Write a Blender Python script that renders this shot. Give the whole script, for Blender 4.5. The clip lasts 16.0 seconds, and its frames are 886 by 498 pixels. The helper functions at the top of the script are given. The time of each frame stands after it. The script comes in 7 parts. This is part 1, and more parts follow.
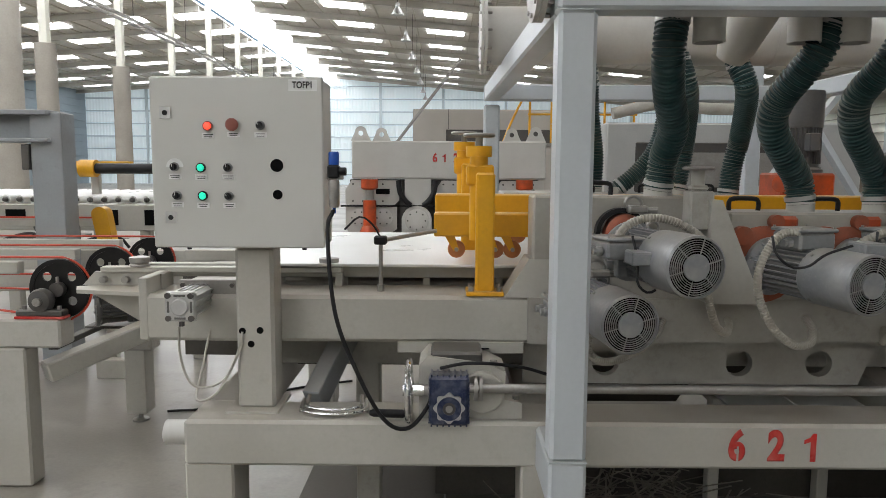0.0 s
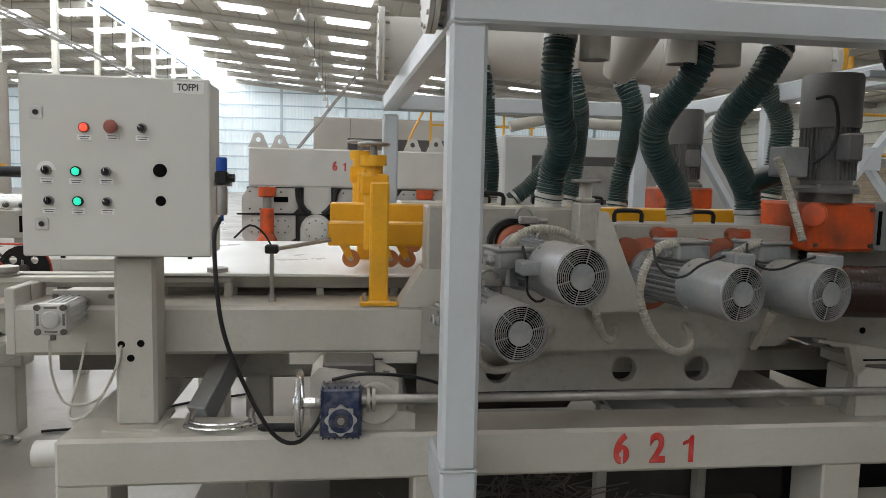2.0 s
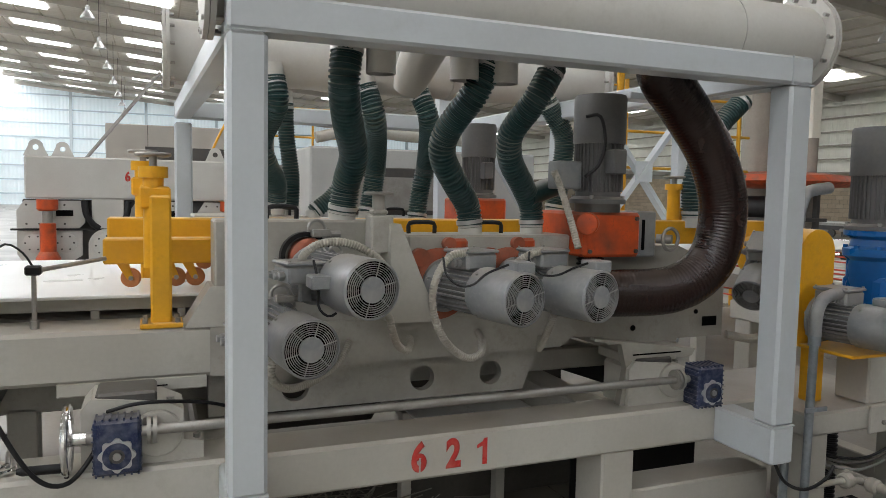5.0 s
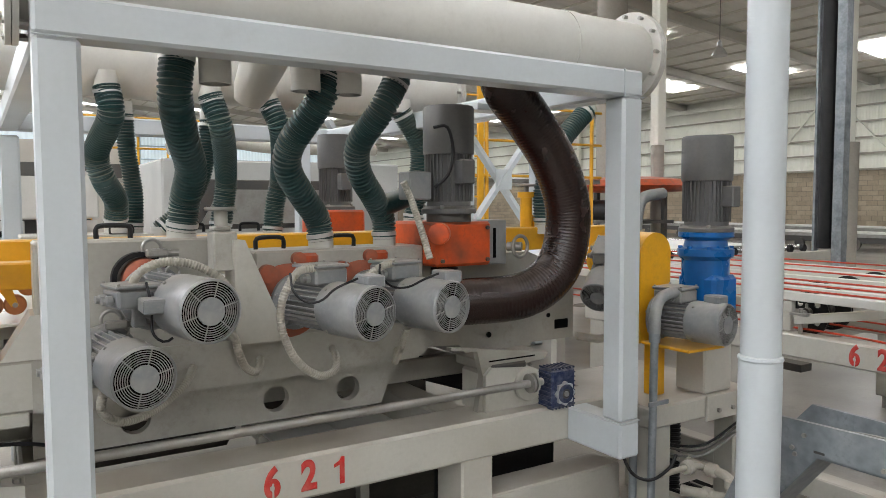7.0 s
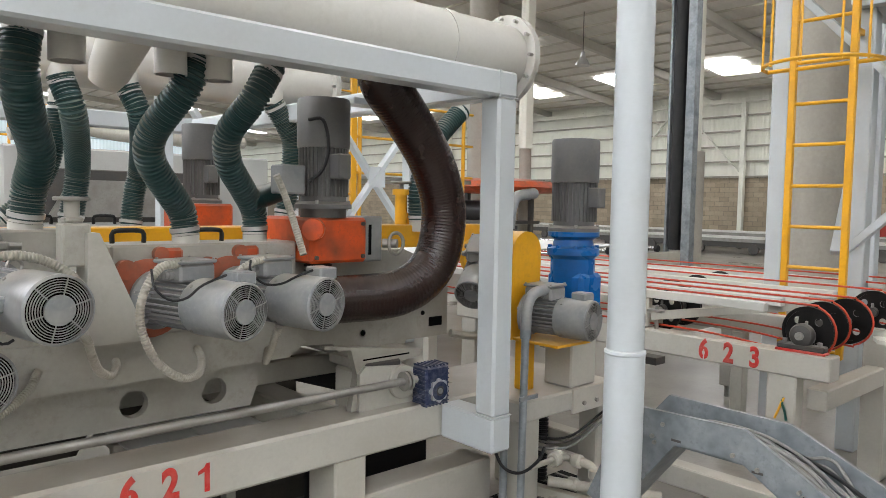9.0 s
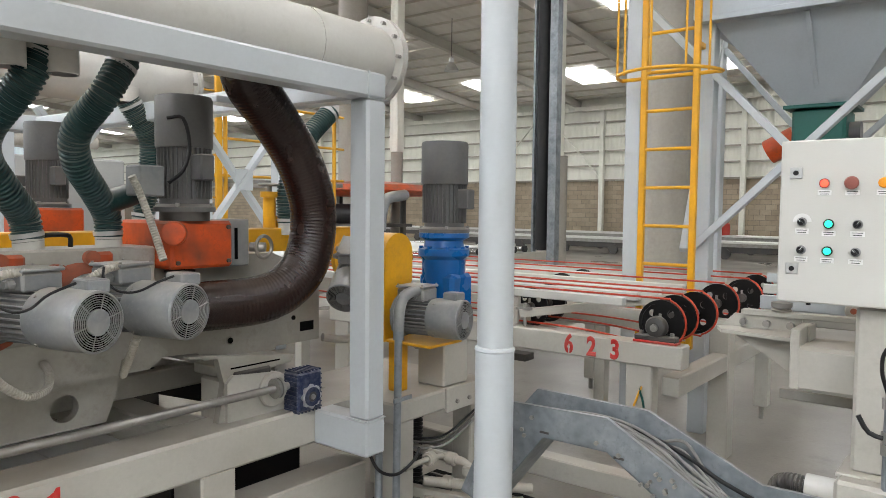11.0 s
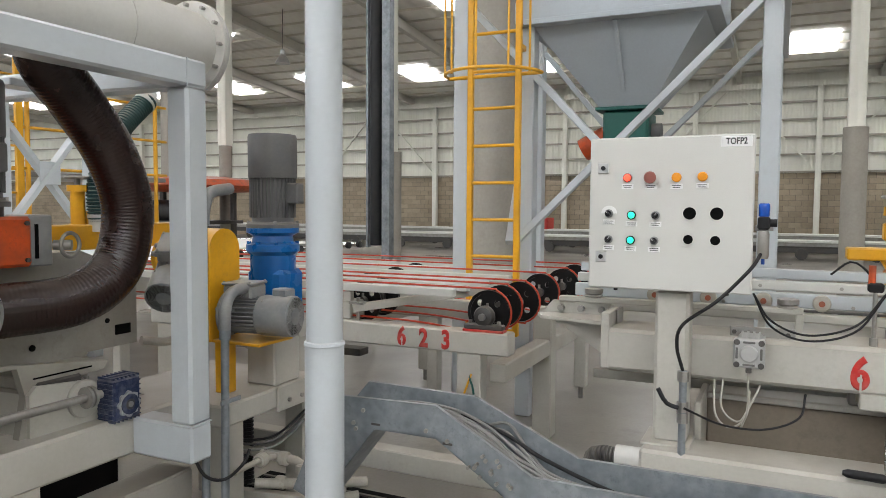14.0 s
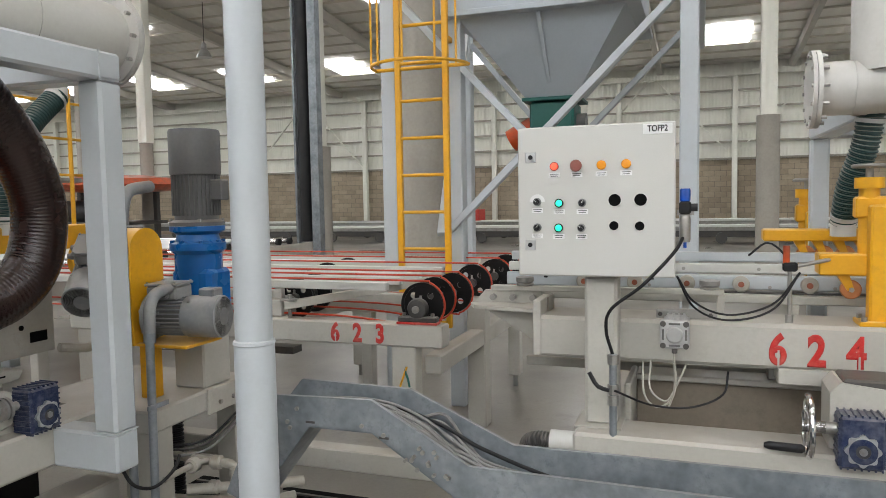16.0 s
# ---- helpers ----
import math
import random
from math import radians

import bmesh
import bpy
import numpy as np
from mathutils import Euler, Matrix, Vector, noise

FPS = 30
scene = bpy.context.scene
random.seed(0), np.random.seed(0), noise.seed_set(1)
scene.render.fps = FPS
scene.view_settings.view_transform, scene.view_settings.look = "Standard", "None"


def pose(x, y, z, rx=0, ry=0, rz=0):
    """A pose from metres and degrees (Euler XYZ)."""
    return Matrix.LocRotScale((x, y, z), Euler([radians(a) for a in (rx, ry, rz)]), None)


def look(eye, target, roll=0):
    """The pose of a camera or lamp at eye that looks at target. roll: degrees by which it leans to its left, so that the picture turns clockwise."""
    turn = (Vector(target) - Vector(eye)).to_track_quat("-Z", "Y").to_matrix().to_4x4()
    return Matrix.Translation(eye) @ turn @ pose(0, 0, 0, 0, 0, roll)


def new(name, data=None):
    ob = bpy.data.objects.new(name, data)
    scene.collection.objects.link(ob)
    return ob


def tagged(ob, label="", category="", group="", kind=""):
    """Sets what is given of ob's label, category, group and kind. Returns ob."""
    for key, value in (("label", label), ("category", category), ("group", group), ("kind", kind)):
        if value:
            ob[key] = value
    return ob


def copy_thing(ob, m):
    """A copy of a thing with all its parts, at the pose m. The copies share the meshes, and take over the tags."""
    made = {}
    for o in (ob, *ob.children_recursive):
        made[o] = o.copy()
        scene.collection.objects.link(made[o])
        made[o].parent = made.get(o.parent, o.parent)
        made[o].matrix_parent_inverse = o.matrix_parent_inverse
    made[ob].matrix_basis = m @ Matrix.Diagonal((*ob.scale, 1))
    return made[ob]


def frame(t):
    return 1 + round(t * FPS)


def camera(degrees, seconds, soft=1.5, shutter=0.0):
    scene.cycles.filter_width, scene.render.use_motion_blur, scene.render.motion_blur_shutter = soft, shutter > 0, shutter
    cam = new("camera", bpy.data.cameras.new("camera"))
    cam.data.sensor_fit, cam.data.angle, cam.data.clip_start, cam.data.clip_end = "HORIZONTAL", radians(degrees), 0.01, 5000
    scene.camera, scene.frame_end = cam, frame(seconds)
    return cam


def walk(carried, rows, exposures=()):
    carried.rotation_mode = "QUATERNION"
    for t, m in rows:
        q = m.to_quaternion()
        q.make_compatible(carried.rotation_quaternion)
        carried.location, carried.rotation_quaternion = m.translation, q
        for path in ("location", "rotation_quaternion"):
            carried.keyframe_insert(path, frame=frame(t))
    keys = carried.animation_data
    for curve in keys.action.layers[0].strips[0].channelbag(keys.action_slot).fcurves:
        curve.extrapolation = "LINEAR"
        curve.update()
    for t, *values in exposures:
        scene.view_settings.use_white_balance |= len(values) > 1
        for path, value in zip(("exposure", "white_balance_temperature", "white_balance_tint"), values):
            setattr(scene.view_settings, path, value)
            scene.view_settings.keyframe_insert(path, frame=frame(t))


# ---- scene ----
cam = camera(63.1, 16.0, soft=0.5)
PATH = [
    (0, (1.002, -0.399, 1.574), (0.989, 1.588, 1.353), 0.3),
    (0.5, (1.01, -0.395, 1.575), (1.064, 1.594, 1.372), 0.7),
    (1, (1.014, -0.391, 1.575), (1.119, 1.597, 1.381), 0.9),
    (1.5, (1.024, -0.389, 1.573), (1.202, 1.593, 1.379), 1.0),
    (2, (1.035, -0.389, 1.573), (1.29, 1.586, 1.382), 1.3),
    (2.5, (1.047, -0.388, 1.576), (1.372, 1.577, 1.389), 1.1),
    (3, (1.062, -0.387, 1.576), (1.465, 1.564, 1.394), 1.2),
    (3.5, (1.075, -0.383, 1.575), (1.571, 1.546, 1.392), 1.4),
    (4, (1.086, -0.381, 1.576), (1.672, 1.524, 1.401), 1.7),
    (6.5, (1.199, -0.392, 1.593), (2.167, 1.354, 1.468), -0.4),
    (7, (1.218, -0.389, 1.594), (2.27, 1.307, 1.47), -0.2),
    (7.5, (1.223, -0.382, 1.591), (2.354, 1.263, 1.466), 0.4),
    (8, (1.226, -0.372, 1.59), (2.439, 1.213, 1.462), 1.0),
    (8.5, (1.221, -0.36, 1.587), (2.505, 1.168, 1.462), 1.2),
    (9, (1.224, -0.348, 1.584), (2.561, 1.134, 1.459), 1.0),
    (11.5, (1.237, -0.349, 1.575), (2.86, 0.815, 1.466), 0.4),
    (12, (1.235, -0.348, 1.574), (2.896, 0.761, 1.462), 0.1),
    (12.5, (1.24, -0.356, 1.57), (2.938, 0.694, 1.454), -0.0),
    (13, (1.248, -0.362, 1.567), (2.987, 0.619, 1.452), 0.1),
    (13.5, (1.252, -0.372, 1.565), (3.032, 0.532, 1.446), 0.2),
    (14, (1.25, -0.375, 1.566), (3.059, 0.469, 1.449), 0.4),
    (14.5, (1.248, -0.375, 1.565), (3.066, 0.451, 1.447), 0.0),
    (15, (1.256, -0.373, 1.564), (3.088, 0.419, 1.441), -0.4),
    (15.5, (1.257, -0.379, 1.563), (3.114, 0.354, 1.435), -0.6),
    (16, (1.265, -0.378, 1.56), (3.144, 0.295, 1.424), -1.0),
]
walk(cam, [(t, look(eye, target, roll)) for t, eye, target, roll in PATH], [(0, -0.5), (4.2, -0.45), (6.5, 0.1), (9.2, 0.36), (12, 0.2), (16, 0.06)])

# ---- world and light ----
world = bpy.data.worlds.new("world")
scene.world = world
world.use_nodes = True
wn = world.node_tree.nodes
sky = wn.new("ShaderNodeTexSky")
sky.sky_type, sky.sun_disc = "NISHITA", False
sky.sun_elevation, sky.sun_rotation = radians(55), radians(200)
world.node_tree.links.new(sky.outputs[0], wn["Background"].inputs[0])
wn["Background"].inputs[1].default_value = 0.1
SKYLIGHT = 8.8


# ---- materials ----
def mat(name, color, rough=0.5, metal=0.0, vary=0.12, scale=3.0, grain=60.0, bump=0.1, dirt=None, dirt_amount=0.35, spec=0.4, dust=0.0):
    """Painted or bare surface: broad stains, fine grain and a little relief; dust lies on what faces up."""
    m = bpy.data.materials.new(name)
    m.use_nodes = True
    nt = m.node_tree
    n, l = nt.nodes, nt.links
    b = n["Principled BSDF"]
    b.inputs["Roughness"].default_value = rough
    b.inputs["Metallic"].default_value = metal
    b.inputs["Specular IOR Level"].default_value = spec
    tc = n.new("ShaderNodeTexCoord")
    big = n.new("ShaderNodeTexNoise")
    big.inputs["Scale"].default_value = scale
    big.inputs["Detail"].default_value = 6
    fine = n.new("ShaderNodeTexNoise")
    fine.inputs["Scale"].default_value = grain
    fine.inputs["Detail"].default_value = 3
    for q in (big, fine):
        l.new(tc.outputs["Object"], q.inputs["Vector"])
    ramp = n.new("ShaderNodeMapRange")
    ramp.inputs[1].default_value, ramp.inputs[2].default_value = 0.42, 0.75
    l.new(big.outputs[0], ramp.inputs[0])
    mix = n.new("ShaderNodeMix")
    mix.data_type = "RGBA"
    c = (*color, 1)
    d = (*(dirt or [x * 0.55 for x in color]), 1)
    mix.inputs["A"].default_value, mix.inputs["B"].default_value = c, d
    mul = n.new("ShaderNodeMath")
    mul.operation = "MULTIPLY"
    mul.inputs[1].default_value = dirt_amount
    l.new(ramp.outputs[0], mul.inputs[0])
    mid = n.new("ShaderNodeTexNoise")
    mid.inputs["Scale"].default_value = scale * 6.5
    mid.inputs["Detail"].default_value = 8
    mid.inputs["Roughness"].default_value = 0.7
    l.new(tc.outputs["Object"], mid.inputs["Vector"])
    spots = n.new("ShaderNodeMapRange")
    spots.inputs[1].default_value, spots.inputs[2].default_value = 0.5, 0.72
    l.new(mid.outputs[0], spots.inputs[0])
    half = n.new("ShaderNodeMath")
    half.operation = "MULTIPLY"
    half.inputs[1].default_value = dirt_amount * 0.7
    l.new(spots.outputs[0], half.inputs[0])
    top = n.new("ShaderNodeMath")
    top.operation = "MAXIMUM"
    l.new(mul.outputs[0], top.inputs[0])
    l.new(half.outputs[0], top.inputs[1])
    l.new(top.outputs[0], mix.inputs["Factor"])
    hsv = n.new("ShaderNodeHueSaturation")
    val = n.new("ShaderNodeMapRange")
    val.inputs[3].default_value, val.inputs[4].default_value = 1 - vary, 1 + vary
    l.new(fine.outputs[0], val.inputs[0])
    l.new(val.outputs[0], hsv.inputs["Value"])
    l.new(mix.outputs["Result"], hsv.inputs["Color"])
    out = hsv.outputs[0]
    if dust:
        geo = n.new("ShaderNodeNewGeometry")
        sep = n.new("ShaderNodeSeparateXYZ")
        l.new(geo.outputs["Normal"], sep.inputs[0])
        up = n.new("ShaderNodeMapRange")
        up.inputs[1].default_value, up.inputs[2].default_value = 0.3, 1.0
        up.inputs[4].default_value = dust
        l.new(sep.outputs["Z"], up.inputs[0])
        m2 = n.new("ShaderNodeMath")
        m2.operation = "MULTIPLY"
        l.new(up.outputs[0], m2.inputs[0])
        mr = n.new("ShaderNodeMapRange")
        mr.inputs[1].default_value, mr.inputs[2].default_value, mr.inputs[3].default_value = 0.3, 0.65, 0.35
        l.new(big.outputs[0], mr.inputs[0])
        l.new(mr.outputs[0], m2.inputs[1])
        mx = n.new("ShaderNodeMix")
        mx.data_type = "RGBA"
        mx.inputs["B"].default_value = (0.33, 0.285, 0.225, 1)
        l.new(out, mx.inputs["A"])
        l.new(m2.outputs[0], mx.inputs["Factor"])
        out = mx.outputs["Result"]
    l.new(out, b.inputs["Base Color"])
    rr = n.new("ShaderNodeMapRange")
    rr.inputs[3].default_value, rr.inputs[4].default_value = max(0.02, rough - 0.12), min(1, rough + 0.15)
    l.new(big.outputs[0], rr.inputs[0])
    l.new(rr.outputs[0], b.inputs["Roughness"])
    bp = n.new("ShaderNodeBump")
    bp.inputs["Strength"].default_value = bump
    bp.inputs["Distance"].default_value = 0.003
    l.new(fine.outputs[0], bp.inputs["Height"])
    l.new(bp.outputs[0], b.inputs["Normal"])
    return m


def glow(name, color, strength):
    m = bpy.data.materials.new(name)
    m.use_nodes = True
    b = m.node_tree.nodes["Principled BSDF"]
    b.inputs["Base Color"].default_value = (*color, 1)
    b.inputs["Emission Color"].default_value = (*color, 1)
    b.inputs["Emission Strength"].default_value = strength
    return m


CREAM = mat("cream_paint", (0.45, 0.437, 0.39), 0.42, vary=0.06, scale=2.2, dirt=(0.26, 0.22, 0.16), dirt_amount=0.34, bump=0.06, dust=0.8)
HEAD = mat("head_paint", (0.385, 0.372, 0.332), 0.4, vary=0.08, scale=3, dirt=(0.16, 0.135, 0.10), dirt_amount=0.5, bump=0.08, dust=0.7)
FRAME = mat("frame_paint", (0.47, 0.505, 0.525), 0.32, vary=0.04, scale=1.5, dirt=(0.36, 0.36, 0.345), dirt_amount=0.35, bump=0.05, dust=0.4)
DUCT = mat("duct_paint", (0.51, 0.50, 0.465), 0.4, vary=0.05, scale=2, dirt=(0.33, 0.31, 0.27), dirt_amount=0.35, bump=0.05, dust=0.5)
PANEL = mat("panel_paint", (0.54, 0.535, 0.50), 0.38, vary=0.03, scale=4, dirt=(0.5, 0.49, 0.45), dirt_amount=0.3, bump=0.12, grain=300)
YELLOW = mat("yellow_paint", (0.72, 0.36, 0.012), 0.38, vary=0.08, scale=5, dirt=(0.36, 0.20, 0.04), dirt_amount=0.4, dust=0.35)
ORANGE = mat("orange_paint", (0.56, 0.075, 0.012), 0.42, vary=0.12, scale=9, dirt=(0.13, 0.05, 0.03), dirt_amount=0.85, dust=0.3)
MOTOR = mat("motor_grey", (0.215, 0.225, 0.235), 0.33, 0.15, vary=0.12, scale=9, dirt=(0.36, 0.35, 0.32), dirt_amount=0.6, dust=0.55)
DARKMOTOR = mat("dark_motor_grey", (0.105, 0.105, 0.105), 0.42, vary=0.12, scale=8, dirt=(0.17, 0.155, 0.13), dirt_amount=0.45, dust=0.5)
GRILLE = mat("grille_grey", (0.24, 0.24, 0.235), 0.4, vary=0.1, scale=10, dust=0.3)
BLACK = mat("black_rubber", (0.009, 0.009, 0.010), 0.45, vary=0.2, scale=8, dirt=(0.05, 0.045, 0.04), dirt_amount=0.2, spec=0.3)
# near-black that stands in for the shade inside holes, slots and gaps
VOID = mat("hole_shade", (0.004, 0.004, 0.004), 0.9, vary=0.1, spec=0.1)
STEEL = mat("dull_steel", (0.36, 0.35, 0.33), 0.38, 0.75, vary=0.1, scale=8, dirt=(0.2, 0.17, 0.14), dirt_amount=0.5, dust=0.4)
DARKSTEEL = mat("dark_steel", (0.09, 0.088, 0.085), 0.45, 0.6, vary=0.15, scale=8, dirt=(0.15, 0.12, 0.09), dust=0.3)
# dusty dark tone, also for plates standing in for shade inside the machines
DARKPLATE = mat("dusty_shade_plate", (0.085, 0.078, 0.066), 0.6, 0.2, vary=0.15, scale=4, dirt=(0.04, 0.035, 0.03), dirt_amount=0.6, dust=0.25)
CHROME = mat("chrome", (0.72, 0.72, 0.72), 0.12, 1.0, vary=0.03, scale=10, dirt=(0.5, 0.48, 0.45), dirt_amount=0.3, bump=0.02)
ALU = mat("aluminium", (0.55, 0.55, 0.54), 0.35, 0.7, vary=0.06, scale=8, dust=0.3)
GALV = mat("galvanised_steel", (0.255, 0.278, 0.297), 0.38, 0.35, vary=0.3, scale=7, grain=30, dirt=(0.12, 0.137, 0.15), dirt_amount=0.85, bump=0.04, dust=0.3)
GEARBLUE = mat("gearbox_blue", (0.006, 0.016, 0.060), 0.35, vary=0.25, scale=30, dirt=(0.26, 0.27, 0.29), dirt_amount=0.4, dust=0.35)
BRIGHTBLUE = mat("bright_blue", (0.003, 0.105, 0.34), 0.28, vary=0.12, scale=8, dirt=(0.01, 0.05, 0.17), dirt_amount=0.5, dust=0.1)
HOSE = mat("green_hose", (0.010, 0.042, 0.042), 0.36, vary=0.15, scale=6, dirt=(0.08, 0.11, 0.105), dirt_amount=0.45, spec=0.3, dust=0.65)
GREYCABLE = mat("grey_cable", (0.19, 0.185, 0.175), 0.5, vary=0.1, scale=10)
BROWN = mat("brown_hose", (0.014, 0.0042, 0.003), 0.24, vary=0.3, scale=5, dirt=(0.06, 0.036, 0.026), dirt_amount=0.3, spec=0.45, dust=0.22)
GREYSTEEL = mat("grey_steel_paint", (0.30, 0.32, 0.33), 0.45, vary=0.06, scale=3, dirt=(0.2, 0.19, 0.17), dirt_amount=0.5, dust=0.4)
CONDUIT = mat("pale_conduit", (0.40, 0.38, 0.33), 0.5, vary=0.08, scale=10, dirt=(0.24, 0.20, 0.15), dirt_amount=0.5, dust=0.3)
CLEAR = mat("milky_tube", (0.47, 0.45, 0.39), 0.25, vary=0.05)
TILE = mat("white_slab", (0.72, 0.72, 0.69), 0.3, vary=0.02, scale=2, dirt=(0.62, 0.61, 0.57), dirt_amount=0.3, bump=0.02)
RED = mat("red_stencil", (0.50, 0.022, 0.018), 0.5, vary=0.2, scale=14, dirt=(0.50, 0.18, 0.14), dirt_amount=0.6)
REDBELT = mat("red_belt", (0.50, 0.05, 0.020), 0.4, vary=0.15, scale=10, dirt=(0.30, 0.04, 0.02), dirt_amount=0.4)
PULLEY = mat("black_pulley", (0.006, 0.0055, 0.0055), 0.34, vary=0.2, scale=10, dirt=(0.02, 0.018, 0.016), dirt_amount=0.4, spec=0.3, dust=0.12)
HOPPER = mat("hopper_paint", (0.40, 0.44, 0.47), 0.45, vary=0.05, scale=2, dirt=(0.33, 0.35, 0.36), dirt_amount=0.4)
GREEN = mat("valve_green", (0.012, 0.10, 0.08), 0.4, vary=0.1, scale=6)
CONCRETE = mat("column_concrete", (0.36, 0.335, 0.29), 0.85, vary=0.12, scale=1.2, grain=25, dirt=(0.27, 0.245, 0.21), dirt_amount=0.6, bump=0.3)
ROOF = mat("roof_sheet", (0.76, 0.735, 0.68), 0.5, vary=0.05, scale=0.6, dirt=(0.55, 0.51, 0.45), dirt_amount=0.4)
PURLIN = mat("purlin_paint", (0.62, 0.58, 0.50), 0.5, vary=0.06, scale=1)
RAFTER = mat("rafter_steel", (0.52, 0.50, 0.45), 0.55, vary=0.06, scale=1)
WALLPAINT = mat("wall_sheet", (0.78, 0.77, 0.68), 0.5, vary=0.04, scale=0.5, dirt=(0.45, 0.43, 0.37), dirt_amount=0.4)
GIRT = mat("girt_paint", (0.34, 0.32, 0.26), 0.5, vary=0.05, scale=0.6)
RUST = mat("rusty_orange", (0.34, 0.085, 0.04), 0.6, vary=0.15, scale=12, dirt=(0.16, 0.10, 0.07), dirt_amount=0.7)
ENDWALL = mat("end_wall_sheet", (0.60, 0.68, 0.71), 0.5, vary=0.04, scale=0.4)
WESTWALL = mat("west_wall_sheet", (0.30, 0.36, 0.40), 0.5, vary=0.04, scale=0.4)
CLEARWALL = mat("translucent_wall_glow", (0.62, 0.68, 0.70), 0.4, vary=0.05, scale=0.4)
# weak emission stands in for daylight passing through the sheets
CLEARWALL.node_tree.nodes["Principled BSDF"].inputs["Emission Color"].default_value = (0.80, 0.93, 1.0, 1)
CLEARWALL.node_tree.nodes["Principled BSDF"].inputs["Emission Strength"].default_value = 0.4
PLASTICBLUE = mat("blue_cap", (0.01, 0.07, 0.36), 0.3, vary=0.03)
AMBER = mat("amber_plastic", (0.78, 0.30, 0.02), 0.25, vary=0.05)
BROWNKNOB = mat("red_brown_button", (0.26, 0.085, 0.065), 0.35, vary=0.05)
WHITELABEL = mat("white_label", (0.75, 0.75, 0.73), 0.4, vary=0.03)
INK = mat("black_ink", (0.03, 0.03, 0.03), 0.6, vary=0.1)
WOODWHEEL = mat("orange_wheel", (0.45, 0.17, 0.06), 0.45, vary=0.15, scale=12)
FIBRE = mat("shredded_fibre", (0.20, 0.18, 0.15), 0.8, vary=0.25, scale=8)
LITRED = glow("lit_red_lens", (1.0, 0.06, 0.03), 2.2)
LITGREEN = glow("lit_green_lens", (0.02, 0.75, 0.45), 1.0)
SKYPANEL = glow("skylight_sheet", (0.965, 0.985, 1.03), SKYLIGHT)


def floor_material():
    m = mat("concrete_floor", (0.25, 0.228, 0.193), 0.3, vary=0.14, scale=0.7, grain=45, dirt=(0.10, 0.09, 0.076), dirt_amount=0.7, bump=0.08, spec=0.5)
    return m


def brick_material():
    m = mat("block_tan", (0.37, 0.305, 0.22), 0.9, vary=0.15, scale=0.8, grain=12, dirt=(0.27, 0.22, 0.16), dirt_amount=0.6, bump=0.3)
    n, l = m.node_tree.nodes, m.node_tree.links
    oi = n.new("ShaderNodeObjectInfo")
    ge = n.new("ShaderNodeNewGeometry")
    sm = n.new("ShaderNodeMath")
    l.new(oi.outputs["Random"], sm.inputs[0])
    l.new(ge.outputs["Random Per Island"], sm.inputs[1])
    mr = n.new("ShaderNodeMapRange")
    mr.inputs[2].default_value, mr.inputs[3].default_value, mr.inputs[4].default_value = 2.0, 0.72, 1.25
    l.new(sm.outputs[0], mr.inputs[0])
    hs = n.new("ShaderNodeHueSaturation")
    l.new(mr.outputs[0], hs.inputs["Value"])
    b = n["Principled BSDF"]
    src = b.inputs["Base Color"].links[0].from_socket
    l.new(src, hs.inputs["Color"])
    l.new(hs.outputs[0], b.inputs["Base Color"])
    return m


def corrugated(m, axis, pitch=0.33, depth=0.55):
    """Ribs pressed into sheet metal, as relief and as a faint tone."""
    n, l = m.node_tree.nodes, m.node_tree.links
    tc = n.new("ShaderNodeTexCoord")
    w = n.new("ShaderNodeTexWave")
    w.bands_direction = axis
    w.inputs["Scale"].default_value = 0.314 / pitch
    l.new(tc.outputs["Object"], w.inputs["Vector"])
    bp = n.new("ShaderNodeBump")
    bp.inputs["Strength"].default_value, bp.inputs["Distance"].default_value = depth, 0.06
    l.new(w.outputs[1], bp.inputs["Height"])
    l.new(bp.outputs[0], n["Principled BSDF"].inputs["Normal"])


corrugated(WALLPAINT, "Y", 0.125, 0.25)
corrugated(ROOF, "Y", 0.4)
corrugated(CLEARWALL, "X", 0.3)
FLOORMAT, BLOCK = floor_material(), brick_material()


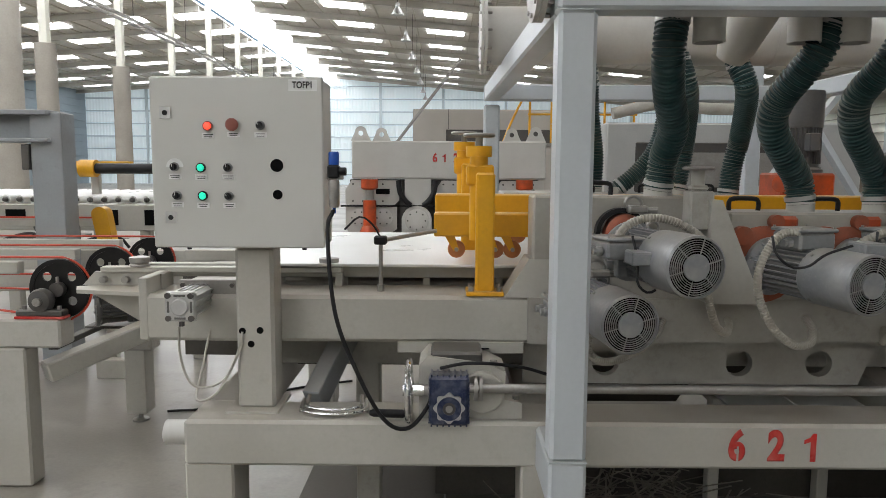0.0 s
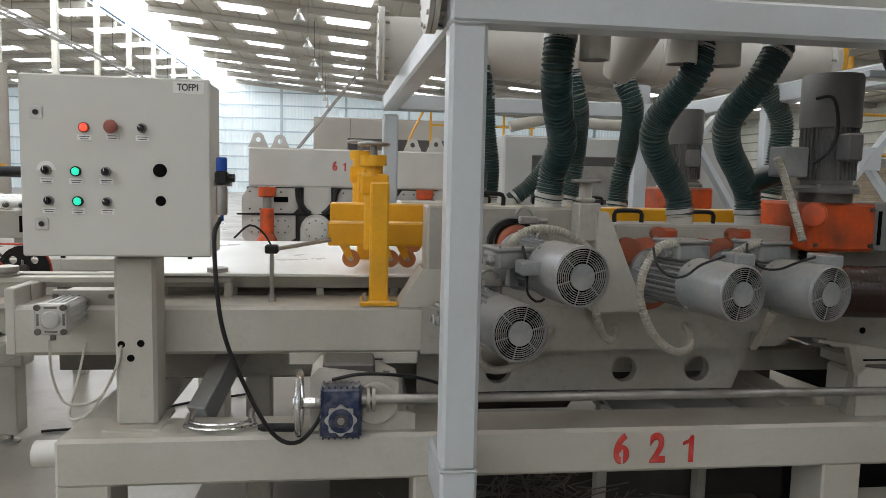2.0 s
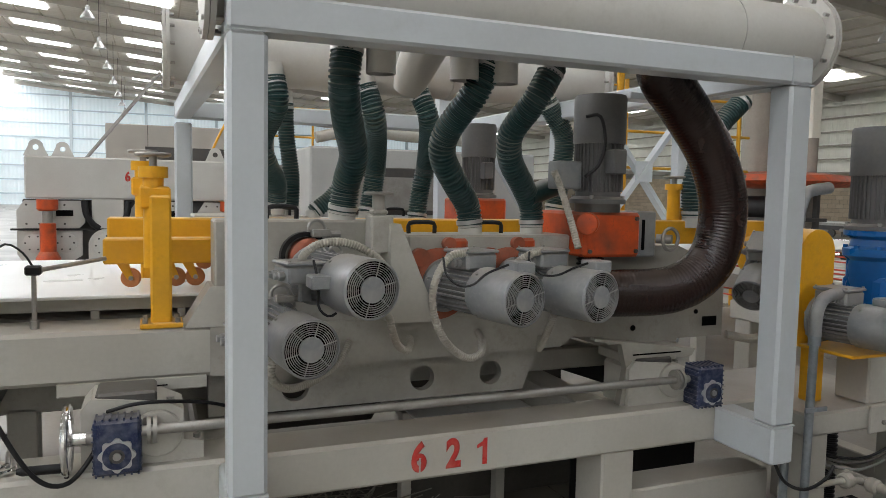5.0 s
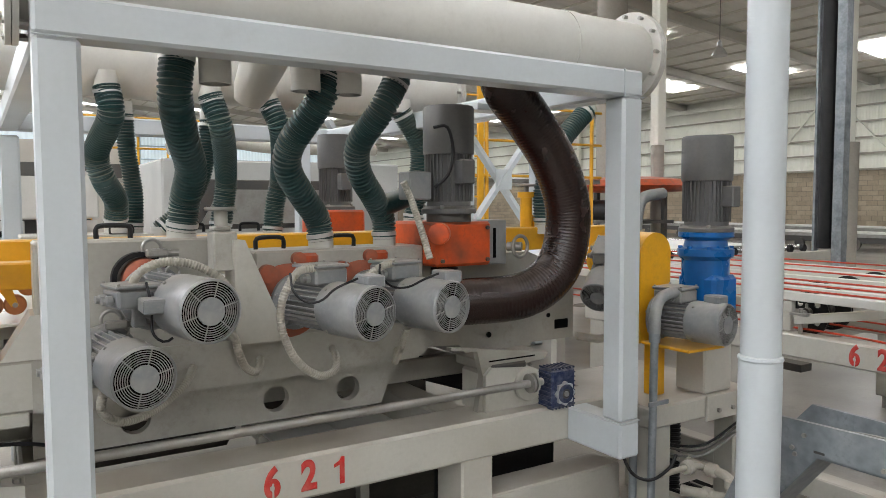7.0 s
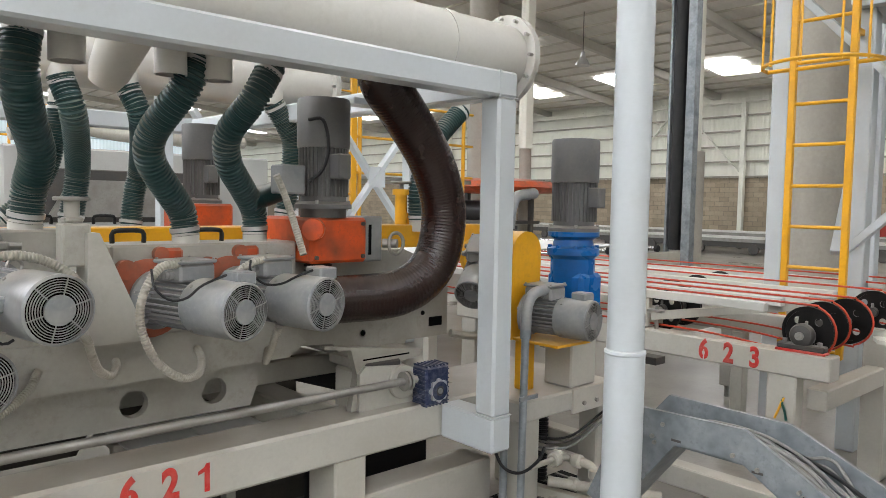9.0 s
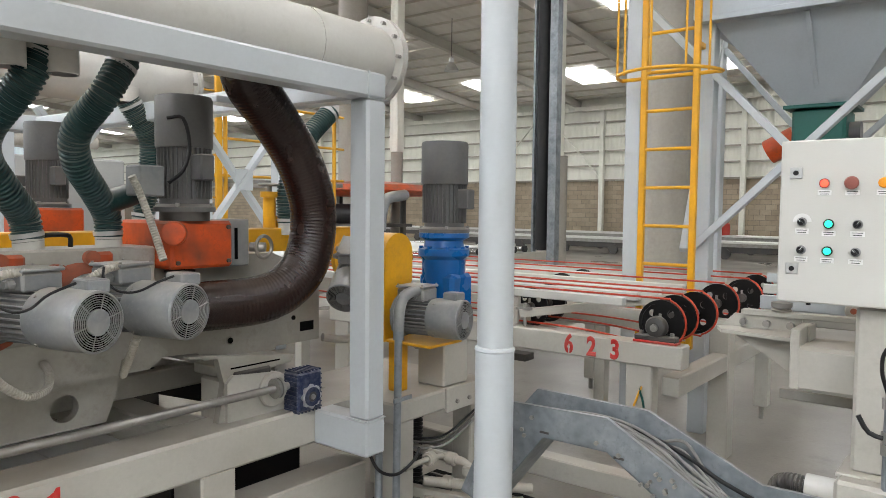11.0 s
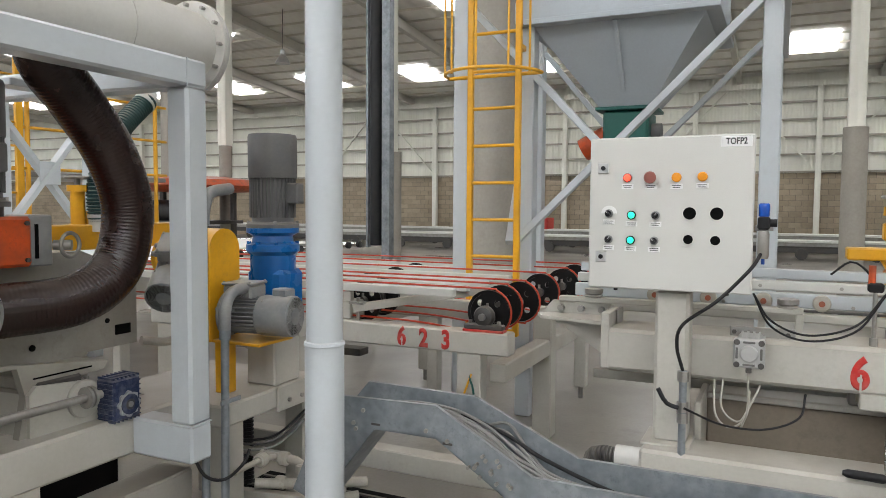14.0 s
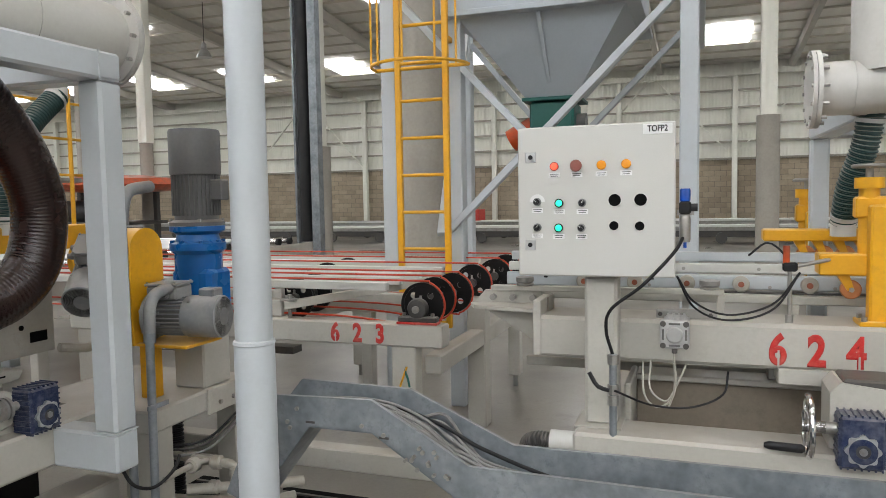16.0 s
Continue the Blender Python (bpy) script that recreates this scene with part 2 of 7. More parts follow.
# ---- geometry ----
class Geo:
    """A mesh under construction."""

    def __init__(self):
        self.v, self.f, self.m = [], [], Matrix.Identity(4)

    def add(self, vs, fs):
        k = len(self.v)
        self.v += [tuple(self.m @ Vector(p)) for p in vs]
        self.f += [[i + k for i in q] for q in fs]
        return self

    def box(self, x0, x1, y0, y1, z0, z1, b=0.004):
        lo, hi = (x0, y0, z0), (x1, y1, z1)
        b = min([b] + [0.45 * abs(h - q) for q, h in zip(lo, hi)])
        ids, vs = {}, []
        for sx in (0, 1):
            for sy in (0, 1):
                for sz in (0, 1):
                    s = (sx, sy, sz)
                    for ax in range(3):
                        ids[s, ax] = len(vs)
                        vs.append([(hi[k] if s[k] else lo[k]) + (0 if k == ax else (-b if s[k] else b)) for k in range(3)])
        fs = []
        for ax in range(3):
            o = [k for k in range(3) if k != ax]
            for e in (0, 1):
                q = []
                for a, c in ((0, 0), (1, 0), (1, 1), (0, 1)):
                    s = [0, 0, 0]
                    s[ax], s[o[0]], s[o[1]] = e, a, c
                    q.append(ids[tuple(s), ax])
                fs.append(q)
            for a in (0, 1):
                for c in (0, 1):
                    s0, s1 = [0, 0, 0], [0, 0, 0]
                    s0[o[0]], s0[o[1]], s1[o[0]], s1[o[1]] = a, c, a, c
                    s1[ax] = 1
                    s0, s1 = tuple(s0), tuple(s1)
                    fs.append([ids[s0, o[0]], ids[s1, o[0]], ids[s1, o[1]], ids[s0, o[1]]])
        for sx in (0, 1):
            for sy in (0, 1):
                for sz in (0, 1):
                    fs.append([ids[(sx, sy, sz), k] for k in range(3)])
        return self.add(vs, fs)

    def cyl(self, p0, p1, r0, r1=None, seg=20, caps=True):
        r1 = r0 if r1 is None else r1
        p0, p1 = Vector(p0), Vector(p1)
        q = (p1 - p0).to_track_quat("Z", "Y")
        vs, fs = [], []
        for p, r in ((p0, r0), (p1, r1)):
            for i in range(seg):
                a = 2 * math.pi * i / seg
                vs.append(p + q @ Vector((r * math.cos(a), r * math.sin(a), 0)))
        for i in range(seg):
            j = (i + 1) % seg
            fs.append([i, j, seg + j, seg + i])
        if caps:
            fs += [list(range(seg))[::-1], list(range(seg, 2 * seg))]
        return self.add(vs, fs)

    def ring(self, c, axis, r0, r1, depth, seg=28):
        """A flat ring with a hole."""
        q = Vector(axis).to_track_quat("Z", "Y")
        vs, fs = [], []
        for z in (-depth / 2, depth / 2):
            for r in (r0, r1):
                for i in range(seg):
                    a = 2 * math.pi * i / seg
                    vs.append(Vector(c) + q @ Vector((r * math.cos(a), r * math.sin(a), z)))
        for i in range(seg):
            j = (i + 1) % seg
            a, b, c2, d = 0, seg, 2 * seg, 3 * seg
            fs += [[a + i, b + i, b + j, a + j], [c2 + i, c2 + j, d + j, d + i], [b + i, d + i, d + j, b + j], [a + i, a + j, c2 + j, c2 + i]]
        return self.add(vs, fs)

    def holed(self, outline, c, r, plane, a0, a1):
        """A plate with a round hole: outline is star-shaped about c, thickness a0 to a1."""
        k = len(outline)
        ring = []
        for p in outline:
            d = math.hypot(p[0] - c[0], p[1] - c[1])
            ring.append((c[0] + r * (p[0] - c[0]) / d, c[1] + r * (p[1] - c[1]) / d))
        place = {"xz": lambda p, a: (p[0], a, p[1]), "yz": lambda p, a: (a, p[0], p[1]), "xy": lambda p, a: (p[0], p[1], a)}[plane]
        vs = [place(p, a) for a in (a0, a1) for q in (outline, ring) for p in q]
        fs = []
        for i in range(k):
            j = (i + 1) % k
            fs += [[i, j, k + j, k + i], [2 * k + i, 3 * k + i, 3 * k + j, 2 * k + j], [k + i, k + j, 3 * k + j, 3 * k + i], [i, 2 * k + i, 2 * k + j, j]]
        return self.add(vs, fs)

    def prism(self, poly, plane, a0, a1):
        """poly, in the plane named ('xz', 'yz', 'xy'), pushed along the third axis from a0 to a1."""
        k = len(poly)
        place = {"xz": lambda p, a: (p[0], a, p[1]), "yz": lambda p, a: (a, p[0], p[1]), "xy": lambda p, a: (p[0], p[1], a)}[plane]
        vs = [place(p, a0) for p in poly] + [place(p, a1) for p in poly]
        fs = [list(range(k))[::-1], list(range(k, 2 * k))] + [[i, (i + 1) % k, k + (i + 1) % k, k + i] for i in range(k)]
        return self.add(vs, fs)

    def bar(self, p0, p1, w, h=None, b=0.006):
        """A square tube from p0 to p1 with softened edges."""
        h = h or w
        p0, p1 = Vector(p0), Vector(p1)
        d = p1 - p0
        old = self.m
        self.m = old @ Matrix.Translation(p0) @ d.to_track_quat("Z", "Y").to_matrix().to_4x4()
        self.box(-w / 2, w / 2, -h / 2, h / 2, 0, d.length, b)
        self.m = old
        return self

    def tube(self, pts, r, seg=12, step=0.02, ribs=0.0, depth=0.08):
        """A round hose through the points; ribs: the spacing of its corrugation."""
        P = [Vector(p) for p in pts]
        if len(P) == 2:
            path = [P[0].lerp(P[1], i / 4) for i in range(5)]
        else:
            E = [2 * P[0] - P[1]] + P + [2 * P[-1] - P[-2]]
            path = []
            for i in range(1, len(E) - 2):
                a, b, c, d = E[i - 1:i + 3]
                k = max(3, int((c - b).length / 0.01))
                for j in range(k):
                    t = j / k
                    path.append(0.5 * (2 * b + (c - a) * t + (2 * a - 5 * b + 4 * c - d) * t * t + (3 * b - a - 3 * c + d) * t ** 3))
            path.append(P[-1])
        run = [0.0]
        for a, b in zip(path, path[1:]):
            run.append(run[-1] + (b - a).length)
        total = run[-1]
        if ribs:
            count = int(total / ribs)
            marks = [(i + o) * total / count for i in range(count) for o in (0.0, 0.3, 0.5, 0.8)] + [total]
            rad = [r * k for i in range(count) for k in (1.0, 1.0, 1 - depth, 1 - depth)] + [r]
        else:
            count = max(2, int(total / step))
            marks = [i * total / count for i in range(count + 1)]
            rad = [r] * (count + 1)
        vs, fs, i, side = [], [], 0, None
        for s, q in zip(marks, rad):
            while i < len(run) - 2 and run[i + 1] < s:
                i += 1
            t = (s - run[i]) / max(1e-9, run[i + 1] - run[i])
            p = path[i].lerp(path[i + 1], t)
            d = (path[min(i + 2, len(path) - 1)] - path[max(i - 1, 0)]).normalized()
            if side is None:
                side = d.orthogonal().normalized()
            side = (side - d * side.dot(d)).normalized()
            up = d.cross(side)
            for k in range(seg):
                a = 2 * math.pi * k / seg
                vs.append(p + q * (math.cos(a) * side + math.sin(a) * up))
        for a in range(len(marks) - 1):
            for k in range(seg):
                j = (k + 1) % seg
                fs.append([a * seg + k, a * seg + j, a * seg + seg + j, a * seg + seg + k])
        e = (len(marks) - 1) * seg
        fs += [list(range(seg))[::-1], list(range(e, e + seg))]
        return self.add(vs, fs)

    def lathe(self, prof, c=(0, 0, 0), axis=(0, 0, 1), seg=24, caps=True):
        """Turned profile of (radius, height)."""
        q = Vector(axis).to_track_quat("Z", "Y")
        vs = [Vector(c) + q @ Vector((r * math.cos(2 * math.pi * i / seg), r * math.sin(2 * math.pi * i / seg), h)) for r, h in prof for i in range(seg)]
        fs = []
        for a in range(len(prof) - 1):
            for i in range(seg):
                j = (i + 1) % seg
                fs.append([a * seg + i, a * seg + j, a * seg + seg + j, a * seg + seg + i])
        if caps and prof[0] != prof[-1]:
            fs += [list(range(seg))[::-1], list(range((len(prof) - 1) * seg, len(prof) * seg))]
        return self.add(vs, fs)


def thing(name, label, category, m=None, group="", kind=""):
    ob = new(name)
    ob.empty_display_size = 0.05
    ob.matrix_world = m or Matrix.Identity(4)
    return tagged(ob, label, category, group, kind)


def mesh_of(name, g, material, smooth=True):
    me = bpy.data.meshes.new(name)
    me.from_pydata(g.v, [], g.f)
    bm = bmesh.new()
    bm.from_mesh(me)
    bmesh.ops.recalc_face_normals(bm, faces=bm.faces)
    bm.to_mesh(me)
    bm.free()
    me.materials.append(material)
    if smooth:
        me.shade_smooth()
        me.set_sharp_from_angle(angle=radians(32))
    return me


def part(name, g, material, parent, label=""):
    ob = new(name, mesh_of(name, g, material))
    ob.parent = parent
    if label:
        ob["label"] = label
    return ob


def spun(name, g, material, parent, places):
    """Alike pieces on one mesh, each an object of its own, at the local poses given."""
    me = mesh_of(name, g, material)
    for q in places:
        ob = new(name, me)
        ob.parent = parent
        ob.matrix_local = q


def solid(name, g, material, label, category, group="", kind="", m=None):
    ob = new(name, mesh_of(name, g, material))
    if m:
        ob.matrix_world = m
    return tagged(ob, label, category, group, kind)


def text_part(name, words, size, material, parent, m, label="", bold=0.0, width=1.0):
    cu = bpy.data.curves.new(name, "FONT")
    cu.body, cu.size, cu.align_x, cu.align_y, cu.extrude, cu.bevel_depth, cu.bevel_resolution = words, size, "CENTER", "CENTER", 0.0008, bold, 0
    tmp = bpy.data.objects.new(name, cu)
    scene.collection.objects.link(tmp)
    bpy.context.view_layer.update()
    me = bpy.data.meshes.new_from_object(tmp.evaluated_get(bpy.context.evaluated_depsgraph_get()))
    bpy.data.objects.remove(tmp)
    me.materials.clear()
    me.materials.append(material)
    if bold:
        me.transform(Matrix.Diagonal((1, 1, 0.12, 1)))
    me.transform(m @ Matrix.Diagonal((width, 1, 1, 1)))
    ob = new(name, me)
    ob.parent = parent
    if label:
        ob["label"] = label
    return ob


FACING = pose(0, 0, 0, 90, 0, 0)  # writing that faces -y


def edge_points(corners, step):
    """The outline through the corners, with points every step along it."""
    out = []
    for (ax, ay), (bx, by) in zip(corners, corners[1:] + corners[:1]):
        k = max(1, int(math.hypot(bx - ax, by - ay) / step))
        out += [(ax + (bx - ax) * i / k, ay + (by - ay) * i / k) for i in range(k)]
    return out


def stencil(ch, size, parent, m, width=0.8):
    """One stencilled digit, in the xy plane of m."""
    if ch == "1":
        h, w = size * 0.345, size * 0.065
        g = Geo()
        g.m = m
        g.prism([(-w, -h), (w, -h), (w, h), (-w * 0.3, h), (-w * 1.2, h * 0.72), (-w * 3.4, h * 0.52), (-w * 3.4, h * 0.26), (-w, h * 0.42)], "xy", 0.0, 0.0012)
        return part("stencilled_digit", g, RED, parent, "red stencilled digit")
    ob = text_part("stencilled_digit", ch, size, RED, parent, m, "red stencilled digit", 0.0062, width)
    if ch in "64":
        g = Geo()
        g.m = m
        x = size * (0.02 if ch == "6" else 0.06)
        g.box(x - size * 0.022, x + size * 0.022, -size * 0.40, size * (0.02 if ch == "6" else -0.05), 0.0, 0.0026, 0.0)
        part("stencil_bridge", g, CREAM, ob)
    return ob


def bolts(g, places, axis, r=0.009, h=0.008):
    for p in places:
        p = Vector(p)
        g.cyl(p, p + Vector(axis) * h, r, seg=6)
    return g


def circle(c, r, count, plane="yz", start=0.0):
    out = []
    for i in range(count):
        a = start + 2 * math.pi * i / count
        u, w = r * math.cos(a), r * math.sin(a)
        out.append({"yz": (c[0], c[1] + u, c[2] + w), "xz": (c[0] + u, c[1], c[2] + w), "xy": (c[0] + u, c[1] + w, c[2])}[plane])
    return out


# ---- the hall ----
XW, XE, YS, YN, XR = -34.0, 32.0, -26.0, 70.0, -11.0


def roof_z(x):
    return 10.4 - 0.086 * (x - XR) if x >= XR else 10.4 - 0.07 * (XR - x)


g = Geo().box(XW - 2, XE + 2, YS - 2, YN + 2, -0.3, 0.0, 0.0)
solid("floor", g, FLOORMAT, "dusty grey concrete floor, worn and lightly polished", "floor", kind="structure")

g = Geo()
purlins = Geo()
rows = int((YN - YS) / 4.8)
for x0, x1 in ((XW, XR - 1.5), (XR + 1.5, XE)):
    steps = int((x1 - x0) / 0.5)
    g.add([(x0, YS, roof_z(x0)), (x1, YS, roof_z(x1)), (x1, YN, roof_z(x1)), (x0, YN, roof_z(x0)),
           (x0, YS, roof_z(x0) + 0.1), (x1, YS, roof_z(x1) + 0.1), (x1, YN, roof_z(x1) + 0.1), (x0, YN, roof_z(x0) + 0.1)],
          [[0, 1, 2, 3], [7, 6, 5, 4], [0, 4, 5, 1], [1, 5, 6, 2], [2, 6, 7, 3], [3, 7, 4, 0]])
    for k in range(int((x1 - x0) / 1.0)):
        x = x0 + 0.7 + 1.0 * k
        z = roof_z(x)
        purlins.box(x - 0.025, x + 0.025, YS, YN, z - 0.065, z - 0.002, 0.0)
solid("ceiling", g, ROOF, "grey profiled metal roof sheeting on purlins", "roof", kind="structure")
solid("roof_purlins", purlins, PURLIN, "cream steel roof purlins under the sheeting", "purlins", kind="structure")

ridge = Geo().box(XR - 1.5, XR + 1.5, YS, YN, 10.55, 10.6, 0.0)
tagged(solid("skylight_strip", ridge, SKYPANEL, "long translucent ridge skylight glowing with daylight", "skylight", kind="structure"))
for i in range(rows):
    y = YS + 3.2 + 4.8 * i
    g = Geo()
    for x0, x1 in ((XW, XR - 1.5), (XR + 1.5, XE)):
        z0, z1 = roof_z(x0) - 0.15, roof_z(x1) - 0.15
        g.add([(x, y + dy, z + dz) for x, z in ((x0, z0), (x1, z1)) for dy in (-0.09, 0.09) for dz in (-0.22, 0.088)],
              [[0, 1, 3, 2], [4, 6, 7, 5], [0, 4, 5, 1], [2, 3, 7, 6], [1, 5, 7, 3], [0, 2, 6, 4]])
    solid("rafter", g, RAFTER, "grey steel roof rafter", "beam", "roof rafters", "structure")
sheet = None
for i in range(rows):
    y = YS + 5.6 + 4.8 * i
    for x in (-31, -26.5, -22, -17.5, -13.6, -8.4, -4.4, 0.8, 6.8, 13.5, 20.5, 28):
        if 10 < x < 25 and (i + int(x)) % 2:
            continue
        if sheet is None:
            g = Geo().box(-1.05, 1.05, -0.72, 0.72, -0.012, 0.0, 0.0)
            sheet = solid("roof_skylight", g, SKYPANEL, "translucent roof skylight sheet bright with daylight", "skylight", "roof skylights", "structure")
            sheet.matrix_world = pose(x, y, roof_z(x) - 0.062, 0, 4.9 if x > XR else -4.0)
        else:
            copy_thing(sheet, pose(x, y, roof_z(x) - 0.062, 0, 4.9 if x > XR else -4.0))


def sheet_wall(name, axis, at, lo, hi, base, top, material, label, thick=0.2, inward=1):
    """A wall of horizontal profiled sheeting between girts; top(s) is its height along the wall."""
    g = Geo()
    z, k = base, 0
    tops = min(top(lo), top(hi))
    while z < max(top(lo), top(hi)):
        h = 0.66
        z1 = min(z + h, max(top(lo), top(hi)))
        for (za, zb, d) in ((z, z + 0.06, 0.09), (z + 0.06, z1, 0.0)):
            a, b = (at - inward * d, at + inward * thick)
            if axis == "x":
                g.box(min(a, b), max(a, b), lo, hi, za, zb, 0.0)
            else:
                g.box(lo, hi, min(a, b), max(a, b), za, zb, 0.0)
        z = z1
    return solid(name, g, material, label, "wall", kind="structure")


sheet_wall("wall_east", "x", XE, YS, YN, 2.95, lambda s: roof_z(XE) + 0.1, WALLPAINT, "cream profiled metal wall sheeting above blockwork", inward=1)
EASTBASE = solid("wall_east_base", Geo().box(XE + 0.0, XE + 0.2, YS, YN, 0, 2.946, 0.0), mat("mortar", (0.20, 0.17, 0.13), 0.9, vary=0.1, scale=2), "tan concrete block wall below metal sheeting", "wall", kind="structure")
for k in range(6):
    z = 2.95 + 0.66 * k
    solid("wall_girt", Geo().box(XE - 0.16, XE - 0.092, YS, YN, z, z + 0.07, 0.0), GIRT, "dull cream steel girt along the wall", "girt", "side wall girts", "structure")
sheet_wall("wall_north", "y", YN, XW, XE, 0.0, lambda s: 10.5, CLEARWALL, "translucent pale blue profiled end wall, its own glow standing in for daylight", inward=1)
for k in range(8):
    solid("wall_girt", Geo().box(XW, XE, YN - 0.12, YN - 0.002, 0.9 + 1.2 * k, 1.02 + 1.2 * k, 0.0), ENDWALL, "pale steel girt across the end wall", "girt", "end wall girts", "structure")
for x in (-28, -22, -16, -5.5, 0.5, 6.5, 12.5, 18.5, 25):
    solid("wall_post", Geo().box(x - 0.12, x + 0.12, YN - 0.3, YN - 0.122, 0.001, roof_z(x) - 0.2, 0.0), ENDWALL, "pale steel post on the end wall", "post", "end wall posts", "structure")
sheet_wall("wall_west", "x", XW, YS, YN, 0.0, lambda s: roof_z(XW) + 0.1, WESTWALL, "dull blue profiled metal side wall", inward=-1)
sheet_wall("wall_south", "y", YS, XW, XE, 0.0, lambda s: 10.5, WALLPAINT, "cream profiled metal end wall", inward=-1)

# ---- the two grinding lines: u along the line, v into the machine from the face of its base beam ----
M621 = pose(0, 2.0, 0)
M624 = pose(3.89, -0.028, 0, 0, 0, -90)


def control_panel(m, u0, u1, z0, z1, title, layout):
    top = thing("control_panel", f"light grey steel control panel {title} with lit buttons on a post", "control panel", m)
    v, d = 0.06, 0.20
    w, h = u1 - u0, z1 - z0
    part("cabinet_body", Geo().box(u0 + 0.006, u1 - 0.006, v + 0.016, v + d, z0 + 0.004, z1 - 0.004, 0.006), PANEL, top)
    door = part("door", Geo().box(u0, u1, v, v + 0.014, z0, z1, 0.005), PANEL, top)
    spun("cable_gland", Geo().cyl((0, 0, -0.016), (0, 0, 0.004), 0.008, seg=8), BLACK, top, [pose(u0 + a * w, v + 0.09, z0) for a in (0.15, 0.5, 0.85)])
    for a, b in layout["latch"]:
        x, z = u0 + a * w, z1 - b * h
        latch = part("latch", Geo().box(x - 0.02, x + 0.02, v - 0.004, v, z - 0.02, z + 0.02, 0.002), ALU, door)
        part("lock", Geo().cyl((x, v - 0.008, z), (x, v - 0.003, z), 0.0085, seg=14), BLACK, door, "black lock insert")
    for kind, a, b in layout["knobs"]:
        x, z = u0 + a * w, z1 - b * h
        # cut-outs are black discs, their inner shade painted on the door
        if kind == "hole":
            part("empty_hole", Geo().cyl((x, v - 0.0015, z), (x, v + 0.003, z), 0.022, seg=26), VOID, door, "black disc standing in for the shade in a round cut-out")
            continue
        if kind == "small_hole":
            part("empty_hole", Geo().cyl((x, v - 0.0015, z), (x, v + 0.003, z), 0.0165, seg=24), VOID, door, "black disc standing in for the shade in a round cut-out")
            continue
        if kind in ("red", "green"):
            part("bezel", Geo().lathe([(0.0165, 0), (0.0165, 0.008), (0.0125, 0.010), (0.0125, 0.004)], (x, v, z), (0, -1, 0), 22), BLACK if kind == "green" else BROWNKNOB, door)
            part("lamp_lens", Geo().lathe([(0.0125, 0), (0.0125, 0.009), (0.0095, 0.013), (0.003, 0.0145)], (x, v, z), (0, -1, 0), 20), LITRED if kind == "red" else LITGREEN, door, f"lit {kind} lamp lens")
        elif kind == "stop":
            part("stop_button", Geo().lathe([(0.014, 0), (0.014, 0.012), (0.021, 0.014), (0.022, 0.022), (0.018, 0.028), (0.006, 0.030)], (x, v, z), (0, -1, 0), 26), BROWNKNOB, door, "red-brown mushroom button")
        elif kind == "amber":
            part("amber_button", Geo().lathe([(0.017, 0), (0.017, 0.008), (0.014, 0.012), (0.005, 0.014)], (x, v, z), (0, -1, 0), 22), AMBER, door, "unlit amber button")
        else:
            if kind == "dial":
                g = Geo()
                arc = [(x + 0.029 * math.cos(q), z + 0.029 * math.sin(q)) for q in [math.pi * i / 14 for i in range(15)]]
                g.prism(arc, "xz", v - 0.0015, v)
                part("dial_scale", g, WHITELABEL, door)
            part("switch_collar", Geo().lathe([(0.0155, 0), (0.0155, 0.006), (0.012, 0.008)], (x, v, z), (0, -1, 0), 22), GRILLE, door)
            g = Geo()
            g.m = Matrix.Translation((x, v - 0.008, z)) @ pose(0, 0, 0, 0, (35, -40, 0)[int(a * 97 + b * 31) % 3], 0)
            g.cyl((0, 0, 0), (0, -0.01, 0), 0.0115, seg=18)
            g.box(-0.0035, 0.0035, -0.02, -0.009, -0.0115, 0.0115, 0.001)
            part("switch_lever", g, BLACK, door)
            h2 = Geo()
            h2.m = g.m
            h2.box(-0.001, 0.001, -0.0212, -0.0198, 0.001, 0.011, 0.0)
            part("pointer", h2, WHITELABEL, door)
        part("name_plate", Geo().box(x - 0.021, x + 0.021, v - 0.0015, v, z - 0.041, z - 0.023, 0.0005), WHITELABEL, door)
        g = Geo()
        for k, wd in enumerate((0.032, 0.026)):
            g.box(x - wd / 2, x + wd / 2, v - 0.0024, v - 0.0014, z - 0.0285 - 0.0075 * k - 0.0011, z - 0.0285 - 0.0075 * k + 0.0011, 0.0)
        part("plate_bar", g, INK, door)
    a, b, tw, th = layout["title"]
    x, z = u0 + a * w, z1 - b * h
    plate = part("title_plate", Geo().box(x - tw / 2, x + tw / 2, v - 0.002, v, z - th / 2, z + th / 2, 0.0005), WHITELABEL, door, "white title plate")
    ob = text_part("title_writing", title, 0.031, INK, plate, Matrix.Translation((x, v - 0.0035, z)) @ FACING, "black lettering", 0.0007, 0.78)
    if title.endswith("1"):
        e = max(q.co.x for q in ob.data.vertices)
        part("numeral_flag", Geo().prism([(e - 0.002, z + 0.0105), (e - 0.0075, z + 0.006), (e - 0.0075, z + 0.0035), (e - 0.002, z + 0.0075)], "xz", v - 0.0045, v - 0.0025), INK, ob)
    return top


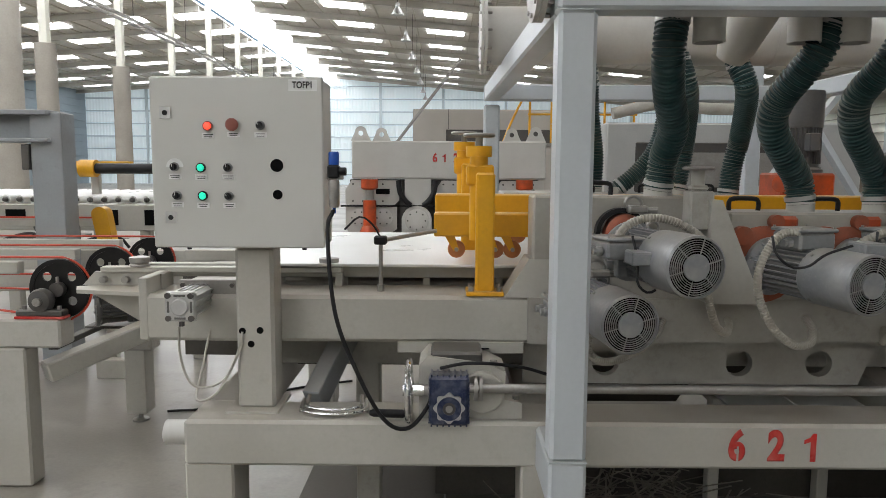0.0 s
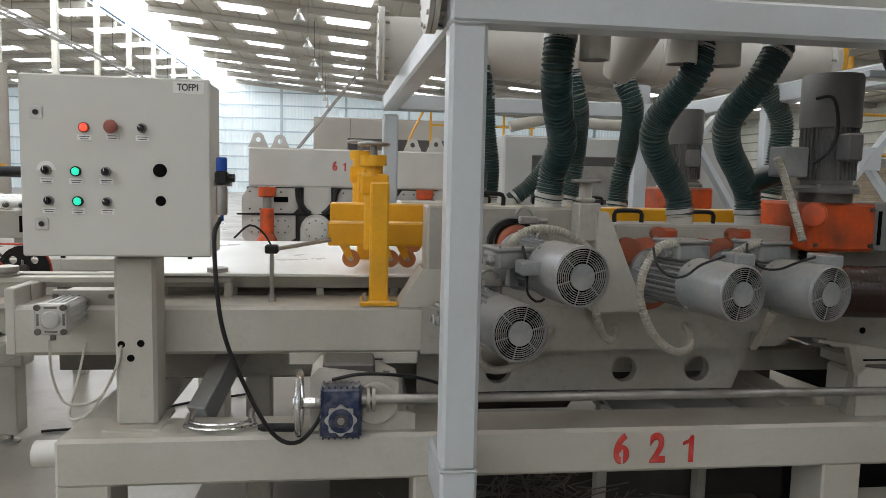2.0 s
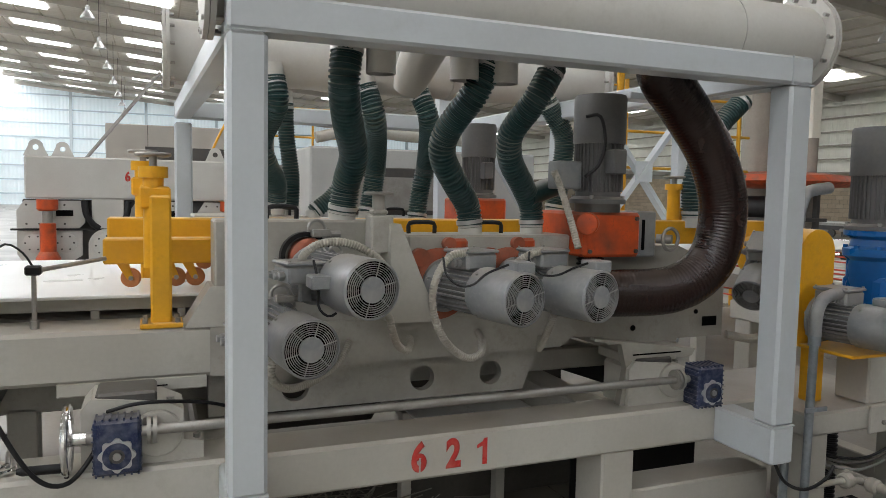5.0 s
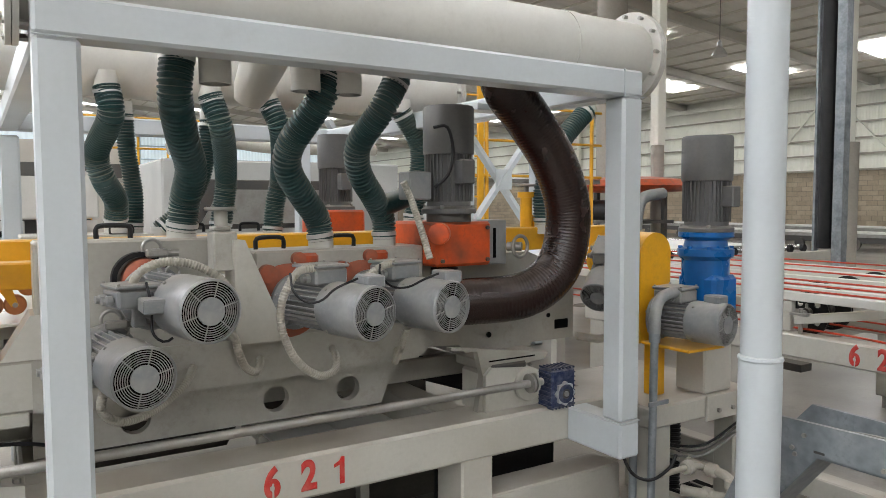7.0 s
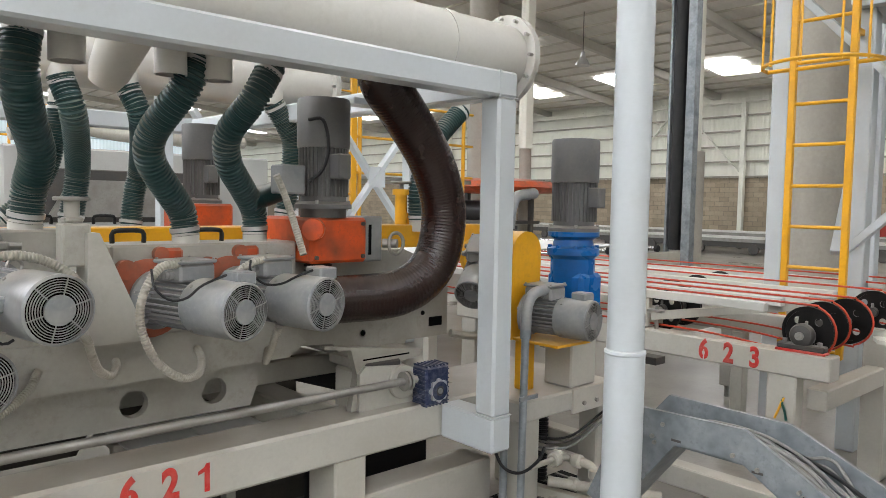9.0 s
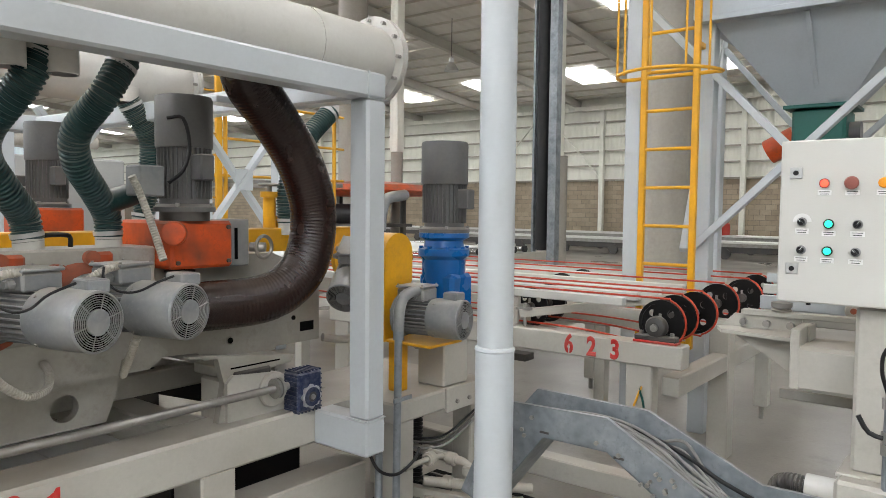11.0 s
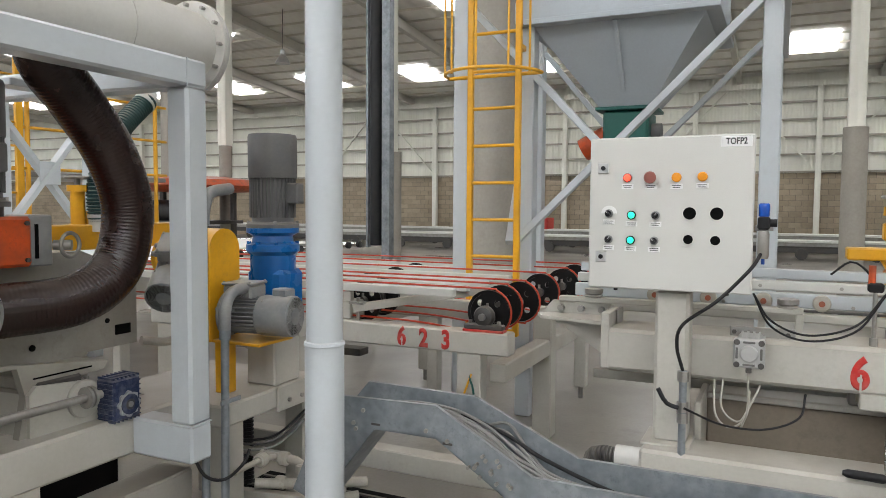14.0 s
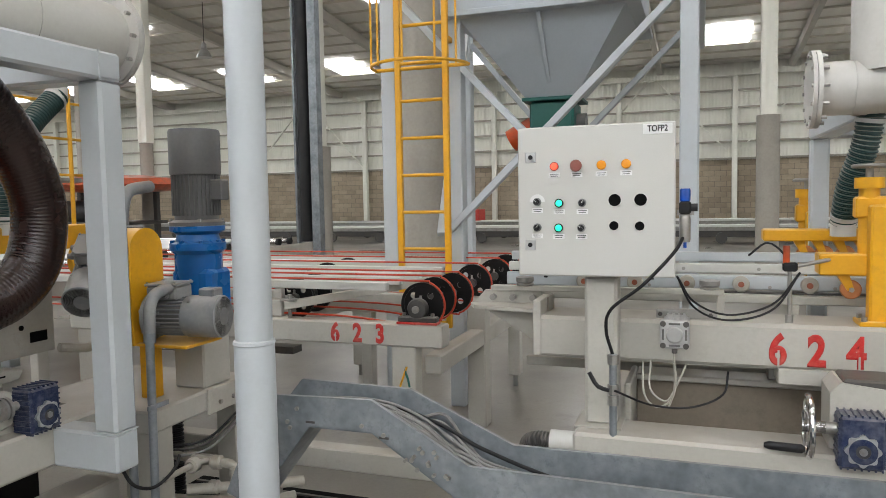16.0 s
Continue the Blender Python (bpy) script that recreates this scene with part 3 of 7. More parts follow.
KNOBS1 = [("red", .335, .285), ("stop", .482, .278), ("switch", .638, .28), ("dial", .135, .523), ("green", .288, .527), ("switch", .445, .525),
          ("switch", .145, .69), ("green", .295, .692), ("switch", .447, .692), ("hole", .728, .512), ("small_hole", .73, .683)]
KNOBS2 = [("red", .245, .265), ("stop", .39, .265), ("amber", .548, .265), ("amber", .702, .262), ("dial", .13, .50), ("green", .275, .51), ("switch", .425, .51),
          ("switch", .13, .672), ("green", .272, .675), ("switch", .42, .675), ("hole", .63, .495), ("hole", .79, .495), ("small_hole", .625, .662), ("small_hole", .785, .665)]
P1 = control_panel(M621, -0.005, 0.580, 1.300, 1.878, "TOFP1", {"latch": [(.09, .21), (.105, .82)], "knobs": KNOBS1, "title": (.885, .05, .096, .038)})
P2 = control_panel(M624, -0.305, 0.265, 1.267, 1.824, "TOFP2", {"latch": [(.088, .2), (.082, .79)], "knobs": KNOBS2, "title": (.892, .045, .1, .036)})


def panel_post(m, u0, u1, z0, z1, label):
    g = Geo().box(u0, u1, 0.12, 0.25, z0 + 0.004, z1 - 0.002, 0.012)
    top = thing("panel_post", label, "post", m)
    part("square_tube", g, CREAM, top)
    part("foot_plate", Geo().box(u0 - 0.035, u1 + 0.02, 0.07, 0.29, z0 - 0.004, z0 + 0.01, 0.003), CREAM, top)
    return top


p = panel_post(M621, 0.25, 0.385, 0.706, 1.299, "cream square steel post with drilled holes carrying a control panel")
# black discs painted for the shade in the drilled holes
for x, z in ((0.272, 0.995), (0.335, 0.998), (0.302, 0.948)):
    part("drilled_hole", Geo().cyl((x, 0.1195, z), (x, 0.13, z), 0.0125, seg=16), VOID, p)
panel_post(M624, -0.066, 0.056, 0.688, 1.266, "cream square steel post carrying a control panel")


def regulator(m, u, z):
    top = thing("air_regulator", "air filter regulator with blue cap beside the control panel", "regulator", m)
    part("bracket", Geo().box(u - 0.028, u + 0.03, 0.09, 0.10, z - 0.05, z - 0.03, 0.002), STEEL, top)
    part("cap", Geo().lathe([(0.017, 0), (0.018, 0.004), (0.018, 0.04), (0.015, 0.045)], (u, 0.075, z), (0, 0, 1), 20), PLASTICBLUE, top, "blue adjusting cap")
    part("regulator_body", Geo().box(u - 0.02, u + 0.02, 0.055, 0.097, z - 0.045, z, 0.006), BLACK, top)
    part("gauge", Geo().cyl((u + 0.02, 0.075, z - 0.022), (u + 0.042, 0.075, z - 0.022), 0.014, seg=18), BLACK, top)
    part("bowl", Geo().lathe([(0.016, 0), (0.019, 0.01), (0.019, 0.085), (0.016, 0.095)], (u, 0.075, z - 0.145), (0, 0, 1), 18), STEEL, top)
    part("drain", Geo().cyl((u, 0.075, z - 0.165), (u, 0.075, z - 0.14), 0.006, seg=10), PLASTICBLUE, top)


regulator(M621, 0.612, 1.585)
regulator(M624, 0.297, 1.54)


def base_beam(m, u0, u1, z0, z1, legs, label):
    top = thing("grinding_machine", label, "machine", m)
    part("front_beam", Geo().box(u0, u1, 0, 0.22, z0, z1, 0.012), CREAM, top)
    for a, b in legs:
        part("leg", Geo().box(a, b, 0.004, 0.2, 0.02, z0 + 0.01, 0.008), CREAM, top)
        part("foot_plate", Geo().box(a - 0.03, b + 0.03, -0.02, 0.24, 0.001, 0.02, 0.003), CREAM, top)
    part("rear_beam", Geo().box(u0, u1, 2.2, 2.42, z0, z1, 0.012), CREAM, top)
    for a, b in legs:
        part("rear_leg", Geo().box(a, b, 2.21, 2.41, 0.001, z0 + 0.01, 0.008), CREAM, top)
        part("cross_beam", Geo().box(a, b, 0.218, 2.205, z0, z1 - 0.004, 0.01), CREAM, top)
    return top


B621 = base_beam(M621, 0.092, 3.62, 0.545, 0.708, [(0.092, 0.262), (1.26, 1.40), (2.79, 2.945)], "cream painted steel machine base with red stencilled number")
for ch, x in (("6", 2.0), ("2", 2.135), ("1", 2.262)):
    stencil(ch, 0.145, B621, Matrix.Translation((x, -0.002, 0.628)) @ FACING)
part("sill_rail", Geo().box(0.26, 3.6, 0.9, 1.02, 0.30, 0.42, 0.008), CREAM, B621)
part("pipe_stub", Geo().lathe([(0.036, 0.09), (0.036, 0), (0.044, 0), (0.044, 0.095)], (-0.003, 0.10, 0.63), (1, 0, 0), 24), PANEL, B621, "white plastic pipe stub")
B624 = base_beam(M624, -0.095, 2.6, 0.56, 0.692, [(-0.095, 0.07), (1.2, 1.34)], "cream painted steel machine base")
part("pipe_stub", Geo().lathe([(0.036, 0.09), (0.036, 0), (0.044, 0), (0.044, 0.095)], (-0.19, 0.08, 0.625), (1, 0, 0), 24), PANEL, B624, "white plastic pipe stub")


def carriage(m, u0, u1, z0, z1, vf, label):
    """The upper sliding beam with its end plate."""
    top = thing("slide_beam", label, "machine beam", m)
    part("beam", Geo().box(u0, u1, vf, vf + 0.26, z0, z1, 0.014), CREAM, top)
    part("end_plate", Geo().box(u0 - 0.012, u0 + 0.022, vf - 0.002, vf + 0.2, z0 + 0.005, z1 + 0.062, 0.004), CREAM, top)
    part("end_cheek", Geo().box(u0 + 0.0225, u0 + 0.03, vf + 0.12, vf + 0.24, z1 - 0.01, z1 + 0.06, 0.003), CREAM, top)
    return top


C621 = carriage(M621, -0.139, 1.34, 0.925, 1.103, 0.25, "cream painted hollow steel slide beam, dusty on top")
part("step_plate", Geo().box(0.815, 1.29, 0.252, 0.40, 0.884, 0.93, 0.004), CREAM, C621)
part("wedge_gusset", Geo().prism([(1.215, 1.10), (1.302, 1.243), (1.40, 1.243), (1.40, 1.10)], "xz", 0.246, 0.42), CREAM, C621)
part("bore_arch", Geo().prism([(0.90, 0.885), (0.905, 0.845), (0.93, 0.885)], "xz", 0.25, 0.3), CREAM, C621)
# thin black inlay stands in for the shaded slot
g = Geo().box(0.94, 1.16, 0.2485, 0.2525, 0.902, 0.906, 0.0)
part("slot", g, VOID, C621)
C624 = carriage(M624, -0.283, 1.4, 0.915, 1.083, 0.25, "cream painted hollow steel slide beam with red stencilled number")
for ch, x in (("6", 0.618), ("2", 0.747), ("4", 0.874)):
    stencil(ch, 0.155, C624, Matrix.Translation((x, 0.248, 0.985)) @ FACING, 0.78)
part("step_plate", Geo().box(0.62, 1.3, 0.252, 0.40, 0.86, 0.92, 0.004), CREAM, C624)


def air_cylinder(m, u, z, vfront):
    top = thing("air_cylinder", "square aluminium pneumatic cylinder on a mounting plate", "cylinder", m)
    s = 0.052
    part("end_cap", Geo().box(u - s, u + s, vfront, vfront + 0.03, z - s, z + s, 0.006), ALU, top)
    part("boss", Geo().lathe([(0.03, 0), (0.03, 0.006), (0.026, 0.01)], (u, vfront, z), (0, -1, 0), 24), ALU, top)
    spun("tie_rod_nut", Geo().cyl((0, -0.006, 0), (0, 0.002, 0), 0.0105, seg=14), DARKSTEEL, top, [pose(u + a * 0.04, vfront, z + c * 0.04) for a in (-1, 1) for c in (-1, 1)])
    # dark inlays stand in for the shaded recesses of the end cap
    for k in range(4):
        a = math.pi / 2 * k
        du, dz = math.cos(a), math.sin(a)
        part("end_recess", Geo().box(u + du * 0.04 - 0.004 - 0.016 * abs(dz), u + du * 0.04 + 0.004 + 0.016 * abs(dz), vfront - 0.001, vfront + 0.003, z + dz * 0.04 - 0.004 - 0.016 * abs(du), z + dz * 0.04 + 0.004 + 0.016 * abs(du), 0.001), DARKMOTOR, top)
    barrel = part("barrel", Geo().box(u - 0.044, u + 0.044, vfront + 0.028, vfront + 0.21, z - 0.044, z + 0.044, 0.01), ALU, top)
    spun("top_ridge", Geo().box(-0.004, 0.004, vfront + 0.03, vfront + 0.205, z + 0.043, z + 0.049, 0.001), ALU, barrel, [pose(u + a, 0, 0) for a in (-0.03, -0.01, 0.01, 0.03)])
    spun("side_ridge", Geo().box(u + 0.043, u + 0.049, vfront + 0.03, vfront + 0.205, -0.004, 0.004, 0.001), ALU, barrel, [pose(0, 0, z + a) for a in (-0.03, -0.01, 0.01, 0.03)])
    part("mounting_plate", Geo().box(u - 0.075, u + 0.15, vfront + 0.205, vfront + 0.225, z - 0.045, z + 0.065, 0.003), STEEL, top)
    spun("plate_bolt", bolts(Geo(), [(0, 0, 0)], (0, -1, 0), 0.009, 0.012), DARKSTEEL, top, [pose(u + a, vfront + 0.205, z + c) for a, c in ((0.125, -0.03), (0.125, 0.045), (-0.06, 0.045))])
    part("port", Geo().cyl((u, vfront + 0.015, z - s - 0.018), (u, vfront + 0.015, z - s + 0.002), 0.010, seg=6), DARKSTEEL, top)


air_cylinder(M621, 0.073, 1.092, 0.06)
air_cylinder(M624, 0.262, 1.055, 0.10)


def cable(name, label, pts, r, material, m=M621, category="cable", ribs=0.0, seg=10, depth=0.1):
    g = Geo().tube(pts, r, seg, 0.015, ribs, depth)
    return solid(name, g, material, label, category, m=m)


for pts in ([(0.062, 0.075, 1.02), (0.06, 0.09, 0.9), (0.10, 0.1, 0.80), (0.2, 0.11, 0.815), (0.262, 0.112, 0.93), (0.272, 0.118, 0.993)],
            [(0.12, 0.28, 1.04), (0.10, 0.2, 0.85), (0.10, 0.12, 0.745), (0.18, 0.1, 0.775), (0.25, 0.106, 0.90), (0.272, 0.118, 0.993)]):
    cable("air_tube", "thin milky plastic air tube", pts, 0.0045, CLEAR, category="tube")


def handwheel(m, u, v, z, r, axis, label="chromed handwheel with spokes"):
    top = thing("handwheel", label, "handwheel", m)
    a = Vector(axis)
    q = a.to_track_quat("Z", "Y")
    c = Vector((u, v, z))
    rim = [c + q @ Vector((r * math.cos(t * 2 * math.pi / 28), r * math.sin(t * 2 * math.pi / 28), 0)) for t in range(29)]
    part("rim", Geo().tube(rim, 0.1 * r, 10, 0.012), CHROME, top)
    part("hub", Geo().cyl(c - a * 0.2 * r, c + a * 0.5 * r, 0.2 * r, seg=16), CHROME, top)
    for k in range(3):
        t = 2 * math.pi * k / 3 + 0.4
        part("spoke", Geo().cyl(c + a * 0.12 * r, c + q @ Vector((r * math.cos(t), r * math.sin(t), 0)), 0.075 * r, seg=8), CHROME, top)
    return top, c, q


def worm_gear(m, u, z, v=-0.03, w=0.135, h=0.182):
    top = thing("worm_gearbox", "dark blue finned worm gearbox with bare flange", "gearbox", m)
    part("housing", Geo().box(u - w / 2, u + w / 2, v, v + 0.1, z - 0.066, z + h - 0.075, 0.01), GEARBLUE, top)
    spun("top_fin", Geo().box(-0.003, 0.003, v + 0.002, v + 0.095, z + h - 0.078, z + h - 0.069, 0.001), GEARBLUE, top, [pose(u - w / 2 + 0.008 + k * (w - 0.016) / 6, 0, 0) for k in range(7)])
    spun("bottom_fin", Geo().box(-0.003, 0.003, v + 0.002, v + 0.095, z - 0.069, z - 0.06, 0.001), GEARBLUE, top, [pose(u - w / 2 + 0.008 + k * (w - 0.016) / 6, 0, 0) for k in range(7)])
    for s in (-1, 1):
        spun("side_fin", Geo().box(u + s * w / 2 - 0.003, u + s * w / 2 + 0.0022, v + 0.004, v + 0.09, -0.003, 0.003, 0.001), GEARBLUE, top, [pose(0, 0, z - 0.055 + k * 0.02) for k in range(8)])
    prof = []
    for i in range(48):
        t = 2 * math.pi * i / 48
        r = 0.049 + 0.005 * math.cos(8 * t)
        prof.append((u + r * math.cos(t), z + r * math.sin(t)))
    part("flange", Geo().prism(prof, "xz", v - 0.012, v), ALU, top, "bare aluminium lobed flange")
    part("bearing_ring", Geo().ring((u, v - 0.013, z), (0, -1, 0), 0.022, 0.041, 0.006), GEARBLUE, top)
    part("bore", Geo().cyl((u, v - 0.014, z), (u, v, z), 0.024, seg=20), DARKSTEEL, top)
    part("shaft_end", Geo().cyl((u, v - 0.02, z), (u, v, z), 0.012, seg=14), STEEL, top)
    return top


def pedestal(m, u0, u1, vf=0.02, k=1.0):
    top = thing("slide_pedestal", "cream cast slide pedestal with round cover", "pedestal", m)
    z0 = 0.705
    body = [(u0, z0), (u1, z0), (u1, z0 + 0.06), (u1 - 0.06, z0 + 0.07), (u1 - 0.06, z0 + 0.17 * k), (u1 - 0.12, z0 + 0.20 * k), (u0 + 0.03, z0 + 0.225 * k), (u0, z0 + 0.19 * k)]
    part("casting", Geo().prism(body, "xz", vf + 0.02, vf + 0.2), CREAM, top)
    c = ((u0 + u1) / 2 + 0.04, vf + 0.02, z0 + 0.10)
    part("round_cover", Geo().lathe([(0.075, 0), (0.075, 0.012), (0.07, 0.016), (0.01, 0.018)], c, (0, -1, 0), 32), CREAM, top)
    part("key_block", Geo().box(u0 + 0.04, u1 - 0.14, vf + 0.03, vf + 0.19, z0 + 0.195 * k, z0 + 0.235 * k, 0.008), DARKSTEEL, top)
    spun("hex_bolt", bolts(Geo(), [(0, 0, 0)], (0, 0, 1), 0.012, 0.018), STEEL, top, [pose(u1 - 0.02, vf + 0.05, z0 + 0.06), pose(u1 - 0.02, vf + 0.13, z0 + 0.06), pose(u1 - 0.1, vf + 0.06, z0 + 0.185 * k)])
    return top


pedestal(M621, 0.905, 1.265)
worm_gear(M621, 1.010, 0.770)
t, c, q = handwheel(M621, 0.872, 0.0, 0.82, 0.102, (1, 0, 0))
part("crank_grip", Geo().lathe([(0.009, 0), (0.015, 0.01), (0.014, 0.11), (0.008, 0.125)], (0.862, -0.005, 0.738), (-1, 0, 0.03), 14), BLACK, t, "black crank grip")
part("axle", Geo().cyl((0.88, 0, 0.82), (0.945, 0, 0.82), 0.02, seg=16), STEEL, t)
pedestal(M624, 0.76, 1.12)
worm_gear(M624, 0.842, 0.735, v=-0.05)
t, c, q = handwheel(M624, 0.690, -0.01, 0.790, 0.100, (1, 0, 0))
part("crank_grip", Geo().lathe([(0.009, 0), (0.015, 0.01), (0.014, 0.11), (0.008, 0.125)], (0.68, -0.015, 0.712), (-1, 0, 0.03), 14), BLACK, t, "black crank grip")
part("axle", Geo().cyl((0.70, -0.01, 0.79), (0.78, -0.01, 0.79), 0.02, seg=16), STEEL, t)

cs = thing("cross_shaft", "dusty steel cross shaft with flange couplings", "shaft", M621)
part("shaft", Geo().cyl((1.07, 0.0, 0.829), (3.2, 0.0, 0.829), 0.0165, seg=16), STEEL, cs)
for x in (1.10, 1.118, 3.135, 3.155):
    part("coupling_disc", Geo().cyl((x - 0.006, 0, 0.829), (x + 0.006, 0, 0.829), 0.042, seg=20), STEEL, cs)
pedestal(M621, 2.96, 3.33, 0.06, 0.85)
worm_gear(M621, 3.300, 0.770)

# black cable from the panel down to the gearbox, loose steel clamps on the beam
cable("black_cable", "thick black cable hanging in a loop", [(0.612, 0.05, 1.43), (0.60, 0.0, 1.36), (0.63, -0.05, 1.1), (0.70, -0.05, 0.9), (0.79, -0.05, 0.735), (0.87, -0.04, 0.70), (0.935, 0.0, 0.76), (0.96, 0.06, 0.82)], 0.0072, BLACK)
cable("black_cable", "thin black cable looping over the pedestal", [(0.98, 0.03, 0.89), (1.06, 0.0, 0.915), (1.15, 0.02, 0.91), (1.27, 0.08, 0.88), (1.36, 0.12, 0.845)], 0.006, BLACK)
for k, (r, z) in enumerate(((0.12, 0.722), (0.10, 0.735))):
    arc = [(0.60 + r * math.cos(a), 0.1 - 0.55 * r * math.sin(a), z) for a in [math.pi * (0.05 + 0.9 * i / 12) for i in range(13)]]
    clamp = thing("hose_clamp", "loose bright steel clamp hoop lying on the beam", "clamp", M621, "loose clamps")
    part("hoop", Geo().tube(arc, 0.006, 8, 0.01), CHROME, clamp)
    for e in (arc[0], arc[-1]):
        part("threaded_end", Geo().cyl((e[0], e[1], z - 0.008), (e[0] * 0.96 + 0.024, e[1] + 0.05, z + 0.02), 0.008, seg=8), STEEL, clamp)


solid("angle_bracket", Geo().bar((0.50, 2.24, 0.70), (0.62, 2.62, 0.96), 0.07, 0.10, 0.004), GREYSTEEL, "blue-grey steel angle leaning on the machine base", "bracket")

# ---- frame of square tube over line 621 ----
fr = thing("portal_frame", "pale blue-grey square tube frame over the grinding machine", "frame")
YF, YB, XA, XB = 1.68, 4.70, 1.31, 3.345
W = 0.11
for x, y in ((XA, YF), (XB, YF)):
    part("post", Geo().box(x, x + W, y, y + W, 0.70, 2.02, 0.012), FRAME, fr)
    part("post_foot", Geo().box(x - 0.002, x + W + 0.002, y - 0.002, 2.0 if x < 2 else 2.0, 0.548, 0.70, 0.01), FRAME, fr)
    part("weld_seam", Geo().box(x - 0.003, x + W + 0.003, y - 0.003, y + W + 0.003, 0.697, 0.703, 0.002), FRAME, fr)
for x in (XA - 0.06, XB):
    part("post", Geo().box(x, x + W, YB, YB + W, 0.02, 2.02, 0.012), FRAME, fr)
part("front_beam", Geo().box(XA, XB + W, YF, YF + W, 2.02, 2.125, 0.01), FRAME, fr)
part("rear_beam", Geo().box(XA - 0.06, XB + W, YB, YB + W, 2.05, 2.16, 0.01), FRAME, fr)
for x0, x1 in ((XA, XA - 0.06), (XB, XB)):
    part("side_beam", Geo().bar((x0 + W / 2, YF + W, 2.072), (x1 + W / 2, YB, 2.10), 0.105, 0.105, 0.01), FRAME, fr)
part("weld_seam", Geo().box(XA - 0.002, XA + W + 0.002, YF - 0.003, YF + 0.003, 2.017, 2.021, 0.001), FRAME, fr)
part("weld_seam", Geo().box(XB - 0.002, XB + W + 0.002, YF - 0.003, YF + 0.003, 2.017, 2.021, 0.001), FRAME, fr)
part("weld_seam", Geo().box(XB + 0.0, XB + 0.006, YF - 0.003, YF + 0.003, 2.02, 2.125, 0.001), FRAME, fr)
part("bracket", Geo().box(XB - 0.35, XB - 0.05, YF + W + 0.4, YF + W + 0.5, 2.0, 2.03, 0.004), FRAME, fr)


def duct(m, x0, x1, y, z, r, joints, label):
    top = thing("dust_duct", label, "duct", m)
    part("pipe", Geo().lathe([(r - 0.01, 0), (r, 0), (r, x1 - x0), (r - 0.01, x1 - x0)], (x0, y, z), (1, 0, 0), 40), DUCT, top)
    for x in joints:
        part("joint_band", Geo().ring((x, y, z), (1, 0, 0), r, r + 0.004, 0.05, 40), DUCT, top)
    for x, d in ((x0, -1), (x1, 1)):
        part("flange", Geo().ring((x, y, z), (1, 0, 0), 0.02, r + 0.045, 0.016, 40), DUCT, top)
        part("blind_cover", Geo().cyl((x + d * 0.01, y, z), (x + d * 0.024, y, z), r + 0.045, seg=40), DUCT, top)
        for p in circle((x, y, z), r + 0.027, 12):
            part("flange_bolt", Geo().cyl((p[0] - 0.03, p[1], p[2]), (p[0] + 0.03, p[1], p[2]), 0.008, seg=6), STEEL, top)
    return top


D1 = duct(None, 1.28, 3.56, 1.87, 2.215, 0.148, (3.18,), "large pale grey dust extraction duct with bolted flanges")
D2 = duct(None, 1.19, 3.66, 3.5, 2.27, 0.148, (2.7,), "large pale grey dust extraction duct with bolted flanges")
for x in (1.815, 2.115, 2.268):
    part("open_stub", Geo().lathe([(0.044, 0), (0.05, 0), (0.05, 0.22), (0.044, 0.22)], (x + 0.01, 1.95, 1.975), (0, 0, 1), 28, False), DUCT, D1, "open pipe stub")
part("branch_cone", Geo().lathe([(0.052, 0), (0.07, 0.05), (0.075, 0.1), (0.1, 0.3)], (2.05, 2.36, 1.985), (0.25, -0.7, 1), 28), DUCT, D1)


def dust_hose(pts, r, label="dark green corrugated dust hose", collar=True):
    top = thing("dust_hose", label, "hose", None, "dust hoses")
    part("corrugated_tube", Geo().tube(pts, r, 22, ribs=0.0165, depth=0.11), HOSE, top)
    for a, b in ((pts[0], pts[1]), (pts[-1], pts[-2])):
        d = (Vector(b) - Vector(a)).normalized()
        part("hose_clamp", Geo().cyl(Vector(a) + d * 0.018, Vector(a) + d * 0.034, r * 1.04, seg=24), ALU, top, "bright hose clamp")
    e = Vector(pts[0])
    part("spigot", Geo().cyl(e - Vector((0, 0, 0.01)), e + Vector((0, 0, 0.07)), r * 0.9, seg=22), BLACK if pts[0][1] < 2.5 else DUCT, top)
    e = Vector(pts[-1])
    part("socket", Geo().cyl(e + Vector((0, 0, 0.012)), e - Vector((0, 0, 0.055)), r * 0.95, seg=22), DUCT, top)
    return top


dust_hose([(1.719, 1.98, 2.075), (1.708, 1.98, 1.94), (1.745, 2.08, 1.83), (1.80, 2.2, 1.72), (1.80, 2.30, 1.62), (1.788, 2.32, 1.50)], 0.054)
dust_hose([(2.232, 1.98, 2.06), (2.19, 1.99, 1.95), (2.125, 2.1, 1.81), (2.135, 2.16, 1.72), (2.22, 2.23, 1.62), (2.30, 2.3, 1.54), (2.315, 2.3, 1.448)], 0.052)
dust_hose([(2.496, 1.98, 2.06), (2.43, 1.99, 1.935), (2.39, 2.1, 1.82), (2.42, 2.16, 1.72), (2.52, 2.24, 1.62), (2.592, 2.3, 1.54), (2.597, 2.3, 1.448)], 0.05)
part("branch_elbow", Geo().tube([(2.55, 2.26, 1.58), (2.66, 2.3, 1.61), (2.74, 2.34, 1.63)], 0.045, 18), HOSE, bpy.data.objects["dust_hose.002"], "smooth green branch")
dust_hose([(1.69, 3.4, 2.16), (1.705, 3.4, 2.02), (1.665, 3.65, 1.86), (1.70, 3.7, 1.73), (1.775, 3.85, 1.62), (1.777, 3.9, 1.50)], 0.062)
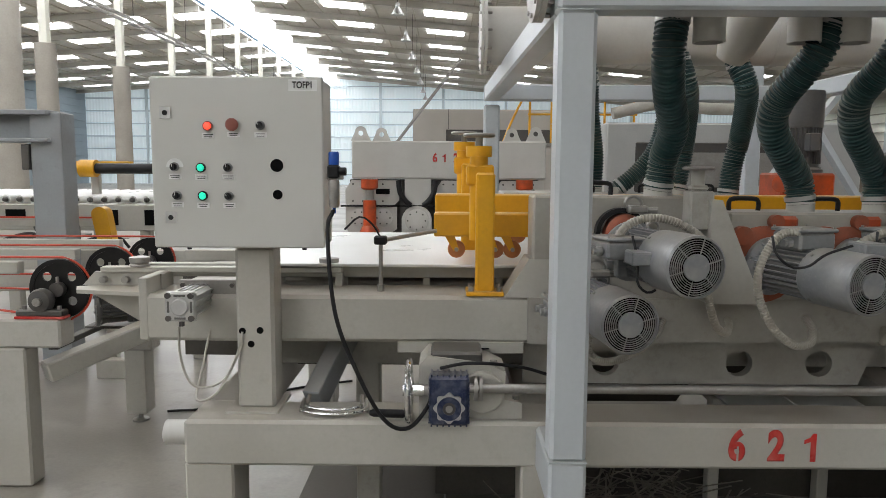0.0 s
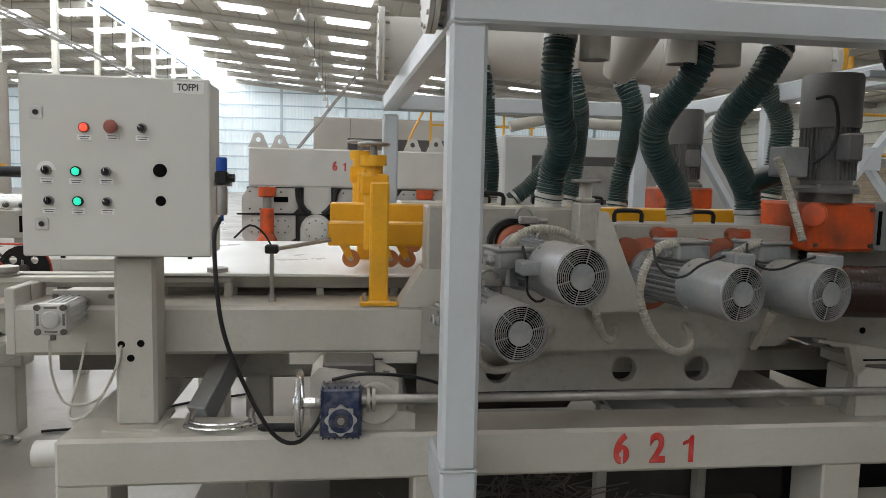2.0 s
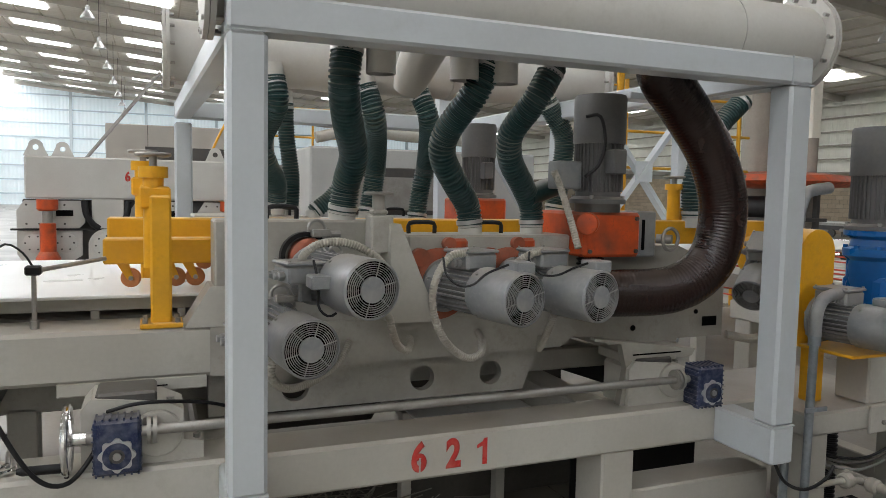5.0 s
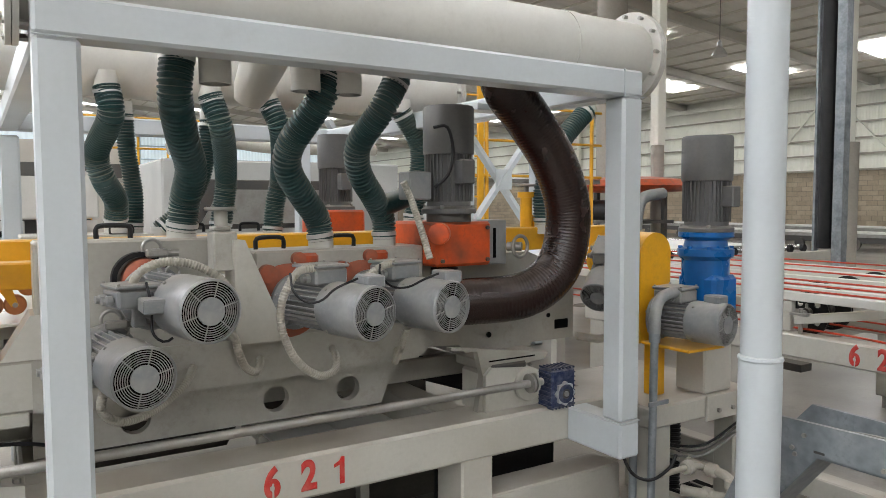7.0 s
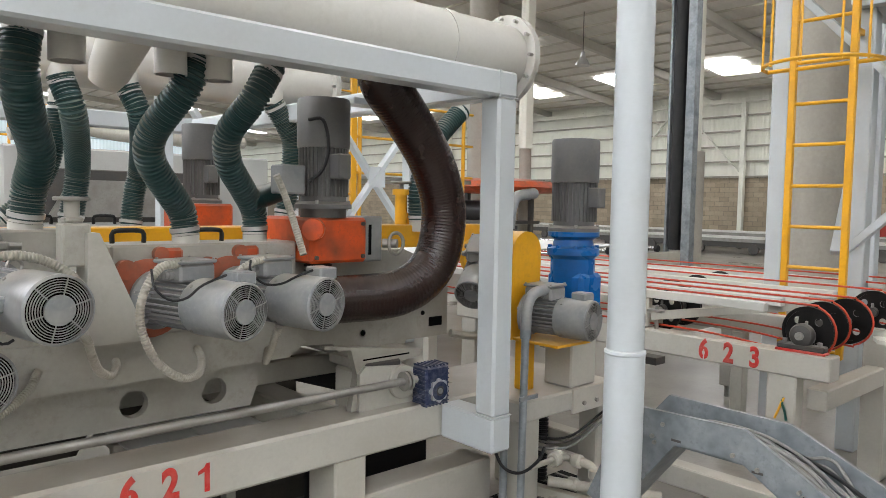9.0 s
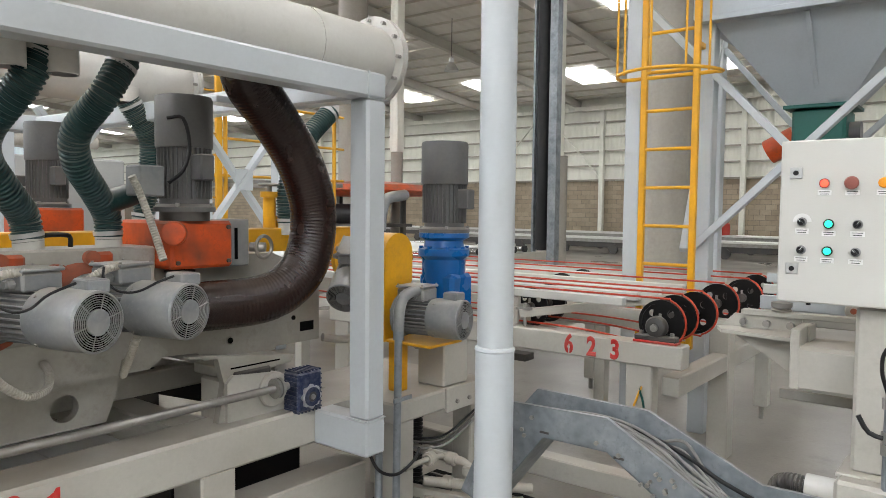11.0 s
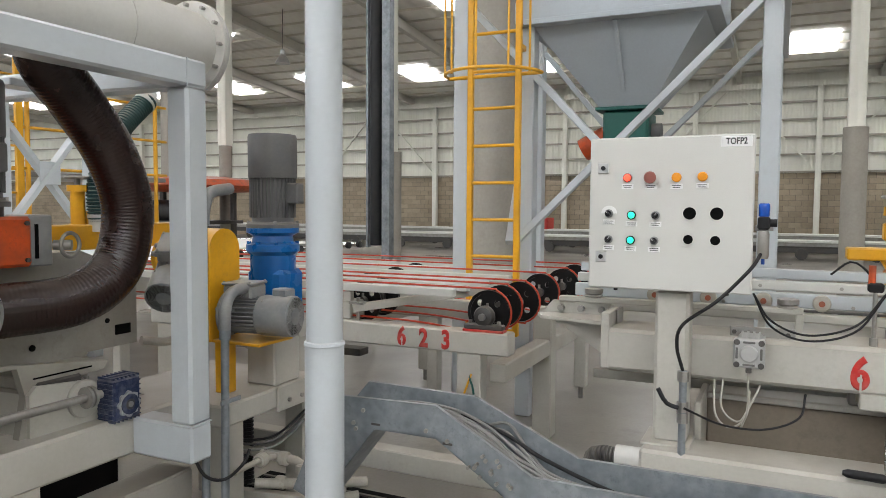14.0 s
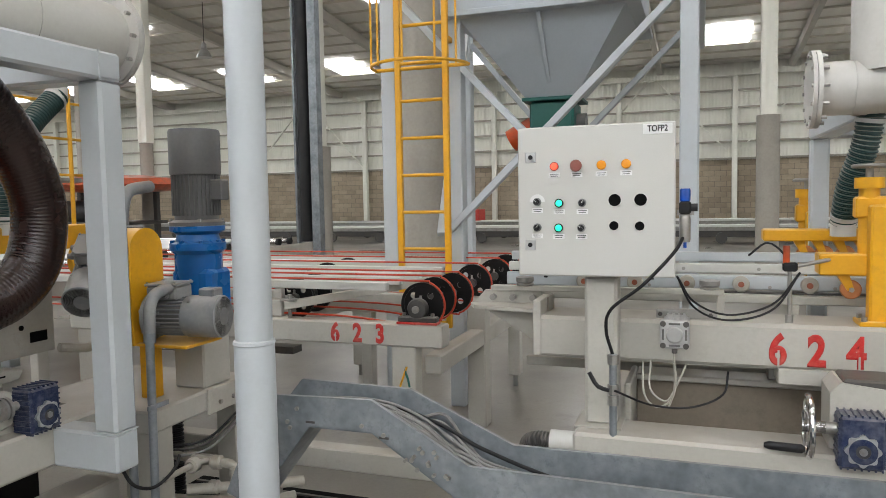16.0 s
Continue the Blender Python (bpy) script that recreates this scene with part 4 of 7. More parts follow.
dust_hose([(2.172, 3.4, 2.155), (2.23, 3.4, 1.97), (2.34, 3.75, 1.76), (2.34, 3.8, 1.62), (2.313, 3.8, 1.46)], 0.062)
dust_hose([(2.476, 3.4, 2.14), (2.54, 3.4, 1.98), (2.655, 3.75, 1.76), (2.64, 3.8, 1.6), (2.62, 3.8, 1.43)], 0.058)
dust_hose([(1.85, 4.0, 2.1), (1.86, 4.0, 1.9), (1.89, 4.0, 1.66), (1.885, 4.0, 1.46)], 0.05)
dust_hose([(2.285, 3.9, 2.08), (2.27, 3.9, 1.88), (2.222, 3.9, 1.70), (2.12, 3.9, 1.56), (2.0, 3.9, 1.46)], 0.05)
dust_hose([(3.28, 3.4, 2.14), (3.40, 3.4, 1.95), (3.41, 3.42, 1.76), (3.38, 3.44, 1.5)], 0.062)
dust_hose([(4.20, 2.81, 2.14), (4.0, 2.81, 1.94), (3.88, 2.81, 1.68), (3.88, 2.81, 1.48)], 0.058)

bh = thing("suction_hose", "thick glossy brown corrugated suction hose bent in a hook", "hose")
part("hose_wall", Geo().tube([(2.93, 1.93, 2.16), (2.985, 1.97, 2.06), (3.12, 2.0, 1.945), (3.265, 2.0, 1.765), (3.342, 2.0, 1.55), (3.292, 2.0, 1.33), (3.13, 2.02, 1.212), (2.88, 2.1, 1.188), (2.75, 2.16, 1.19)], 0.098, 28, ribs=0.016, depth=0.0065), BROWN, bh)
part("end_clamp", Geo().cyl((2.80, 2.14, 1.19), (2.77, 2.153, 1.19), 0.1, seg=28), ALU, bh)
part("end_collar", Geo().cyl((2.92, 1.92, 2.18), (2.90, 1.91, 2.22), 0.1, seg=28), DUCT, bh)


# ---- grinding heads of line 621 ----
def motor(x, y, z, r=0.097, length=0.42, flange=True, box_at=(0, 1), tone=None, yaw=0, name="electric_motor", m=None, lean=False, label="dusty grey electric motor with round fan grille"):
    """A motor whose fan end is at (x, y, z) and whose shaft points to +y (turned by yaw)."""
    top = thing(name, label, "motor", m or pose(x, y, z, 0, 0, yaw), "electric motors")
    tone = tone or MOTOR
    cl = 0.45 * length
    part("fan_cowl", Geo().lathe([(r * 0.93, 0.012), (r * 0.93, 0), (r, 0.006), (r, cl), (r * 0.94, cl + 0.012), (r * 0.78, cl + 0.012)], (0, 0, 0), (0, 1, 0), 36, False), tone, top)
    # black disc in place of the shaded depth behind the grille
    part("fan_shadow", Geo().cyl((0, 0.014, 0), (0, 0.02, 0), r * 0.93, seg=32), VOID, top, "black disc standing in for the shaded fan behind the grille")
    g = Geo()
    for k in range(7):
        q = r * (0.51 + 0.42 * k / 6)
        g.ring((0, 0.004, 0), (0, 1, 0), q - 0.0011, q + 0.0011, 0.003, 30)
    for k in range(6):
        a = 2 * math.pi * (k + 0.25) / 6
        g.bar((r * 0.4 * math.cos(a), 0.003, r * 0.4 * math.sin(a)), (r * 0.95 * math.cos(a), 0.003, r * 0.95 * math.sin(a)), 0.0035, 0.0035, 0.001)
    part("grille", g, GRILLE, top, "wire fan grille")
    part("grille_disc", Geo().cyl((0, 0.0, 0), (0, 0.008, 0), r * 0.43, seg=26), tone, top)
    rb = r * 0.80
    # dark stator: dirt, plus the shade between the fins put into its colour
    part("stator", Geo().cyl((0, cl, 0), (0, length, 0), rb, seg=28), DARKMOTOR, top)
    spun("cooling_fin", Geo().box(rb * 0.97, rb * 1.17, cl + 0.004, length - 0.02, -0.0026, 0.0026, 0.001), tone, top, [pose(0, 0, 0, 0, k * 360 / 26, 0) for k in range(26)])
    if flange:
        part("flange", Geo().lathe([(r * 0.9, length - 0.03), (r * 1.12, length - 0.015), (r * 1.12, length), (r * 0.5, length)], (0, 0, 0), (0, 1, 0), 32), tone, top)
    bx, bz = box_at
    s = 0.05
    cxs, czs = bx * (rb + 0.035), bz * (rb + 0.035)
    part("terminal_box", Geo().box(cxs - s - 0.02, cxs + s + 0.02, cl + 0.03, cl + 0.17, czs - s * 0.62, czs + s * 0.55, 0.008), tone, top)
    part("terminal_lid", Geo().box(cxs - s - 0.025, cxs + s + 0.025, cl + 0.025, cl + 0.175, czs + s * 0.57, czs + s * 0.57 + 0.012, 0.004), tone, top)
    spun("lid_screw", Geo().cyl((0, 0, 0), (0, 0, 0.006), 0.005, seg=6), STEEL, top, [pose(cxs + a * 0.065, cl + 0.1 + b * 0.065, czs + s * 0.57 + 0.012) for a in (-1, 1) for b in (-1, 1)])
    for dy in (0.07, 0.13):
        part("cable_gland", Geo().lathe([(0.011, 0), (0.016, 0.004), (0.016, 0.02), (0.012, 0.024), (0.012, 0.034)], (cxs - s - 0.02, cl + dy, czs - 0.006), (-1, 0, 0), 10), GRILLE, top)
    part("lifting_eye", Geo().tube([(rb * 0.55 + 0.022 * math.cos(a), cl + 0.17, rb * 0.9 + 0.02 + 0.022 * math.sin(a)) for a in [2 * math.pi * i / 12 for i in range(13)]], 0.005, 8, 0.008), STEEL, top)
    part("nameplate", Geo().box(rb * 0.78, rb * 0.8 + 0.02, cl + 0.05, cl + 0.12, -0.03, 0.03, 0.002), ALU, top)
    spun("cowl_screw", Geo().cyl((r - 0.002, cl - 0.02, 0), (r + 0.004, cl - 0.02, 0), 0.006, seg=8), STEEL, top, [pose(0, 0, 0, 0, a, 0) for a in (-50, -130, 50, 130)])
    if flange:
        spun("flange_bolt", Geo().cyl((r, length - 0.022, 0), (r, length + 0.006, 0), 0.009, seg=6), STEEL, top, [pose(0, 0, 0, 0, a, 0) for a in (20, 80, 140, 200, 260, 320)])
        spun("end_rib", Geo().prism([(rb, length - 0.075), (rb + 0.004, length - 0.075), (r * 1.08, length - 0.02), (rb, length - 0.02)], "xy", -0.005, 0.005), tone, top, [pose(0, 0, 0, 0, a, 0) for a in range(0, 360, 40)])
    if lean:
        part("side_plate", Geo().box(-rb - 0.03, -rb + 0.01, length - 0.13, length - 0.10, -0.075, 0.085, 0.004), tone, top)
    return top


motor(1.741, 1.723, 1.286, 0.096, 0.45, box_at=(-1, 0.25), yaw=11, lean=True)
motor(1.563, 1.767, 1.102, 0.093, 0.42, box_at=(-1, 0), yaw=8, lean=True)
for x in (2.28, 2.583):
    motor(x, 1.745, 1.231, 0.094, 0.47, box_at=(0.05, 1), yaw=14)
# small boxes on the cowls
for x, y, z in ((2.30, 1.83, 1.335), (2.61, 1.83, 1.335), (1.605, 1.86, 1.30)):
    solid("junction_box", Geo().box(x - 0.035, x + 0.035, y - 0.05, y + 0.05, z - 0.022, z + 0.02, 0.005), MOTOR, "small grey junction box on a motor", "junction box", "junction boxes")

hd = thing("grinding_unit", "cream steel grinding head housing with lifting handles", "machine housing")
part("housing", Geo().box(1.315, 1.905, 2.25, 2.42, 0.935, 1.478, 0.008), HEAD, hd)
part("gusset", Geo().prism([(1.925, 1.47), (1.962, 1.47), (2.112, 1.12), (2.112, 1.102), (1.925, 1.102)], "xz", 2.13, 2.26), CREAM, hd)
part("spindle_block", Geo().box(1.86, 1.945, 2.16, 2.25, 1.36, 1.50, 0.006), HEAD, hd)
g = Geo()
for a, b, x in ((1.30, 1.88, 1.62), (1.88, 2.295, 2.14), (2.295, 2.56, 2.45)):
    g.holed(edge_points([(a, 0.742), (b, 0.742), (b, 0.93), (a, 0.93)], 0.03), (x, 0.826), 0.052, "xz", 2.355, 2.40)
g.prism([(2.56, 0.93), (2.68, 0.93), (2.605, 0.742), (2.56, 0.742)], "xz", 2.355, 2.40)
part("lower_skirt", g, HEAD, hd)
part("skirt_ledge", Geo().prism([(1.30, 1.10), (2.70, 1.10), (2.80, 1.0), (2.72, 0.945), (1.30, 0.925)], "xz", 2.24, 2.46), HEAD, hd)
part("spindle_bush", Geo().lathe([(0.075, 0), (0.075, 0.05), (0.062, 0.065), (0.05, 0.07)], (1.645, 2.25, 1.34), (0, -1, 0), 30), RUST, hd, "rusty spindle bush")
part("spindle_collar", Geo().ring((1.63, 2.225, 1.345), (0, 1, 0), 0.076, 0.092, 0.04, 28), BLACK, hd)
hd2 = thing("grinding_unit", "grey steel grinding head housing with handles on its lid", "machine housing")
part("housing", Geo().box(2.022, 2.74, 2.22, 2.44, 1.10, 1.423, 0.008), HEAD, hd2)
for x in (2.20, 2.50):
    part("bearing_flange", Geo().lathe([(0.135, 0), (0.14, 0.012), (0.125, 0.02), (0.08, 0.03)], (x - 0.055, 2.219, 1.235), (0, -1, 0), 30), RUST, hd2, "rusty orange bearing flange")
    part("bearing_cap", Geo().cyl((x - 0.015, 2.19, 1.39), (x - 0.015, 2.225, 1.39), 0.026, seg=20), RUST, hd2)
    part("flange_arm", Geo().box(x - 0.03, x + 0.07, 2.205, 2.23, 1.365, 1.41, 0.012), ORANGE, hd2)
    part("flange_ear", Geo().cyl((x - 0.135, 2.185, 1.34), (x - 0.135, 2.222, 1.34), 0.034, seg=18), RUST, hd2)
    part("motor_stool", Geo().box(x - 0.01, x + 0.15, 2.15, 2.24, 1.335, 1.37, 0.008), HEAD, hd2)


def handle(x, y, z, w=0.11):
    solid("lift_handle", Geo().tube([(x - w / 2, y, z), (x - w / 2, y, z + 0.035), (x - w / 2 + 0.02, y, z + 0.045), (x + w / 2 - 0.02, y, z + 0.045), (x + w / 2, y, z + 0.035), (x + w / 2, y, z)], 0.009, 10, 0.01), BLACK, "black bridge handle on a housing lid", "handle", "lift handles")


for x, y, z in ((1.57, 2.38, 1.478), (2.12, 2.34, 1.423), (2.42, 2.34, 1.423)):
    handle(x, y, z)
for x, y, z in ((1.80, 3.86, 1.44), (2.18, 3.86, 1.44), (2.50, 3.86, 1.44)):
    handle(x, y, z)

# adjusting spindle with small handwheel between the heads
sp = thing("adjusting_spindle", "cream adjusting spindle with small steel handwheel", "spindle")
part("column", Geo().box(1.87, 1.93, 2.18, 2.24, 1.502, 1.52, 0.006), HEAD, sp)
part("stem", Geo().cyl((1.90, 2.21, 1.518), (1.90, 2.21, 1.575), 0.024, seg=16), HEAD, sp)
part("wheel_rim", Geo().tube([(1.90 + 0.05 * math.cos(a), 2.21 + 0.05 * math.sin(a), 1.58) for a in [2 * math.pi * i / 20 for i in range(21)]], 0.007, 8, 0.01), STEEL, sp)
part("wheel_plate", Geo().cyl((1.90, 2.21, 1.573), (1.90, 2.21, 1.581), 0.045, seg=20), STEEL, sp)

# pale conduits of the motors
for pts in ([(1.57, 2.02, 1.33), (1.582, 1.98, 1.379), (1.626, 1.975, 1.409), (1.687, 1.97, 1.417), (1.758, 1.97, 1.401), (1.83, 1.96, 1.355), (1.87, 1.97, 1.29)],
            [(1.84, 1.98, 1.20), (1.896, 2.05, 1.141), (1.91, 2.05, 1.088), (1.939, 2.07, 1.03), (1.983, 2.1, 1.005), (2.02, 2.17, 1.015), (2.04, 2.235, 1.02)],
            [(2.16, 1.98, 1.373), (2.096, 1.98, 1.36), (2.044, 1.98, 1.275), (2.044, 2.0, 1.172), (2.092, 2.0, 1.057), (2.18, 2.02, 0.984), (2.265, 2.07, 0.978), (2.31, 2.15, 1.01), (2.33, 2.235, 1.03)],
            [(2.46, 1.98, 1.375), (2.42, 1.97, 1.368), (2.38, 1.99, 1.34), (2.36, 2.03, 1.30)],
            [(2.50, 1.93, 1.14), (2.50, 1.98, 1.06), (2.53, 2.08, 0.985), (2.58, 2.17, 0.97), (2.62, 2.235, 0.99)],
            [(1.48, 1.95, 1.06), (1.47, 1.96, 0.98), (1.53, 2.0, 0.925), (1.64, 2.08, 0.925), (1.75, 2.17, 0.97), (1.80, 2.235, 1.02)],
            [(2.64, 2.0, 1.385), (2.63, 2.05, 1.50), (2.60, 2.08, 1.62), (2.57, 2.08, 1.68)]):
    cable("motor_conduit", "pale ribbed plastic conduit on a motor", pts, 0.0145, CONDUIT, None, "conduit", ribs=0.010, seg=12, depth=0.12)
for pts in ([(2.06, 1.95, 1.36), (2.045, 1.88, 1.31), (2.078, 1.85, 1.274), (2.127, 1.84, 1.277), (2.174, 1.83, 1.315), (2.25, 1.82, 1.345)],
            [(2.40, 1.95, 1.375), (2.375, 1.90, 1.345), (2.40, 1.86, 1.305), (2.46, 1.85, 1.30), (2.52, 1.84, 1.325), (2.57, 1.82, 1.345)],
            [(1.60, 1.93, 1.36), (1.605, 1.88, 1.29), (1.60, 1.85, 1.22), (1.63, 1.84, 1.19), (1.655, 1.84, 1.20)]):
    cable("motor_lead", "thin dark motor lead", pts, 0.0042, BLACK, None)
for c in ((1.66, 2.17, 1.45), (1.52, 2.10, 1.23)):
    e = thing("lifting_eye", "steel shackle and pipe fittings on a motor", "fitting")
    part("loop", Geo().tube([(c[0] + 0.03 * math.cos(a), c[1], c[2] + 0.03 * math.sin(a)) for a in [math.pi * i / 10 - 0.3 for i in range(13)]], 0.006, 8, 0.008), STEEL, e)
    part("fitting", Geo().box(c[0] - 0.02, c[0] + 0.05, c[1] - 0.02, c[1] + 0.02, c[2] - 0.03, c[2] - 0.002, 0.006), STEEL, e)
    part("pin", Geo().cyl((c[0] + 0.05, c[1], c[2] - 0.018), (c[0] + 0.085, c[1], c[2] - 0.018), 0.012, seg=10), STEEL, e)


def vertical_motor(x, y, z0, r, h, tone, label, split=0.55):
    top = thing("vertical_motor", label, "motor", pose(x, y, z0), "electric motors")
    part("flange", Geo().lathe([(r * 1.08, 0), (r * 1.08, 0.018), (r * 0.9, 0.03)], seg=36), tone, top)
    rb = r * 0.86
    zs = 0.03 + split * (h - 0.03)
    part("stator", Geo().cyl((0, 0, 0.02), (0, 0, zs), rb, seg=32), tone, top)
    spun("cooling_fin", Geo().box(rb * 0.97, rb * 1.1, -0.0025, 0.0025, 0.05, zs, 0.001), tone, top, [pose(0, 0, 0, 0, 0, k * 360 / 34) for k in range(34)])
    part("fan_cowl", Geo().lathe([(r * 0.98, zs), (r, zs + 0.01), (r, h - 0.012), (r * 0.96, h), (r * 0.4, h + 0.006)], seg=40), tone, top)
    part("terminal_box", Geo().box(-0.03, 0.03, -r - 0.05, -r * 0.8, 0.12, 0.22, 0.006), tone, top)
    for a in (0.8, 2.3, 3.9, 5.4):
        part("flange_bolt", Geo().cyl((r * 0.98 * math.cos(a), r * 0.98 * math.sin(a), 0.018), (r * 0.98 * math.cos(a), r * 0.98 * math.sin(a), 0.034), 0.009, seg=6), STEEL, top)
    return top


vertical_motor(2.853, 2.20, 1.555, 0.108, 0.445, DARKMOTOR, "dark grey vertical electric motor with ribbed body", 0.52)
solid("junction_box", Geo().box(2.61, 2.71, 2.10, 2.2, 1.612, 1.724, 0.006), MOTOR, "grey square junction box beside a motor", "junction box", "junction boxes")
cable("motor_lead", "thin dark motor lead", [(2.72, 2.10, 1.90), (2.76, 2.06, 1.90), (2.78, 2.05, 1.80), (2.76, 2.06, 1.71), (2.71, 2.08, 1.66)], 0.007, BLACK, None)

od = thing("gear_drive", "orange cast gear drive with bolted faces", "gear drive")
part("casting", Geo().box(2.745, 3.02, 2.12, 2.5, 1.335, 1.52, 0.012), ORANGE, od)
part("side_cap", Geo().lathe([(0.045, 0), (0.045, 0.07), (0.04, 0.075), (0.01, 0.078)], (2.76, 2.12, 1.475), (-0.6, -0.8, 0), 24), ORANGE, od)
part("neck", Geo().cyl((2.853, 2.2, 1.52), (2.853, 2.2, 1.556), 0.095, seg=32), DARKSTEEL, od)
part("bellows", Geo().tube([(2.86, 2.25, 1.23), (2.86, 2.25, 1.336)], 0.06, 20, ribs=0.02, depth=0.15), BLACK, od)
spun("face_bolt", bolts(Geo(), [(0, 0, 0)], (0, -1, 0), 0.009, 0.01), DARKSTEEL, od, [pose(x, 2.12, z) for x in (2.77, 2.995) for z in (1.36, 1.495)])
part("yellow_shroud", Geo().box(2.70, 2.92, 2.16, 2.4, 1.17, 1.25, 0.008), YELLOW, od, "yellow shroud under the drive")
sg = thing("slide_guide", "grey slide guide with small handwheel", "machine part")
part("plate", Geo().box(3.03, 3.13, 2.16, 2.3, 1.33, 1.525, 0.006), MOTOR, sg)
# black inlay in place of the shade in the slot
part("slot", Geo().box(3.055, 3.07, 2.157, 2.162, 1.36, 1.49, 0.001), VOID, sg)
part("stem", Geo().cyl((3.11, 2.13, 1.41), (3.15, 2.08, 1.41), 0.02, seg=14), STEEL, sg)
part("wheel", Geo().tube([(3.15 + 0.04 * math.cos(a), 2.09, 1.41 + 0.046 * math.sin(a)) for a in [2 * math.pi * i / 20 for i in range(21)]], 0.008, 8, 0.01), STEEL, sg)

# body to the right of the drive
rb = thing("end_grinder", "cream end grinder body plates with slots and bolts", "machine")
part("body_plate", Geo().prism([(2.74, 1.12), (2.74, 0.98), (2.95, 0.97), (3.0, 0.905), (3.3, 0.905), (3.36, 0.94), (3.62, 0.94), (3.62, 1.26), (3.34, 1.37), (2.74, 1.37)], "xz", 2.27, 2.6), HEAD, rb)
# window and bolt holes: black pieces standing in for shaded openings
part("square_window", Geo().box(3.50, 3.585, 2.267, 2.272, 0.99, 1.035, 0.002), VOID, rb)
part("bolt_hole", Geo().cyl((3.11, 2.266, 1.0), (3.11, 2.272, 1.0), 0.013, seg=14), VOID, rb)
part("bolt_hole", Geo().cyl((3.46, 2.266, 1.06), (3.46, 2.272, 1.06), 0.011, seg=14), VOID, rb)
part("saddle", Geo().prism([(2.80, 0.99), (2.93, 0.97), (2.96, 0.86), (2.93, 0.705), (2.99, 0.705), (3.0, 0.885), (3.30, 0.90), (3.32, 0.93), (2.80, 1.0)], "xz", 2.10, 2.135), HEAD, rb)
part("saddle_web", Geo().box(2.95, 3.31, 2.135, 2.30, 0.885, 0.93, 0.006), HEAD, rb)
# black line painted for the shade in the saddle slot
part("saddle_slot", Geo().box(2.99, 3.24, 2.097, 2.101, 0.918, 0.924, 0.0), VOID, rb)
part("spring_post", Geo().tube([(3.36, 2.35, 0.72), (3.36, 2.35, 0.94)], 0.05, 18, ribs=0.018, depth=0.1), HEAD, rb)
tilt = Matrix.Translation((3.60, 2.08, 1.15)) @ Vector((0.72, 0.42, 0.55)).to_track_quat("Y", "Z").to_matrix().to_4x4()
motor(0, 0, 0, 0.085, 0.30, box_at=(0.2, 1), m=tilt, label="dusty grey tilted electric motor at the end of the line")
cable("motor_conduit", "pale bent plastic conduit below the tilted motor", [(3.72, 2.1, 1.07), (3.78, 2.12, 0.98), (3.70, 2.16, 0.94), (3.58, 2.2, 0.96)], 0.02, CONDUIT, None, "conduit")

# pressing beams in yellow
def press_beam(m, u0, u1, v, z0, z1, wheels, label):
    top = thing("press_beam", label, "press beam", m)
    part("box_beam", Geo().box(u0, u1, v, v + 0.12, z0, z1, 0.006), YELLOW, top)
    for u in wheels:
        part("caster_fork", Geo().prism([(u - 0.03, z0), (u + 0.01, z0), (u + 0.03, z0 - 0.06), (u + 0.005, z0 - 0.06)], "xz", v + 0.03, v + 0.075), YELLOW, top)
        w = part("caster_wheel", Geo().lathe([(0.03, 0), (0.036, 0.004), (0.036, 0.026), (0.03, 0.03)], (u + 0.018, v + 0.035, z0 - 0.055), (0, 1, 0), 24), WOODWHEEL, top, "orange-brown caster wheel")
        part("axle_bolt", Geo().cyl((u + 0.018, v + 0.02, z0 - 0.055), (u + 0.018, v + 0.04, z0 - 0.055), 0.009, seg=8), STEEL, w)
    return top


press_beam(M621, 0.945, 1.9, 0.52, 1.30, 1.395, (1.02, 1.18, 1.25, 1.36), "yellow steel press beam on small caster wheels")
lb = press_beam(M621, 0.945, 4.45, 0.80, 1.335, 1.462, (1.3,), "long yellow steel press beam with a round end guard")
part("round_guard", Geo().lathe([(0.10, 0), (0.11, 0.006), (0.11, 0.04), (0.10, 0.046)], (4.30, 0.75, 1.27), (0, 1, 0), 28), YELLOW, lb)
sc = thing("screw_column", "yellow screw column with steel handwheel on a press beam", "post", M621)
part("column", Geo().cyl((3.80, 0.87, 1.463), (3.80, 0.87, 1.63), 0.035, seg=22), YELLOW, sc)
part("cap", Geo().cyl((3.80, 0.87, 1.63), (3.80, 0.87, 1.662), 0.05, seg=26), YELLOW, sc)
part("bracket", Geo().prism([(3.83, 1.4635), (3.92, 1.4635), (3.88, 1.52), (3.83, 1.53)], "xz", 0.83, 0.9), YELLOW, sc)
part("wheel_rim", Geo().tube([(3.80 + 0.055 * math.cos(a), 0.87 + 0.055 * math.sin(a), 1.70) for a in [2 * math.pi * i / 24 for i in range(25)]], 0.0075, 8, 0.01), STEEL, sc)
part("screw", Geo().cyl((3.80, 0.87, 1.66), (3.80, 0.87, 1.705), 0.014, seg=12), STEEL, sc)
part("wheel_web", Geo().cyl((3.80, 0.87, 1.696), (3.80, 0.87, 1.703), 0.05, seg=20), STEEL, sc)


